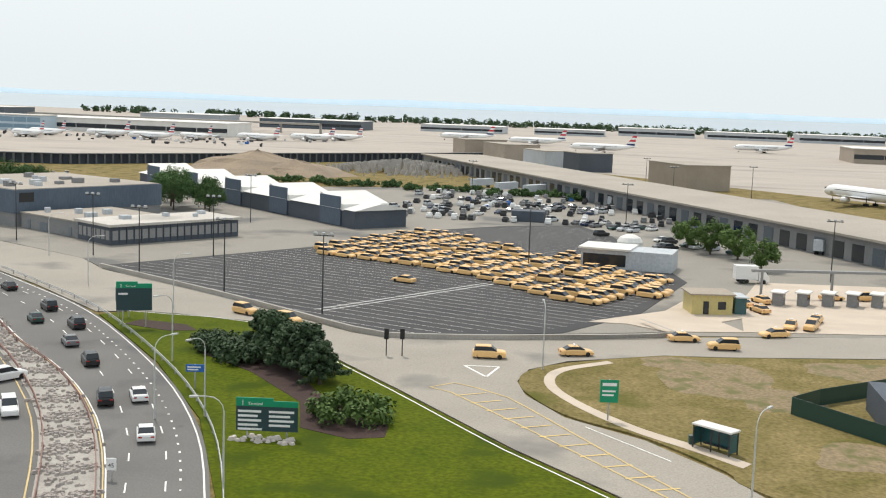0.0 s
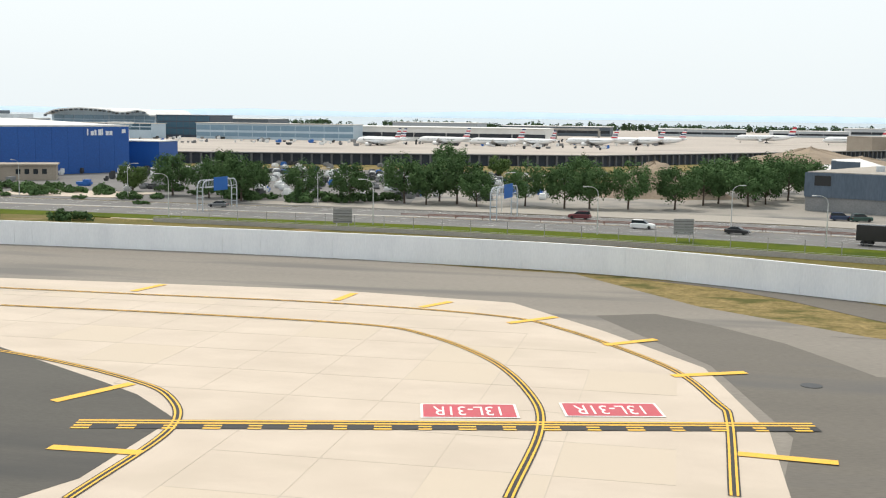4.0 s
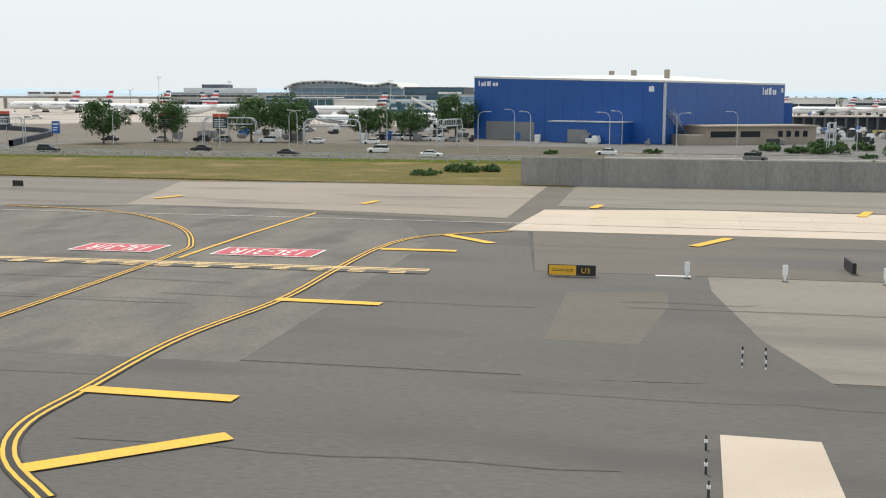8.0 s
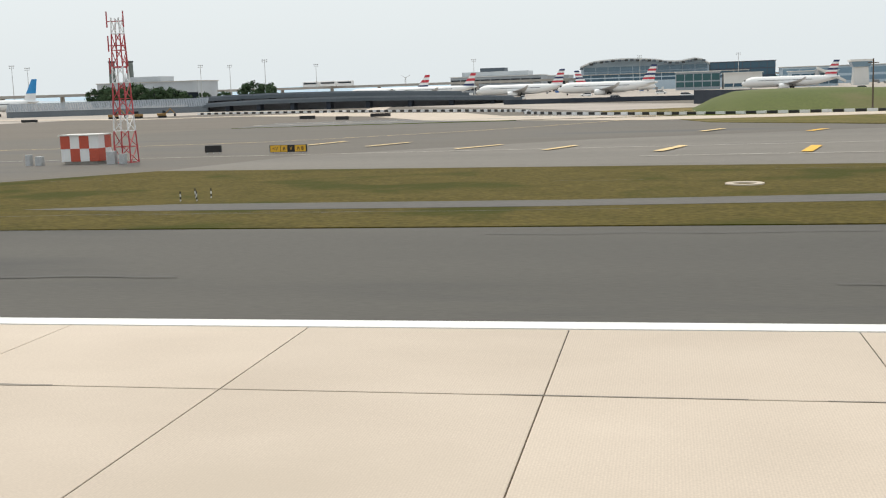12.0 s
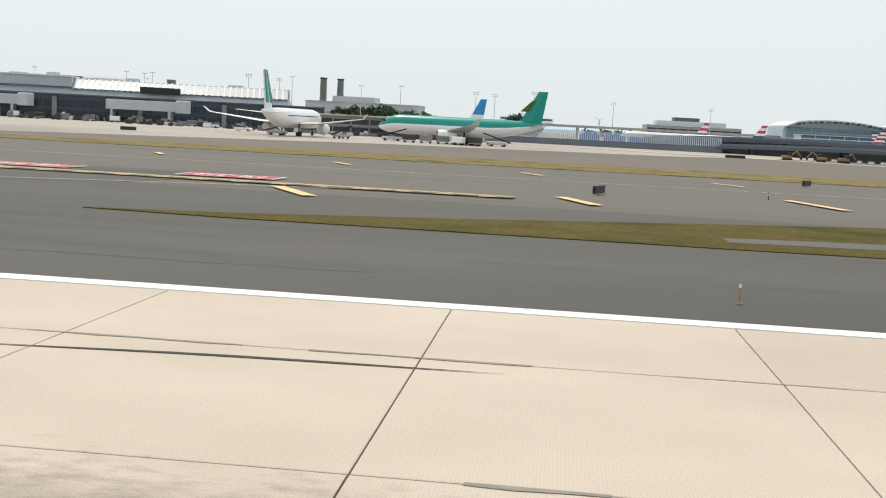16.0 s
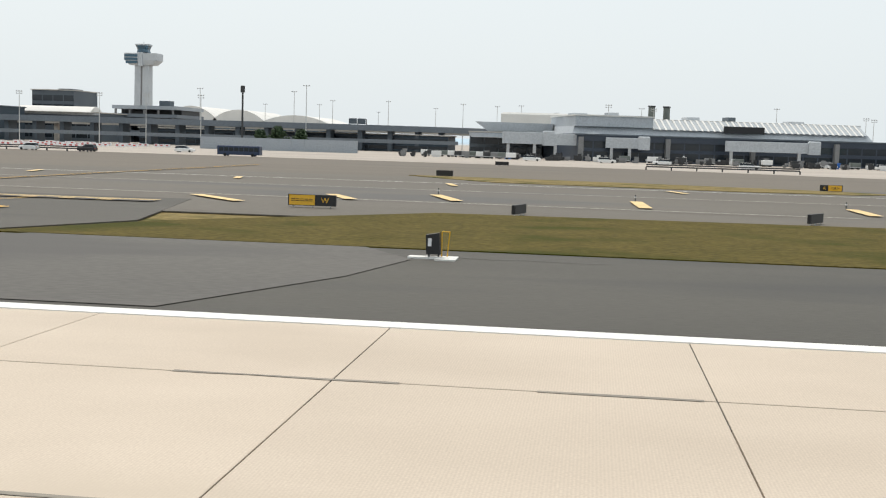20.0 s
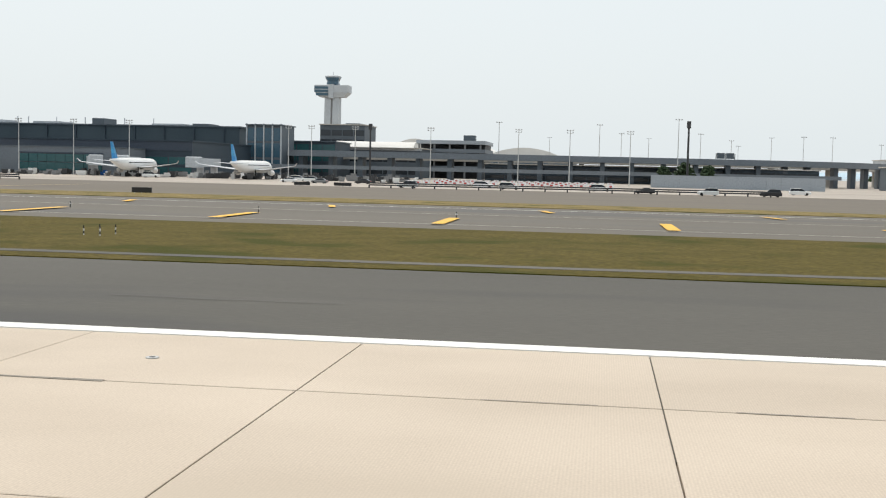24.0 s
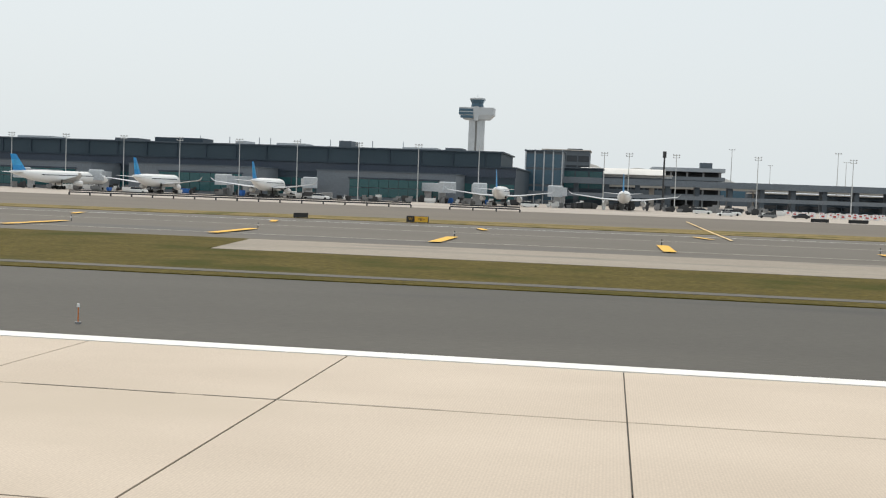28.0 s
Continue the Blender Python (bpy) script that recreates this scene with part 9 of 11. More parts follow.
for k in range(9):
    z0, z1 = k * 1.62, (k + 1) * 1.62
    w0, w1 = 0.9 - 0.055 * k, 0.9 - 0.055 * (k + 1)
    s = Shape()
    c0 = [(-w0, -w0), (w0, -w0), (w0, w0), (-w0, w0)]
    c1 = [(-w1, -w1), (w1, -w1), (w1, w1), (-w1, w1)]
    for i in range(4):
        j = (i + 1) % 4
        s.tube((*c0[i], z0), (*c1[i], z1), 0.075, 0.075, 5)
        s.tube((*c0[i], z0), (*c1[j], z1), 0.045, 0.045, 4)
        s.tube((*c0[i], z0), (*c0[j], z0), 0.045, 0.045, 4)
    part("lattice_section", s, LATTICE_RED if k % 3 != 2 else SIGN_WHITE, MASTL)
for z in (9.0, 11.2, 13.6):
    s = Shape()
    for dx in (-0.9, 0.9):
        s.tube((dx, -0.4, z), (dx, -0.4, z + 1.6), 0.07, 0.07, 6)
    s.tube((-0.9, -0.4, z + 0.6), (0.9, -0.4, z + 0.6), 0.05, 0.05, 5)
    part("antenna", s, LATTICE_RED, MASTL)

# ---- far terminal with the arched roof ----
ARCH = thing("arched_terminal", "grey-blue terminal hall under a shallow arched roof", "terminal")
crest = smooth_line([(-763.3, 18.6), (-756, 21.6), (-747.7, 23.0), (-729, 23.9), (-708, 22.8), (-696, 21.0), (-686, 21.0), (-677, 22.6), (-671, 21.8), (-665, 18.2)], 4)
top = [(q.x, q.y) for q in crest]
s = Shape()
s.loft([[(x, y, -0.2) for x, _ in top] + [(x, y, z - 1.2) for x, z in reversed(top)] for y in (900, 970)])
part("hall", s, CLAD_BLUE, ARCH)
s = Shape()
s.loft([[(x, y, z - 1.1) for x, z in top] + [(x, y, z) for x, z in reversed(top)] for y in (888, 976)])
part("arched_roof", s, ROOF_WHITE, ARCH)
for i, (x, z) in enumerate(top[:-1]):
    s = Shape()
    s.box(x, x + 2.6, 886.6, 887.6, z - 2.4, z - 0.9)
    part("rafter_end", s, DARK_METAL if i % 2 else TERM_MID, ARCH)
for i in range(10):
    x = -761 + i * 9.5
    for z0, z1 in ((9.5, 13.5), (14.2, 17.6)):
        s = Shape()
        s.box(x, x + 8.9, 899.6, 900.1, z0, z1)
        part("window", s, GLASS_HAZE, ARCH)
facade("terminal_wing", "dark blue-glass terminal block with a flat roof", -664.5, -616, 900, 950, 18.2, TERM_NAVY, TERM_MID, ((2.0, 7.0), (8, 12.6), (13.4, 18.0)), 6, glass=GLASS_BLUE)
facade("terminal_wing", "pale blue-glass wing behind the ramp tower", -614, -480, 868, 895, 12.4, CLAD_BLUE, ROOF_GREY, ((2.0, 5.2), (7, 11)), 12, glass=GLASS_HAZE)
facade("terminal_wing", "low pale glazed concourse before the arched hall", -762, -640, 840, 866, 11.4, CLAD_BLUE, ROOF_GREY, ((6.6, 8.6), (9.4, 11.4)), 10, glass=GLASS_BLUE)
facade("gate_house", "white gate house with a teal glazed side", -692, -666, 700, 724, 10.4, TERM_PALE, ROOF_WHITE, ((1.6, 4.6), (5.4, 9.4)), 5, glass=GLASS_TEAL)
facade("gate_house", "white boxy gate house with small windows", -664, -642, 696, 720, 9.0, ROOF_WHITE, ROOF_WHITE, ((1.0, 3.0),), 5, glass=GLASS_BLUE)
facade("gate_house", "pale gate house with strip windows", -626, -600, 690, 712, 8.6, CLAD_BLUE, ROOF_WHITE, ((1.2, 3.4), (4.8, 7.2)), 5, glass=GLASS_BLUE)
RAMPTOWER = thing("ramp_tower", "pale ramp control tower with a glazed cab", "tower", pose(-588, 690, 0))
s = Shape()
s.loft([[(-4.4, -4.4, -0.2), (4.4, -4.4, -0.2), (4.4, 4.4, -0.2), (-4.4, 4.4, -0.2)], [(-3.8, -3.8, 10.2), (3.8, -3.8, 10.2), (3.8, 3.8, 10.2), (-3.8, 3.8, 10.2)]])
part("shaft", s, ROOF_WHITE, RAMPTOWER)
s = Shape()
s.loft([[(-4.6, -4.6, 10.2), (4.6, -4.6, 10.2), (4.6, 4.6, 10.2), (-4.6, 4.6, 10.2)], [(-5.8, -5.8, 13.2), (5.8, -5.8, 13.2), (5.8, 5.8, 13.2), (-5.8, 5.8, 13.2)]])
part("cab", s, GLASS_HAZE, RAMPTOWER)
s = Shape()
s.box(-6.2, 6.2, -6.2, 6.2, 13.2, 14.4)
part("roof", s, ROOF_WHITE, RAMPTOWER)
STAIR = thing("covered_stair", "long white covered stair climbing to a roof", "stair")
s = Shape()
s.loft([[(x, 688, z0), (x, 691, z0), (x, 691, z0 + 1.6), (x, 688, z0 + 1.6)] for x, z0 in ((-612, 9.6), (-596, 1.6))])
part("flight", s, ROOF_WHITE, STAIR)
s = Shape()
s.box(-613, -611, 688.4, 690.6, -0.1, 9.6)
part("support", s, STEEL, STAIR)
facade("terminal_building", "white stepped terminal with a rooftop drum", -868, -795, 900, 950, 13.5, TERM_PALE, ROOF_WHITE, ((3, 6), (8, 11.5)), 8, rooftop=((-860, -806, 908, 940, 3.6, CLAD_PALE), (-846, -826, 914, 934, 6.6, TERM_MID)))

# elevated train line with a white train
VIADUCT = thing("elevated_railway", "long grey concrete viaduct of the airport train", "viaduct")
vl = smooth_line([(-300, 1080), (-500, 1080), (-640, 1090), (-800, 880), (-960, 875), (-1090, 760), (-1200, 560), (-1290, 520), (-1420, 520)], 20)
s = Shape()
lf, rt = offset(vl, 4), offset(vl, -4)
for z in (10.2, 8.3):
    strip(s, lf, rt, z)
for a in (lf, rt):
    m = len(a)
    s.add([(q.x, q.y, 8.3) for q in a] + [(q.x, q.y, 10.2) for q in a], [(i, i + 1, m + i + 1, m + i) for i in range(m - 1)])
part("deck", s, CONCRETE_WALL, VIADUCT)
for q in vl[::2]:
    s = Shape()
    s.box(q.x - 1.1, q.x + 1.1, q.y - 1.1, q.y + 1.1, -0.2, 8.3)
    part("pier", s, CONCRETE_WALL, VIADUCT)
TRAIN = thing("airport_train", "white three-car airport train on a viaduct", "train")
for k in range(3):
    s = Shape()
    s.box(-982 + k * 14, -968.8 + k * 14, 868, 872, 10.2, 14.4, 0.4)
    c = part("carriage", s, AIR_WHITE, TRAIN)
    s = Shape()
    s.box(-981 + k * 14, -970 + k * 14, 867.9, 868.05, 12.2, 13.4)
    part("window_band", s, GLASS, c)
# power plant behind trees
facade("power_plant", "pale power plant hall with two dark chimneys", -1114, -1034, 782, 820, 17, CLAD_PALE, ROOF_GREY, ((3, 9),), 10, category="building", rooftop=((-1096, -1066, 788, 812, 4.0, CLAD_PALE),))
PLANT = bpy.data.objects["power_plant"]
for x, y in ((-1102, 784), (-1091.5, 792)):
    s = Shape()
    s.tube((x, y, 17), (x, y, 32.6), 2.5, 2.2, 14)
    part("chimney", s, STACK, PLANT, "weathered grey-green chimney")
    s = Shape()
    s.tube((x, y, 32.6), (x, y, 33.6), 2.6, 2.6, 14)
    part("chimney_collar", s, DARK_METAL, PLANT)
FARTREE = tree("tree", "dense dark tree in the distance beside the taxiway", 71, 14, 8, HEDGE, low=0.1, clumps=46, per=40, size=0.9, group="distant trees")
FARTREE.matrix_basis = put(pose(-1062, 700, 0))
for i, (x, y, k) in enumerate(((-1052, 704, 1.0), (-1041, 700, 0.95), (-1031, 705, 0.9), (-1020, 702, 0.85), (-1072, 703, 0.9), (-1012, 706, 0.7), (-962, 700, 1.0), (-953, 704, 0.9), (-1000, 712, 0.6), (-985, 712, 0.6), (-1046, 712, 1.1))):
    again(FARTREE, pose(x, y, 0, 0, 0, i * 70) @ Matrix.Scale(k, 4))
FLOOD = mast()
FLOOD.matrix_basis = put(pose(-986, 676, 0))
for x, y, k in ((-1106, 676, 1.1), (-976, 700, 1.0), (-952, 700, 1.1), (-1132, 700, 1.2), (-905, 660, 0.9), (-832, 800, 1.0), (-650, 790, 0.9), (-712, 640, 0.8)):
    again(FLOOD, pose(x, y, 0) @ Matrix.Scale(k, 4))
t = thing("windmill_mast", "thin mast with crossed antenna blades", "antenna", pose(-905, 900, 0))
s = Shape()
s.tube((0, 0, 0), (0, 0, 15), 0.35, 0.25, 8)
part("pole", s, POLE, t)
for a in (0.5, 2.6, 4.4):
    s = Shape()
    s.tube((0, -0.4, 15), (4.2 * math.cos(a), -0.4, 15 + 4.2 * math.sin(a)), 0.3, 0.1, 6)
    part("blade", s, POLE, t)
# blast fence, containers and building beside the taxiway
BLAST = thing("blast_fence", "long low grey blue louvred blast fence", "fence")
for k in range(20):
    x = -963 + k * 4.4
    s = Shape()
    s.box(x, x + 4.4, 421, 423, -0.1, 2.2)
    part("base_wall", s, CLAD_MIDGREY, BLAST)
    for q in range(6):
        s = Shape()
        s.loft([[(x + q * 0.73, 420.6, 2.2), (x + q * 0.73 + 0.46, 420.6, 2.2), (x + q * 0.73 + 0.46, 420.9, 2.2), (x + q * 0.73, 420.9, 2.2)], [(x + q * 0.73, 422.4, 5.5), (x + q * 0.73 + 0.46, 422.4, 5.5), (x + q * 0.73 + 0.46, 422.7, 5.5), (x + q * 0.73, 422.7, 5.5)]])
        part("slat", s, TERM_PALE, BLAST)
OVERPASS = thing("service_overpass", "dark curving concrete overpass above a service road", "overpass")
for pts, h0, h1, th in ((((-900, 455), (-872, 438), (-840, 428), (-800, 430), (-775, 442)), 3.8, 5.8, 1.3), (((-885, 428), (-850, 412), (-815, 404), (-780, 408), (-752, 424)), 1.6, 3.7, 1.1)):
    ln = smooth_line(pts, 5)
    m = len(ln)
    zs = [h0 + (h1 - h0) * math.sin(math.pi * (0.12 + 0.83 * k / (m - 1))) for k in range(m)]
    s = Shape()
    a, b = offset(ln, 3), offset(ln, -3)
    s.loft([[(a[k].x, a[k].y, zs[k] - th), (b[k].x, b[k].y, zs[k] - th), (b[k].x, b[k].y, zs[k]), (a[k].x, a[k].y, zs[k])] for k in range(m)])
    part("deck", s, TERM_MID, OVERPASS)
    s = Shape()
    s.loft([[(a[k].x, a[k].y - 5.9, zs[k]), (a[k].x, a[k].y - 5.7, zs[k]), (a[k].x, a[k].y - 5.7, zs[k] + 0.7), (a[k].x, a[k].y - 5.9, zs[k] + 0.7)] for k in range(m)])
    part("parapet", s, CLAD_MIDGREY, OVERPASS)
    # near-black piers: shade under the deck put into their colour
    for k in range(1, m, 3):
        s = Shape()
        s.box(ln[k].x - 0.8, ln[k].x + 0.8, ln[k].y - 2, ln[k].y + 2, -0.2, zs[k] - th)
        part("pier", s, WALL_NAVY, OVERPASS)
    # added dark sheet from ground to deck, fills the openings in place of shade
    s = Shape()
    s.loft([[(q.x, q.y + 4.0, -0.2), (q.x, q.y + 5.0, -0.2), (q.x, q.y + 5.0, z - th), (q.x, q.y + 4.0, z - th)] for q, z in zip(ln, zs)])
    part("under_deck_fill", s, WALL_DARK, OVERPASS)
block("site_cabin", -866, -842, 520, 526, 4.0, ROOF_WHITE, "long white site cabin on the apron", "cabin")
CRATE = thing("cargo_container", "weathered red freight container", "container", pose(-856, 560, 0), "freight containers")
s = Shape()
s.box(-6, 6, -1.3, 1.3, 0, 4.2)
part("body", s, SIGN_RED, CRATE)
s = Shape()
for k in range(12):
    s.box(-5.7 + k, -5.45 + k, -1.36, -1.3, 0.1, 4.1)
part("rib", s, SIGN_RED, CRATE)
for k in range(1, 3):
    again(CRATE, pose(-856 - 12.6 * k, 560 + (k % 2) * 2, 0))
for x in (-896, -908, -920):
    b = block("site_container", x - 5, x + 5, 556, 559, 4.0, SIGN_BLUE, "blue freight container beside red ones", "container")


def excavator(x, y, rz):
    t = thing("excavator", "yellow tracked excavator with a folded arm", "excavator", pose(x, y, 0, 0, 0, rz))
    for sy in (-1.2, 1.2):
        s = Shape()
        s.loft([[(-2, sy - 0.35, 0.3), (-1.6, sy - 0.35, 0), (1.6, sy - 0.35, 0), (2, sy - 0.35, 0.3), (1.6, sy - 0.35, 0.9), (-1.6, sy - 0.35, 0.9)], [(-2, sy + 0.35, 0.3), (-1.6, sy + 0.35, 0), (1.6, sy + 0.35, 0), (2, sy + 0.35, 0.3), (1.6, sy + 0.35, 0.9), (-1.6, sy + 0.35, 0.9)]])
        part("track", s, TYRE, t)
    s = Shape()
    s.box(-2.2, 1.6, -1.3, 1.3, 0.9, 2.0, 0.15)
    part("body", s, EXCAVATOR, t)
    s = Shape()
    s.box(0.2, 1.6, -1.3, -0.1, 2.0, 3.2, 0.1)
    part("cab", s, GLASS, t)
    s = Shape()
    s.pipe([(1.4, 0.4, 1.8), (3.6, 0.4, 3.9), (5.6, 0.4, 1.6)], 0.26)
    part("arm", s, EXCAVATOR, t)
    s = Shape()
    s.box(5.1, 6.0, -0.2, 1.0, 0.5, 1.7, 0.1)
    part("bucket", s, DARK_METAL, t)
    return t


EXC = excavator(-869, 331, 0)
EXC.matrix_basis = EXC.matrix_basis @ Matrix.Scale(0.7, 4)
again(EXC, pose(-860, 329, 0, 0, 0, 170))
again(EXC, pose(-853, 332, 0, 0, 0, 20))

# ---- parked airliners of the arched terminal ----
STRIPES = (AIR_WHITE, AIR_RED, AIR_WHITE, AIR_NAVY, AIR_WHITE, AIR_RED, AIR_WHITE, AIR_NAVY)
JET_S = airliner("white airliner with a red, white and blue striped tail", 52, 2.9, 48, 14.6, fin=STRIPES, group="striped-tail airliners", big=True, legs=0.9)
JET_S.matrix_basis = put(pose(-780, 650, 0, 0, 0, 180))
for x, y, a, k in ((-728, 600, 180, 1), (-728, 690, 0, 0.94), (-634, 620, 176, 0.95), (-430, 760, 150, 0.85), (-437, 800, 160, 0.8), (-353, 800, 165, 0.85), (-330, 830, 150, 0.78), (-257, 900, 165, 0.85), (-240, 930, 160, 0.85), (-290, 860, 160, 0.85), (-395, 815, 165, 0.85)):
    again(JET_S, pose(x, y, 0, 0, 0, a) @ Matrix.Scale(k, 4))
JET_R = airliner("white airliner with a red and navy tail", 54, 2.6, 50, 14.5, fin=(AIR_NAVY, AIR_WHITE, AIR_RED, AIR_WHITE, AIR_RED), group="red-tail airliners")
JET_R.matrix_basis = put(pose(-839, 690, 0, 0, 0, 180))
again(JET_R, pose(-871, 704, 0, 0, 0, 182))
JET_N = airliner("white regional jet with a navy tail", 33, 1.8, 30, 9.5, fin=(AIR_NAVY,), small=True, group="regional jets")
JET_N.matrix_basis = put(pose(-584, 440, 0, 0, 0, -8))
again(JET_N, pose(-542, 455, 0, 0, 0, 188))
JET_T = airliner("white jet with a dark teal tail", 34, 1.9, 32, 10.0, fin=(GLASS_TEAL,))
JET_T.matrix_basis = put(pose(-545, 432, 0, 0, 0, -10))
# loading trucks and vans among them
VAN = car("van", "white service van parked on the apron", "van", CAR_WHITE, "van", 5.4, lamps=False, group="apron vans")
VAN.matrix_basis = put(pose(-790, 520, 0))
for x, y, a in ((-770, 525, 10), (-735, 540, 170), (-700, 545, 0), (-640, 470, 30), (-620, 480, 0), (-826, 540, 0), (-845, 560, 20), (-760, 500, 90), (-590, 400, 0), (-580, 380, 20), (-610, 395, 0), (-715, 410, 15), (-690, 430, 0)):
    again(VAN, pose(x, y, -0.05, 0, 0, a))

# ---- far halls and tree line behind the first stretch ----
for a, b, y, h, m, lab in ((-600, -330, 900, 11, ROOF_WHITE, "long white concourse roof far across the apron"), (-850, -790, 1100, 14, TERM_PALE, "pale far terminal block"), (-700, -620, 1050, 15, TERM_MID, "grey far terminal block"), (-520, -430, 1150, 13, TERM_PALE, "pale far terminal block"),
                           (-420, -300, 1250, 10, TERM_MID, "grey flat hall far across the airfield"), (-250, -150, 1350, 8, CLAD_PALE, "pale metal hangar far across the airfield"), (-116, -30, 1400, 7, CLAD_PALE, "pale metal hangar far across the airfield"), (-14, 84, 1500, 10, CLAD_PALE, "white metal hangar far across the airfield"), (100, 200, 1500, 9, CLAD_PALE, "white metal hangar far across the airfield"), (215, 320, 1500, 10, CLAD_PALE, "white metal hangar far across the airfield"), (170, 215, 900, 11, CLAD_TAN, "tan block far across the airfield")):
    facade("far_hall", lab, a, b, y, y + 60, h, m, ROOF_WHITE, ((h * 0.3, h * 0.62),), 26, category="building")
for x, y, a in ((120, 1050, 185), (96, 470, 120), (-20, 900, 170), (-80, 1000, 170), (-150, 1050, 175)):
    again(JET_R, pose(x, y, 0, 0, 0, a))
s = Shape()
rnd = random.Random(77)
for i in range(420):
    x = -900 + i * 3.6 + rnd.uniform(-2, 2)
    y = 1800 + rnd.uniform(-60, 60)
    if noise.noise((x * 0.01, 0, 1)) > -0.28:
        leaf_cloud(s, rnd, (x, y, rnd.uniform(2, 7)), rnd.uniform(4, 7), 26, 2.6)
tagged(part("far_woods", s, HEDGE), "uneven line of far trees along the shore", "trees", kind="stuff")


def clutter(name, label, material, seed, count, x0, x1, y0, y1, big=1.0):
    """Small ground equipment, carts and crates too many to count."""
    rnd = random.Random(seed)
    s = Shape()
    for _ in range(count):
        x, y, a = rnd.uniform(x0, x1), rnd.uniform(y0, y1), rnd.choice((0, 0, 90, rnd.uniform(0, 180)))
        l, w, h = rnd.uniform(1.2, 4.5) * big, rnd.uniform(1.0, 2.0) * big, rnd.uniform(0.8, 2.3) * big
        rot_box(s, x, y, l, w, 0.35, h, a)
        rot_box(s, x, y, l * 0.8, w * 0.7, -0.1, 0.35, a)
        if rnd.random() < 0.4:
            rot_box(s, x + l * 0.2, y, l * 0.45, w * 0.9, h, h + 0.7 * big, a)
    tagged(part(name, s, material), label, "ground equipment", kind="stuff")


def parked_cars(label, material, seed, count, x0=-375, x1=-258, y0=288, rows=13):
    """Cars in uneven rows on the lots behind the roadside trees, too many to count."""
    rnd = random.Random(seed)
    s = Shape()
    for _ in range(count):
        x, y = x0 + 2.6 * rnd.randrange(int((x1 - x0) / 2.6)), y0 + 9.5 * rnd.randrange(rows) + rnd.uniform(-0.8, 0.8)
        a = rnd.choice((88, 90, 93, 270))
        k = rnd.uniform(0.9, 1.1)
        rot_box(s, x, y, 4.4 * k, 1.75 * k, 0.25, 0.95, a)
        rot_box(s, x, y - 0.2, 2.3 * k, 1.5 * k, 0.95, 1.55 * k, a)
        rot_box(s, x, y, 3.2 * k, 1.6 * k, -0.1, 0.25, a)
    tagged(part("parked_cars", s, material), label, "cars", kind="stuff")


for i, (m, word) in enumerate(((CAR_WHITE, "white"), (CLAD_GREY, "grey"), (DARK_METAL, "dark"), (SIGN_BLUE, "blue"))):
    clutter("ground_equipment", f"many small {word} carts and crates before the far terminals", m, 200 + i, (90, 120, 90, 12)[i], -860, -240, 735, 965, 0.9)
    clutter("ground_equipment", f"many small {word} carts and loaders at the gates", m, 210 + i, (26, 60, 110, 4)[i], -1205, -960, 362, 398, 0.85)
    clutter("ground_equipment", f"many small {word} carts and loaders under the concourse", m, 220 + i, (60, 90, 140, 10)[i], -1660, -1360, 352, 392, 0.85)
    clutter("ground_equipment", f"many small {word} pallets and vehicles in yards", m, 230 + i, 40 if i < 3 else 8, -600, -390, 300, 420)
    parked_cars(f"rows of small parked {word} cars behind roadside trees", m, 250 + i, (70, 50, 50, 12)[i])
    parked_cars(f"rows of {word} cars on the yard behind the taxi lot", m, 240 + i, (60, 45, 80, 8)[i], -72, 48, 338, 11)
    parked_cars(f"{word} cars parked behind the slate hall", m, 260 + i, (30, 20, 26, 4)[i], -420, -340, 350, 12)

rnd = random.Random(61)
for i in range(26):
    again(SCRUB, pose(-300 - i * 5.4 + rnd.uniform(-3, 3), 256 + rnd.uniform(4, 34), 0, 0, 0, i * 47) @ Matrix.Scale(rnd.uniform(0.6, 1.3), 4))
for i in range(18):
    again(SCRUB, pose(-352 - i * 6 + rnd.uniform(-3, 3), 170 + rnd.uniform(0, 34), 0, 0, 0, i * 47) @ Matrix.Scale(rnd.uniform(0.5, 1.0), 4))
# ---- wide-body jets and the pale terminal ----
JET_G = airliner("wide-body airliner, emerald green above and white below", 46, 2.6, 44, 15.1, body=AIR_GREEN, fin=(AIR_GREEN,), lower=AIR_WHITE, big=True)
JET_G.matrix_basis = put(pose(-960.4, 306, 0, 0, 0, 180))
s = Shape()
s.loft([[(-15.6, dy, 9.6), (-17.6, dy, 9.6), (-19.6, dy, 12.6), (-18.6, dy, 12.6)] for dy in (-0.4, 0.4)])
part("tail_emblem", s, BUSH, JET_G, "light green leaf emblem")
JET_W = airliner("white wide-body airliner with green tail stripes", 48, 2.6, 44, 16.2, fin=(AIR_WHITE, AIR_WHITE), wing=AIR_WHITE, big=True)
JET_W.matrix_basis = put(pose(-1004.6, 294, 0, 0, 0, 86))
for u0, u1, name in ((0.15, 0.38, "tail_stripe"), (0.62, 0.85, "tail_stripe")):
    s = Shape()
    rg = []
    for z, k in ((8.2, 0.0), (16.0, 1.0)):
        f, r = (-0.335 - 0.105 * k) * 48, (-0.465 - 0.03 * k) * 48
        a, b = f + (r - f) * u0, f + (r - f) * u1
        th = 0.42 - 0.2 * k
        rg.append([(a, -th, z), (b, -th, z), (b, th, z), (a, th, z)])
    s.loft(rg)
    part(name, s, AIR_GREEN, JET_W)
JET_B = airliner("white airliner with a sky blue and white tail", 40, 2.2, 38, 14, fin=(AIR_WHITE, AIR_BLUE, AIR_BLUE))
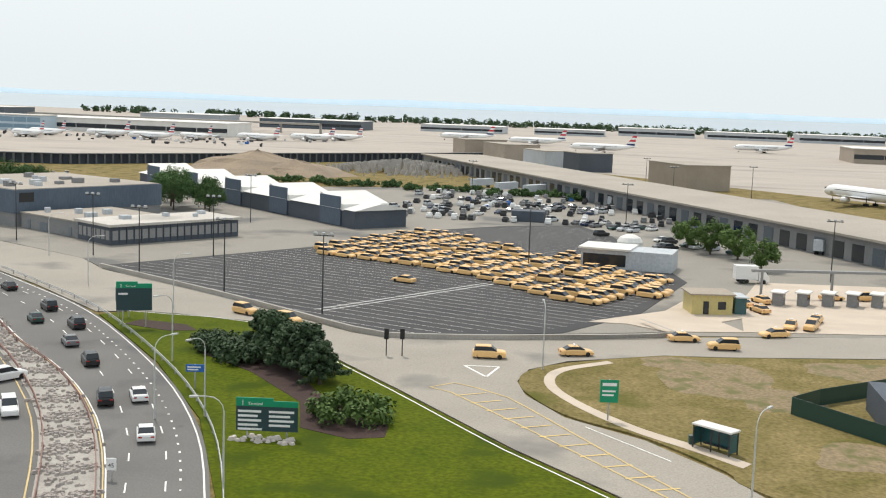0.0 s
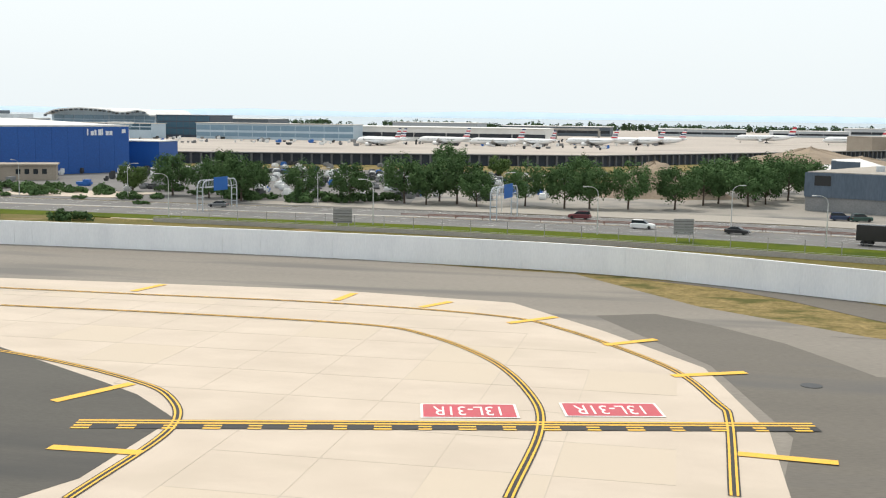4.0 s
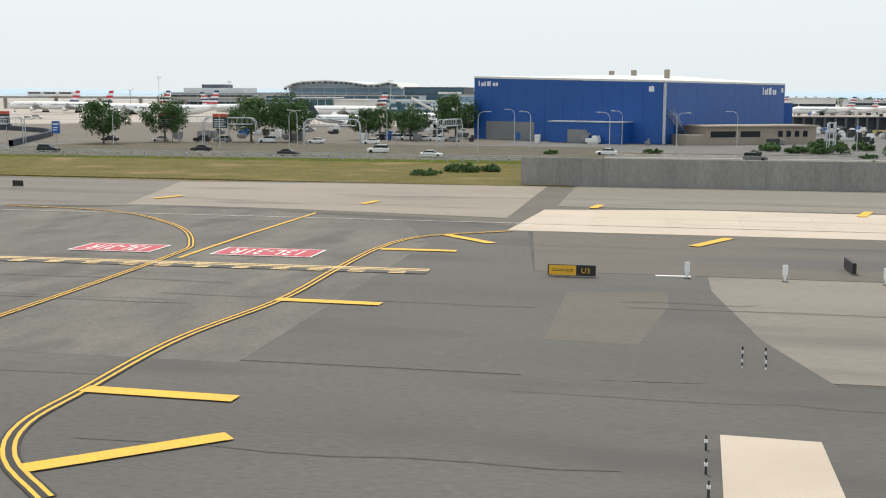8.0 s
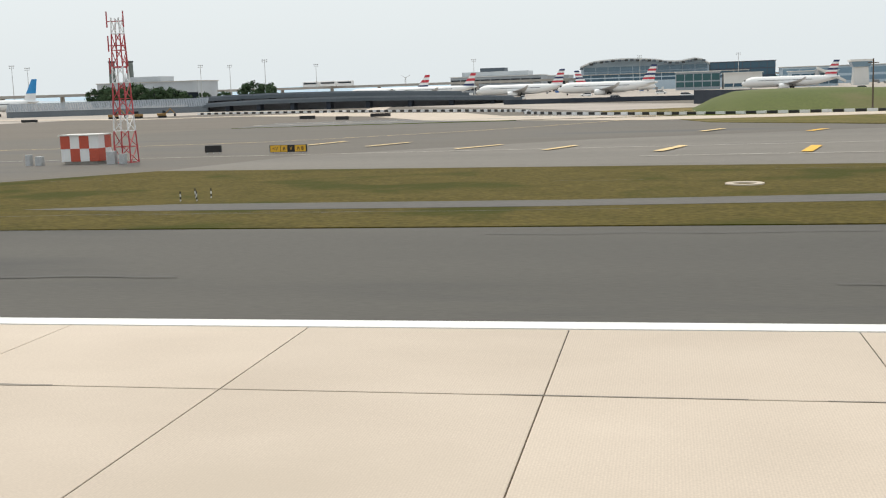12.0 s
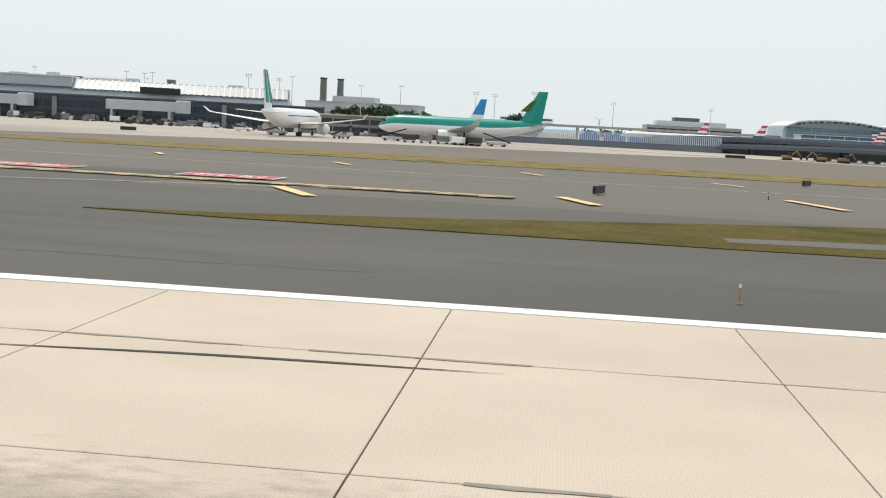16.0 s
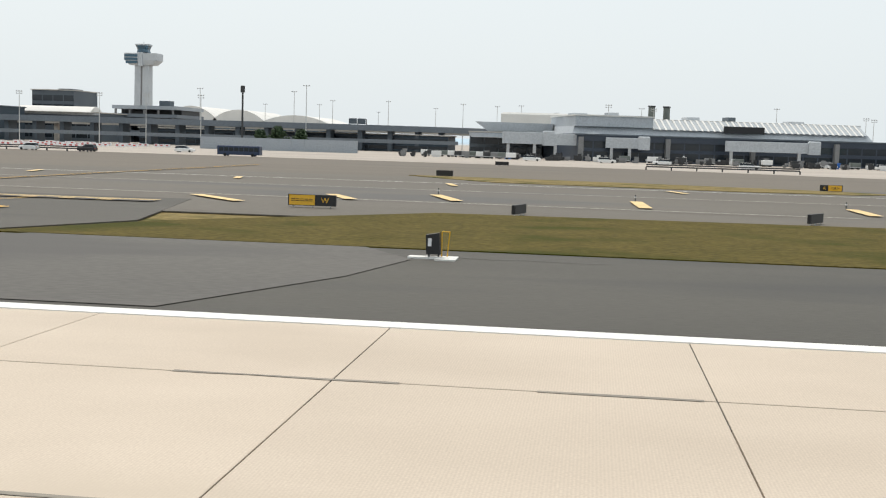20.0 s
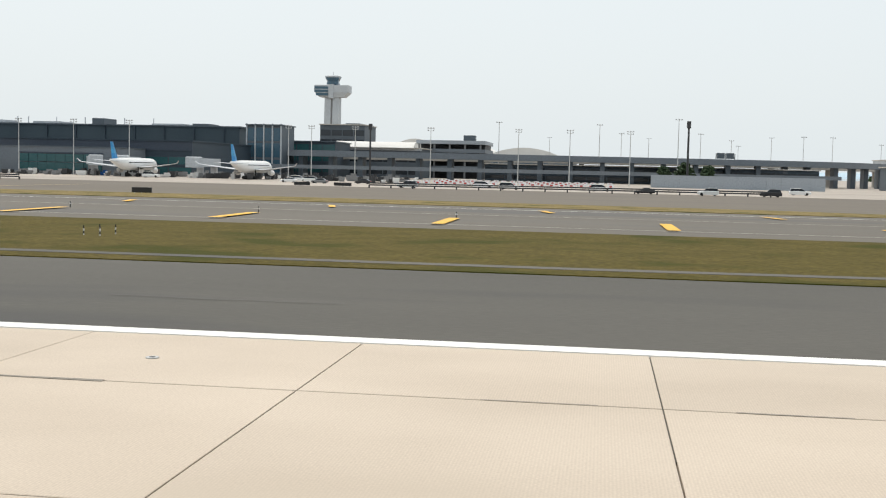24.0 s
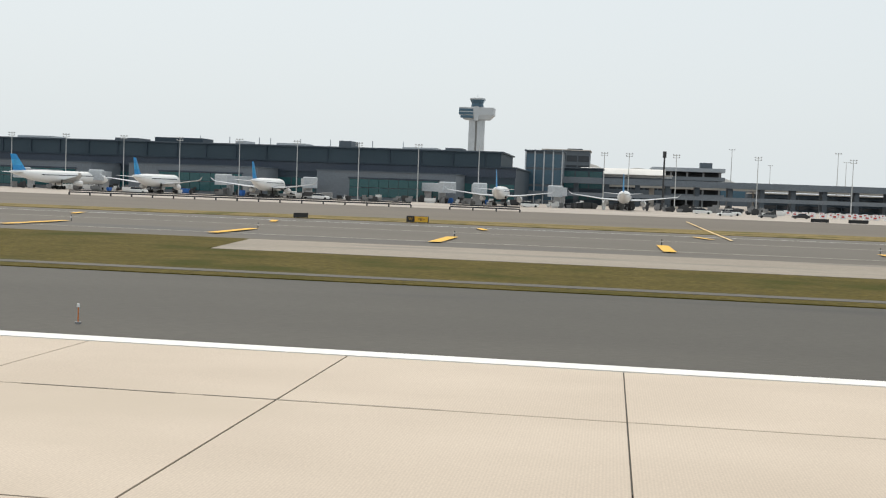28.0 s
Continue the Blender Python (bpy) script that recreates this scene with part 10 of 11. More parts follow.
JET_B.matrix_basis = put(pose(-986, 447, 0, 0, 0, 180) @ Matrix.Scale(1.13, 4))

TERM_A = facade("pale_terminal", "long terminal with a dark recessed glazed hall", -1150, -1023, 402, 470, 8.6, TERM_NAVY, TERM_MID, ((0.5, 3.2), (4.4, 6.6)), 5.2, glass=GLASS, fascia=(1.8, TERM_NAVY))
s = Shape()
s.loft([[(-1147, 424, 9.1), (-1034, 424, 9.1), (-1034, 470, 9.1), (-1147, 470, 9.1)], [(-1146, 426, 12.0), (-1036, 426, 12.0), (-1036, 468, 12.0), (-1146, 468, 12.0)]])
part("upper_wall", s, CLAD_PALE, TERM_A, "pale panelled upper storey")
for i in range(36):
    a, b = -1117 + 81 * i / 36, -1117 + 81 * (i + 1) / 36
    s = Shape()
    s.loft([[(a + 0.35, 424.4, 11.6), (b - 0.35, 424.4, 11.6), (b - 0.35, 424.9, 11.6), (a + 0.35, 424.9, 11.6)], [(a + 0.35, 432, 15.2), (b - 0.35, 432, 15.2), (b - 0.35, 432.5, 15.0), (a + 0.35, 432.5, 15.0)]])
    part("skylight", s, GLASS_SKY, TERM_A, "")
    s = Shape()
    s.loft([[(a - 0.35, 424.1, 11.4), (a + 0.35, 424.1, 11.4), (a + 0.35, 425, 11.4), (a - 0.35, 425, 11.4)], [(a - 0.35, 432, 15.5), (a + 0.35, 432, 15.5), (a + 0.35, 432.9, 15.3), (a - 0.35, 432.9, 15.3)]])
    part("skylight_rib", s, ROOF_WHITE, TERM_A)
s = Shape()
s.loft([[(-1117.5, 432, 11.5), (-1035.5, 432, 11.5), (-1035.5, 452, 11.5), (-1117.5, 452, 11.5)], [(-1117.5, 432, 15.4), (-1035.5, 432, 15.4), (-1035.5, 452, 15.4), (-1117.5, 452, 15.4)]])
part("roof_deck", s, ROOF_WHITE, TERM_A)
s = Shape()
s.box(-1146, -1117.6, 424, 466, 12.0, 15.6)
part("attic", s, CLAD_PALE, TERM_A)
s = Shape()
s.box(-1146.4, -1117.2, 423.6, 466.4, 15.6, 16.1)
part("attic_roof", s, ROOF_WHITE, TERM_A)
s = Shape()
s.box(-1092, -1077, 421.5, 422.4, 10.9, 13.4)
part("sign_box", s, SIGN_BLACK, TERM_A, "long dark sign box")
for i, (x, w, h) in enumerate(((-1144, 6, 1.6), (-1136, 5, 1.0), (-1130, 4, 2.2), (-1124, 7, 1.2), (-1100, 5, 1.4), (-1084, 3, 1.8), (-1060, 6, 1.0))):
    s = Shape()
    s.box(x, x + w, 440, 446, 15.2, 15.4 + h, 0.1)
    part("roof_unit", s, TERM_MID if i % 2 else CLAD_PALE, TERM_A)
for x in range(-1150, -1025, 30):
    s = Shape()
    s.box(x, x + 1.6, 400.4, 402, -0.1, 8.0)
    part("pier", s, CLAD_GREY, TERM_A)
TERM_A.matrix_basis = put(pose(-1075, 412, 0, 0, 0, 14) @ Matrix.Translation((0, 0, 0))) @ Matrix.Translation((1075 * U, -412 * U, 0))
TERM_L = facade("terminal_end", "grey end block of the terminal with canopies", -1188, -1160, 440, 480, 9.0, TERM_MID, ROOF_GREY, ((1.0, 3.4), (4.6, 7.6)), 6, fascia=(1.4, CLAD_PALE))
s = Shape()
s.loft([[(-1181, 440, 9.6), (-1156, 440, 9.6), (-1156, 450, 9.6), (-1181, 450, 9.6)], [(-1186, 438, 13.2), (-1156, 438, 13.0), (-1156, 452, 13.0), (-1186, 452, 13.2)]])
part("slanted_wall", s, CLAD_PALE, TERM_L)
s = Shape()
s.box(-1180, -1131, 486, 500, 9.0, 18.4, 0.8)
part("roof_vault", s, ROOF_WHITE, TERM_L)
for x, w, d, h in ((-1186, 26, 425, 7.6), (-1172, 30, 418, 5.8)):
    s = Shape()
    s.box(x, x + w, d, d + 16, h - 0.5, h)
    part("canopy", s, CLAD_PALE, TERM_L)
for x, y, a, ln, z in ((-1171, 386, 6, 14, 2.6), (-1155, 387, 4, 13, 2.4), (-1136, 386, -4, 11, 1.6), (-1096, 392, -4, 27, 1.6), (-1020, 400, -110, 20, 0.4)):
    t = jet_bridge(x, y, a, ln)
    t.matrix_basis = t.matrix_basis @ Matrix.Diagonal((1, 1, 1 + z / 6.4, 1))
facade("service_block", "low grey block behind the parked jets", -1022, -960, 372, 392, 6.2, CLAD_GREY, ROOF_GREY, ((1.0, 2.6), (3.6, 5.2)), 6, category="building")

# small vehicles on the apron
BELT = thing("belt_loader", "grey belt loader with a raised conveyor", "belt loader", pose(-1008, 292, 0, 0, 0, 30), "belt loaders")
s = Shape()
s.box(-2.6, 2.6, -0.9, 0.9, 0.4, 1.2, 0.1)
part("chassis", s, STEEL, BELT)
s = Shape()
s.loft([[(-3.6, -0.5, 0.9), (-3.6, 0.5, 0.9), (-3.6, 0.5, 1.2), (-3.6, -0.5, 1.2)], [(3.8, -0.5, 3.2), (3.8, 0.5, 3.2), (3.8, 0.5, 3.5), (3.8, -0.5, 3.5)]])
part("conveyor", s, TYRE, BELT)
for wx in (-1.7, 1.7):
    for wy in (-0.85, 0.85):
        share("wheel", wheel_mesh, BELT, pose(wx, wy, 0.36))
for x, y, a in ((-978, 296, 0), (-950, 295, 200), (-990, 288, 60), (-1565, 352, 20), (-1520, 352, 160), (-1450, 350, 20)):
    again(BELT, pose(x, y, 0, 0, 0, a))
CARTS = []
for nm, m in (("white", AIR_WHITE), ("green", STACK), ("grey", CLAD_GREY), ("dark", DARK_METAL)):
    t = thing("baggage_cart", f"{nm} covered baggage cart in a row", "baggage cart", group="baggage carts")
    s = Shape()
    s.box(-1.6, 1.6, -0.85, 0.85, 0.5, 0.7)
    part("bed", s, STEEL, t)
    s = Shape()
    s.box(-1.6, 1.6, -0.85, 0.85, 0.7, 2.1, 0.12)
    part("cover", s, m, t)
    for wx in (-1.1, 1.1):
        s = Shape()
        s.tube((wx, -0.8, 0.28), (wx, 0.8, 0.28), 0.28, 0.28, 8)
        part("axle", s, TYRE, t)
    CARTS.append(t)
rnd = random.Random(12)
cart_spots = [(-1197 + i * 2.6, 384 - i * 2.2, 0) for i in range(13)] + [(-972 + i * 4.2, 286 + (i % 3), rnd.uniform(-40, 40)) for i in range(5)] + [(-1530 + i * 6, 352, 0) for i in range(5)] + [(-1130 + i * 9, 372, 10) for i in range(9)]
seen = set()
for i, (x, y, a) in enumerate(cart_spots):
    k = (i * 7) % 4
    if k in seen:
        again(CARTS[k], pose(x, y, 0, 0, 0, a))
    else:
        seen.add(k)
        CARTS[k].matrix_basis = put(pose(x, y, 0, 0, 0, a))
for x, y, a in ((-1136, 340, 5), (-1120, 338, 180), (-1066, 372, 0), (-1050, 368, 10), (-1028, 330, 0), (-1015, 318, 15), (-1322, 275, 0), (-1330, 290, 0), (-1300, 280, 0), (-1560, 330, 0), (-1505, 340, 0), (-1440, 338, 10), (-1390, 330, 0), (-1383, 320, 0), (-1250, 296, 0), (-1100, 300, 0), (-1158, 336, 0)):
    again(VAN, pose(x, y, 0, 0, 0, a))
for key, x, y in (("black", -1290, 262), ("white_suv", -1276, 260), ("black_suv", -1262, 262), ("white_suv", -1345, 262), ("grey", -1376, 300), ("white", -1386, 305), ("black", -1366, 310)):
    again(CARS[key], pose(x, y, 0, 0, 0, 175))
BUS = thing("bus", "dark blue airport bus on the apron", "bus", pose(-1224, 263, 0, 0, 0, 180) @ Matrix.Scale(0.87, 4))
s = Shape()
s.box(-6, 6, -1.25, 1.25, 0.4, 2.9, 0.15)
part("body", s, CAR_BLUE, BUS)
for i in range(8):
    s = Shape()
    s.box(-5.7 + i * 1.42, -4.5 + i * 1.42, 1.24, 1.3, 1.4, 2.4)
    part("window", s, GLASS, BUS)
for wx in (-4, 3.8):
    for wy in (-1.15, 1.15):
        share("wheel", wheel_mesh, BUS, pose(wx, wy, 0.42) @ Matrix.Scale(1.3, 4))

# ---- elevated road, walls and white vaulted roofs ----
ROADDECK = thing("elevated_road", "grey concrete elevated road on piers", "viaduct")
vl = smooth_line([(-1470, 480), (-1380, 492), (-1300, 500), (-1210, 520), (-1170, 560)], 12)
s = Shape()
lf, rt = offset(vl, 6), offset(vl, -6)
for z in (11.6, 9.0):
    strip(s, lf, rt, z)
for a in (lf, rt):
    m = len(a)
    s.add([(q.x, q.y, 9.0) for q in a] + [(q.x, q.y, 11.6) for q in a], [(i, i + 1, m + i + 1, m + i) for i in range(m - 1)])
part("deck", s, CLAD_MIDGREY, ROADDECK)
for q in vl:
    s = Shape()
    s.box(q.x - 1, q.x + 1, q.y - 4, q.y + 4, -0.2, 9.0)
    part("pier", s, TERM_MID, ROADDECK)
s = Shape()
lf = offset(smooth_line([(-1470, 470), (-1330, 478), (-1200, 500)], 12), 0)
strip(s, offset(lf, 3), offset(lf, -3), 5.2)
for a in (offset(lf, 3), offset(lf, -3)):
    m = len(a)
    s.add([(q.x, q.y, 3.6) for q in a] + [(q.x, q.y, 5.2) for q in a], [(i, i + 1, m + i + 1, m + i) for i in range(m - 1)])
part("lower_ramp", s, CLAD_MIDGREY, ROADDECK)
facade("garage", "low dark garage under the elevated road", -1353, -1206, 512, 540, 7.4, TERM_DARK, ROOF_GREY, ((1.0, 2.6), (4.0, 6.0)), 9, category="garage")
SITEWALL = thing("site_hoarding", "long pale blue-white site hoarding", "hoarding")
for i in range(12):
    x = -1283 + i * 4.9
    z = 4.3
    s = Shape()
    s.box(x, x + 4.86, 400, 400.4, -0.1, z)
    part("hoarding_panel", s, TERM_PALE, SITEWALL)
VAULT = thing("vaulted_terminal", "far terminal under white vaulted roofs", "terminal")
for a, b, h in ((-1456, -1412, 26), (-1420, -1376, 24), (-1384, -1327, 21)):
    pts = [(a + (b - a) * i / 12, 13 + (h - 13) * math.sin(math.pi * i / 12) ** 0.7) for i in range(13)]
    s = Shape()
    s.loft([[(x, y, 4.0) for x, _ in pts] + [(x, y, z) for x, z in reversed(pts)] for y in (800, 880)])
    part("vault", s, ROOF_WHITE, VAULT)
s = Shape()
s.box(-1470, -1320, 796, 885, -0.2, 13)
part("wall", s, TERM_MID, VAULT)
for x in range(-1466, -1324, 12):
    s = Shape()
    s.box(x, x + 9, 795.7, 796.1, 4, 11)
    part("window", s, GLASS_BLUE, VAULT)

# ---- control tower ----
TOWER = thing("control_tower", "tall pale concrete control tower with a winged glazed cab", "tower", pose(-1530, 945, 0))


def octagon(rx, ry, c, z):
    return [(-rx, -ry + c, z), (-rx + c, -ry, z), (rx - c, -ry, z), (rx, -ry + c, z), (rx, ry - c, z), (rx - c, ry, z), (-rx + c, ry, z), (-rx, ry - c, z)]


for x0, x1, m in ((-6.2, -0.9, CLAD_PALE), (0.9, 6.2, CLAD_PALE)):
    s = Shape()
    s.loft([[(x0 - 0.6, -5, -0.2), (x1, -5, -0.2), (x1, 5, -0.2), (x0 - 0.6 * 0, 5, -0.2)], [(x0, -4.6, 66), (x1, -4.6, 66), (x1, 4.6, 66), (x0, 4.6, 66)]])
    part("shaft_slab", s, m, TOWER)
s = Shape()
s.box(-1.2, 1.2, -4.2, 4.4, -0.2, 66)
part("shaft_core", s, CLAD_GREY, TOWER)
s = Shape()
s.loft([octagon(9, 6, 2, 18), octagon(9, 6, 2, 22.5)])
part("collar", s, TERM_MID, TOWER)
for x0, x1, lab in ((-14.5, -2.0, "glazed wing of the cab"), (2.0, 14.5, "pale wing of the cab")):
    s = Shape()
    lo = 0.72
    s.loft([[(x0 * lo if x0 < 0 else x0, -6, 63.5), (x1 if x0 < 0 else x1 * lo, -6, 63.5), (x1 if x0 < 0 else x1 * lo, 6, 63.5), (x0 * lo if x0 < 0 else x0, 6, 63.5)],
            [(x0, -7.5, 67.5), (x1, -7.5, 67.5), (x1, 7.5, 67.5), (x0, 7.5, 67.5)], [(x0, -7.5, 73.5), (x1, -7.5, 73.5), (x1, 7.5, 73.5), (x0, 7.5, 73.5)]])
    w = part("cab_wing", s, CLAD_PALE, TOWER, lab)
    if x0 < 0:
        for z in (64.6, 67.4, 70.2):
            s = Shape()
            k = 0.9 if z < 66 else 1.0
            s.box(x0 * k - 0.1, x1 - 0.6, -7.7, -7.4, z, z + 2.1)
            part("window_band", s, GLASS_BLUE, w)
s = Shape()
s.box(-2.0, 2.0, -7.8, 7, 62.5, 74.2)
part("cab_spine", s, CLAD_PALE, TOWER)
s = Shape()
s.loft([octagon(5.2, 5, 2, 74.2), octagon(4.6, 4.5, 1.8, 77.0), octagon(6.0, 5.8, 2.2, 80.2)])
part("top_cab", s, GLASS_BLUE, TOWER)
s = Shape()
s.loft([octagon(6.3, 6.0, 2.2, 80.2), octagon(6.3, 6.0, 2.2, 81.4), octagon(3.4, 3.2, 1.2, 82.2)])
part("top_roof", s, CLAD_PALE, TOWER)
s = Shape()
s.tube((0, 0, 82), (0, 0, 85), 0.3, 0.1, 6)
part("antenna", s, STEEL, TOWER)

# ---- dark concourse with grey gate pods ----
CONC = facade("dark_concourse", "very long charcoal concourse with a stepped roof", -1905, -1450, 400, 500, 12.6, TERM_DARK, TERM_DARK, ((0.6, 3.0), (4.2, 6.8)), 9.1, glass=GLASS_TEAL, fascia=(3.4, TERM_NAVY))
s = Shape()
s.box(-1905, -1465, 500, 560, 12.0, 21.4)
part("upper_wall", s, TERM_UPPER, CONC, "slate upper storey")
s = Shape()
s.box(-1906, -1464, 499.2, 561, 21.4, 22.0)
part("upper_roof", s, TERM_MID, CONC)
for i in range(30):
    x = -1890 + i * 14.4
    s = Shape()
    s.box(x, x + 0.5, 499.4, 500, 13.2, 21.4)
    part("joint_strip", s, TERM_DARK, CONC)
for i, (x, w, h, m) in enumerate(((-1640, 12, 1.6, TERM_MID), (-1620, 24, 2.4, TERM_DARK), (-1560, 14, 1.4, CLAD_PALE), (-1530, 6, 3.2, TERM_MID), (-1500, 16, 1.2, CLAD_PALE), (-1690, 18, 1.4, CLAD_PALE), (-1740, 10, 2.2, TERM_MID), (-1580, 5, 1.8, CLAD_PALE), (-1480, 8, 1.4, TERM_MID))):
    s = Shape()
    s.box(x * 1.0 - 12, x + w - 12, 512, 526, 22.0, 22.0 + h, 0.1)
    part("roof_unit", s, m, CONC)
for i in range(9):
    x = -1600 + i * 11.5 + (i % 3) * 3
    s = Shape()
    s.tube((x - 10, 514, 22), (x - 10, 514, 25.6), 0.22, 0.22, 6)
    part("roof_pipe", s, CLAD_PALE, CONC)


def pod(x0, x1, h, label="grey-clad gate pod with a broad teal window"):
    t = thing("gate_pod", label, "terminal", group="gate pods")
    s = Shape()
    s.box(x0, x1, 376, 400, -0.2, h)
    part("wall", s, CLAD_MIDGREY, t)
    s = Shape()
    s.box(x0 - 0.3, x1 + 0.3, 375.7, 400, h, h + 0.35)
    part("roof", s, TERM_MID, t)
    a, b = x0 + (x1 - x0) * 0.24, x1 - (x1 - x0) * 0.12
    n = max(3, int((b - a) / 3.4))
    for i in range(n):
        for z0, z1 in ((1.0, h * 0.42), (h * 0.45, h * 0.74)):
            s = Shape()
            s.box(a + (b - a) * i / n + 0.08, a + (b - a) * (i + 1) / n - 0.08, 375.6, 376.1, z0, z1)
            part("window", s, GLASS_TEAL, t)
    s = Shape()
    s.box(a - 0.4, b + 0.4, 375.5, 376, h * 0.76, h * 0.8)
    part("canopy", s, TERM_NAVY, t)
    return t


for x0, x1, h in ((-1516, -1468, 9.4), (-1584, -1537, 9.6), (-1646, -1598, 9.4), (-1712, -1664, 9.6), (-1778, -1730, 9.4)):
    pod(x0, x1, h)
for x, a, ln in ((-1520, -70, 18), (-1461, -80, 20), (-1592, -75, 18), (-1432, -95, 16), (-1540, -100, 16), (-1478, -60, 18), (-1610, -100, 18)):
    jet_bridge(x, 376, a, ln, "pale glazed jet bridge at a gate pod")
# jets at the gates, noses to the building
JET_J = airliner("white narrow-body jet with a bright blue tail", 37, 2.0, 34, 10.8, fin=(AIR_BLUE, AIR_BLUE2, AIR_BLUE), group="blue-tail airliners")
JET_J.matrix_basis = put(pose(-1524, 346, 0, 0, 0, 92))
for x, y, a in ((-1561, 346, 90), (-1450, 348, 91), (-1412, 352, 88), (-1594, 346, 62), (-1632, 346, 90)):
    again(JET_J, pose(x, y, 0, 0, 0, a))

# ---- glass block, deck and connecting halls beside the concourse ----
GBLOCK = facade("stair_block", "grey stair tower with framed glass", -1451.7, -1436.4, 470, 490, 21.6, TERM_MID, TERM_MID, ((1.5, 7), (8, 14), (15, 20.5)), 4.0, glass=GLASS_BLUE, category="building")
for x in (-1452, -1448.2, -1444.4, -1440.6, -1436.8):
    s = Shape()
    s.box(x, x + 0.5, 469.4, 470, -0.1, 22.4)
    part("mullion", s, CLAD_PALE, GBLOCK)
HALLW = facade("connector_hall", "grey connecting hall with a white barrel roof", -1432, -1388, 545, 590, 14.2, TERM_MID, ROOF_GREY, ((1.5, 5), (7.5, 11)), 6, fascia=(1.0, CLAD_PALE))
pts = [(541 + 14 * i / 8, 14.6 + 2.8 * math.sin(math.pi * i / 8)) for i in range(9)]
s = Shape()
s.loft([[(x, y, 14.3) for y, _ in pts] + [(x, y, z) for y, z in reversed(pts)] for x in (-1431, -1391)])
part("barrel_roof", s, ROOF_WHITE, HALLW)
facade("office_block", "grey office block set back on the roof", -1452.7, -1428, 600, 630, 27.2, TERM_MID, ROOF_GREY, ((17, 19.5), (21.4, 24.6)), 6, category="building", rooftop=((-1440, -1432, 606, 620, 0.8, TERM_MID),))
facade("connector_block", "dark connecting block beside the stair tower", -1444, -1420, 500, 530, 15.6, TERM_DARK, TERM_MID, ((2, 5), (7, 10), (11.5, 14.5)), 6, glass=GLASS_TEAL, category="building")
DECK = thing("parking_deck", "open concrete parking deck of several levels", "parking deck")
for i, z in enumerate((4.4, 8.8, 13.2, 17.6)):
    s = Shape()
    s.box(-1396, -1360, 578, 620, z, z + 1.9)
    part("deck_level", s, TERM_PALE if i % 2 else CLAD_MIDGREY, DECK)
for x in range(-1395, -1360, 8):
    s = Shape()
    s.box(x, x + 0.9, 579, 580, -0.2, 17.6)
    part("column", s, CLAD_GREY, DECK)
# added near-black box in place of the shade between the open levels
s = Shape()
s.box(-1395, -1361, 588, 619, -0.2, 17.6)
part("deck_shade_fill", s, DARK_METAL, DECK)
s = Shape()
s.box(-1372, -1366, 584, 590, 19.5, 22.4)
part("lift_head", s, TERM_MID, DECK)
t = thing("overhead_sign", "dark back of an overhead sign on the elevated road", "road sign")
for x in (-1250.6, -1246.6):
    s = Shape()
    s.box(x, x + 3.4, 506, 506.4, 11.9, 14.4)
    part("panel", s, TERM_MID, t)
for x in (-1251, -1247, -1243):
    s = Shape()
    s.box(x, x + 0.3, 506.4, 506.8, 11.5, 14.2)
    part("post", s, DARK_METAL, t)

# floodlights and poles
for x in (-1561, -1540, -1520, -1499, -1479, -1459, -1581, -1602, -1622, -1643, -1664):
    again(FLOOD, pose(x, 365, 0) @ Matrix.Scale(18.8 / 25.3, 4))
for x in (-1419, -1410, -1393, -1364, -1331, -1312, -1290):
    again(FLOOD, pose(x, 420, 0) @ Matrix.Scale(20 / 25.3, 4))
SLIM = mast("very tall slim grey light pole with a flat head", 30, "tall light poles", plain_top=True)
SLIM.matrix_basis = put(pose(-1355, 600, 0))
for x, y, h in ((-1302, 600, 30), (-1268, 495, 28.4), (-1250, 600, 26), (-1230, 640, 24), (-1205, 560, 24), (-1180, 620, 26), (-1160, 600, 22), (-1330, 640, 24), (-1278, 560, 22), (-1120, 500, 22), (-1060, 520, 24), (-1020, 480, 20), (-1000, 460, 20), (-1200, 700, 28), (-1240, 520, 18), (-1290, 640, 27)):
    again(SLIM, pose(x, y, 0) @ Matrix.Scale(h / 30.5, 4))
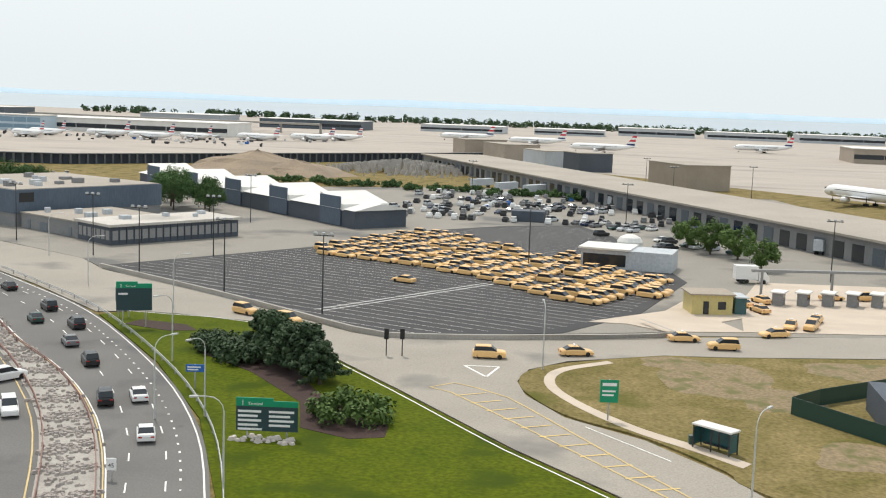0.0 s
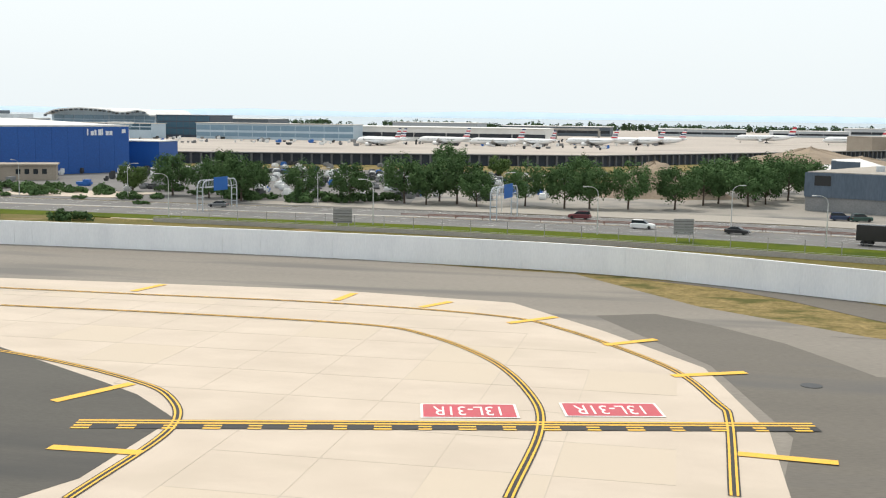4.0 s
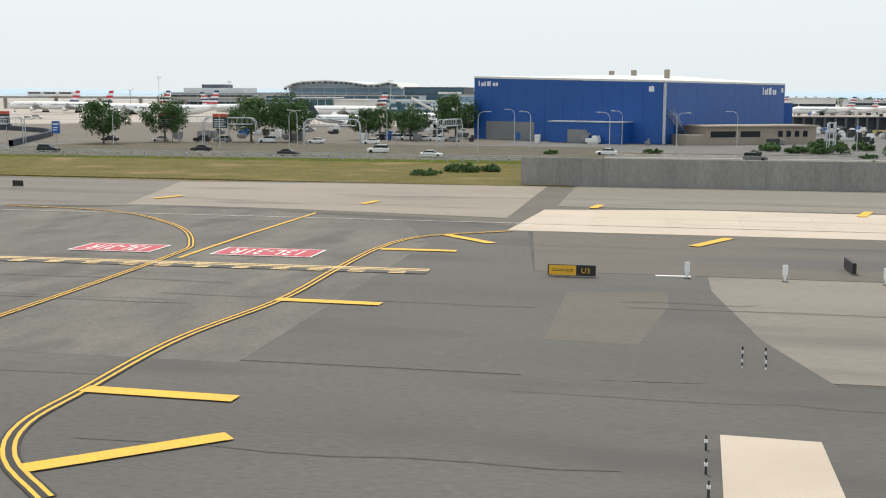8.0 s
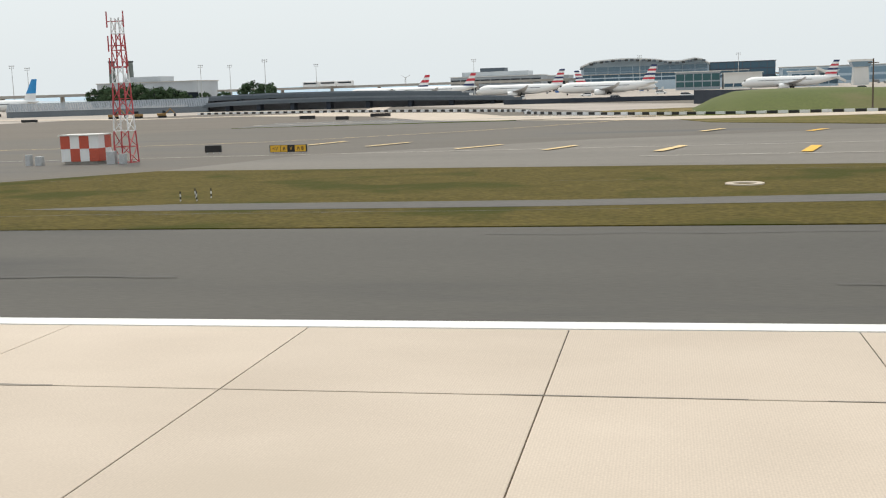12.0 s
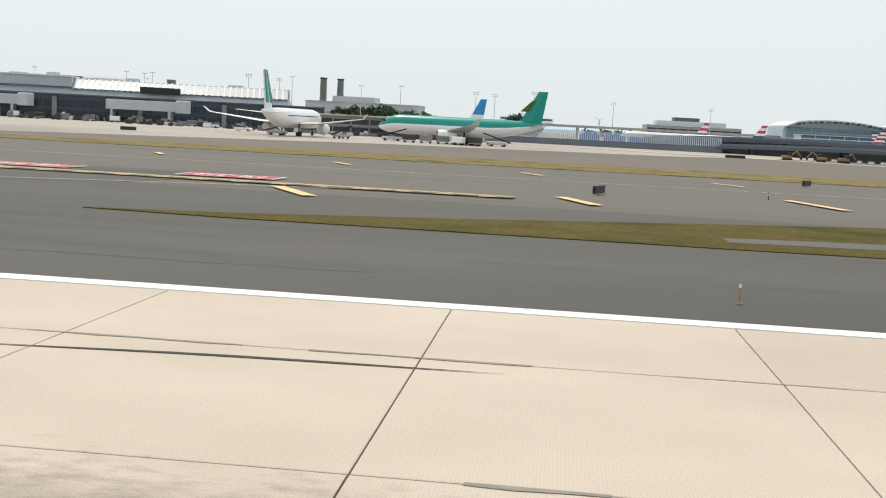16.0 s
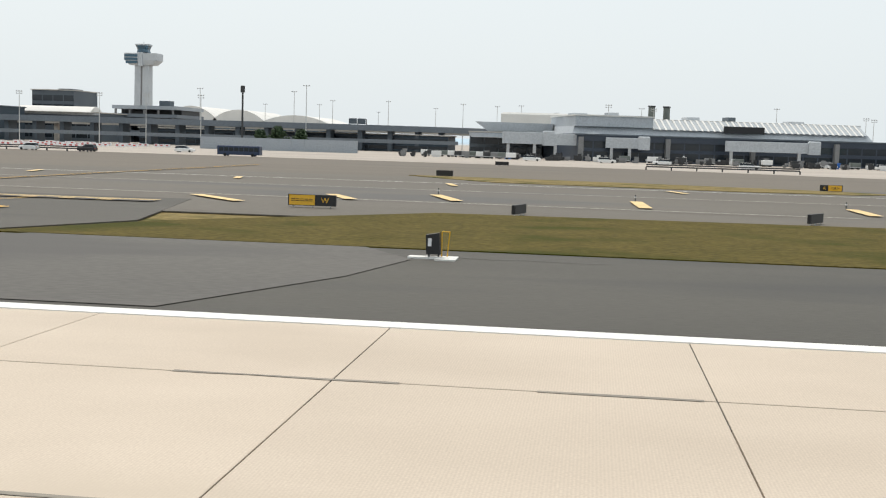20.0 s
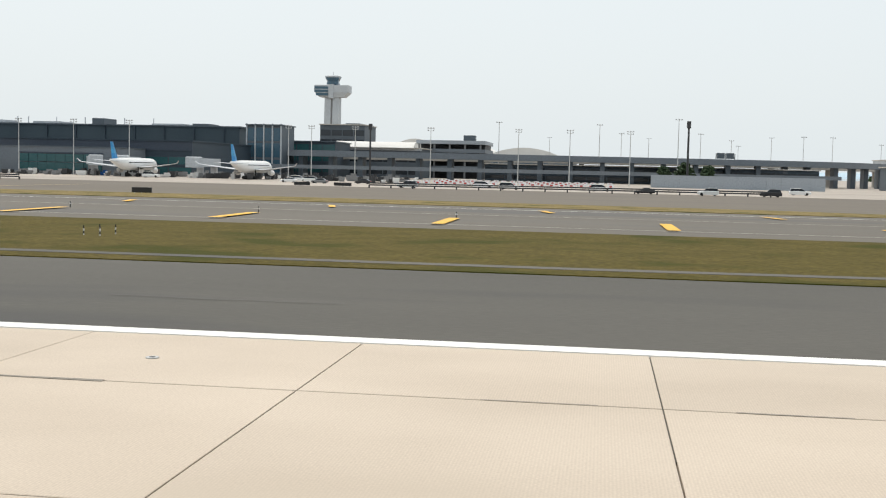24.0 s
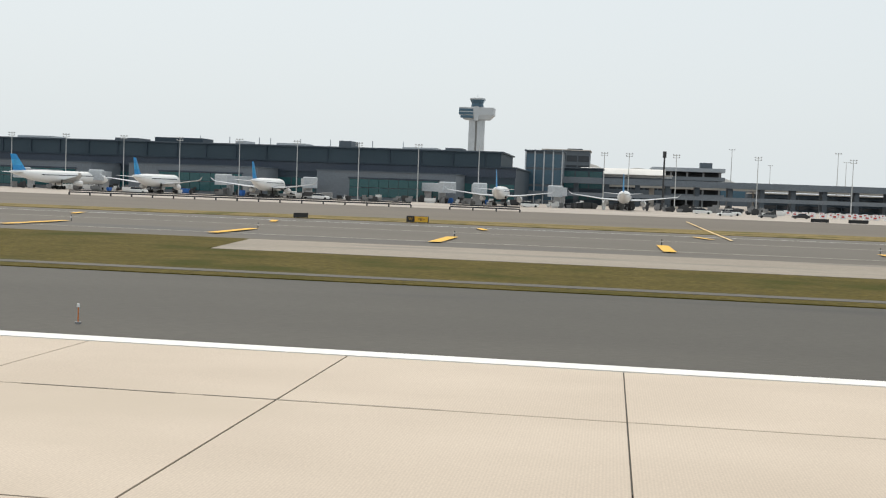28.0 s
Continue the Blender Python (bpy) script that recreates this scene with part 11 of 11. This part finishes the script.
for x, y, h in ((-1270, 409, 23.5), (-1395.5, 460, 22.7)):
    t = thing("dark_mast", "dark lattice-topped mast on the apron", "mast", pose(x, y, 0))
    s = Shape()
    s.tube((0, 0, -0.1), (0, 0, h), 0.45, 0.32, 8)
    part("pole", s, DARK_METAL, t)
    s = Shape()
    s.box(-0.7, 0.7, -0.5, 0.5, h - 2.5, h, 0.1)
    part("head", s, DARK_METAL, t)
# trees by the viaduct
for i, (x, y, k) in enumerate(((-1276, 452, 0.75), (-1268, 450, 0.9), (-1259, 452, 0.8))):
    again(PINE_A, pose(x, y, 0, 0, 0, i * 80) @ Matrix.Scale(k * 1.5, 4))

# barricades and the low blast barrier across the apron
BARR = thing("site_barricade", "red and white plastic site barricade", "barricade", group="barricades")
s = Shape()
s.loft([[(-0.9, -0.3, -0.05), (0.9, -0.3, -0.05), (0.9, 0.3, -0.05), (-0.9, 0.3, -0.05)], [(-0.9, -0.12, 1.0), (0.9, -0.12, 1.0), (0.9, 0.12, 1.0), (-0.9, 0.12, 1.0)]])
part("body", s, SIGN_WHITE, BARR)
s = Shape()
s.box(-0.5, 0.3, -0.34, 0.34, 0.3, 0.75)
part("red_stripe", s, BARRIER_RED, BARR)
BARR.matrix_basis = put(pose(-1358, 340, 0))
for k in range(1, 66):
    row = k % 3
    again(BARR, pose(-1358 + (k // 3) * 2.9, 336 + row * 34 + (k % 5), 0, 0, 0, (k * 13) % 9))
LOWB = thing("low_barrier", "long low dark steel barrier on short posts", "barrier")
for a, b in (((-1353, 256), (-1262, 262)), ((-1545, 255), (-1462, 258)), ((-1128, 262), (-1094, 262)), ((-1452, 252), (-1436, 250))):
    a, b = Vector(a), Vector(b)
    s = Shape()
    for z in (0.5, 0.95):
        d = (b - a).normalized() * 0.0
        s.prism([(a.x, a.y), (b.x, b.y), (b.x, b.y + 0.25), (a.x, a.y + 0.25)], z, z + 0.3)
    part("rail", s, DARK_METAL, LOWB)
    n = int((b - a).length / 5)
    s = Shape()
    for i in range(n + 1):
        p = a.lerp(b, i / n)
        s.box(p.x - 0.15, p.x + 0.15, p.y, p.y + 0.3, -0.1, 0.6)
    part("post_row", s, DARK_METAL, LOWB)
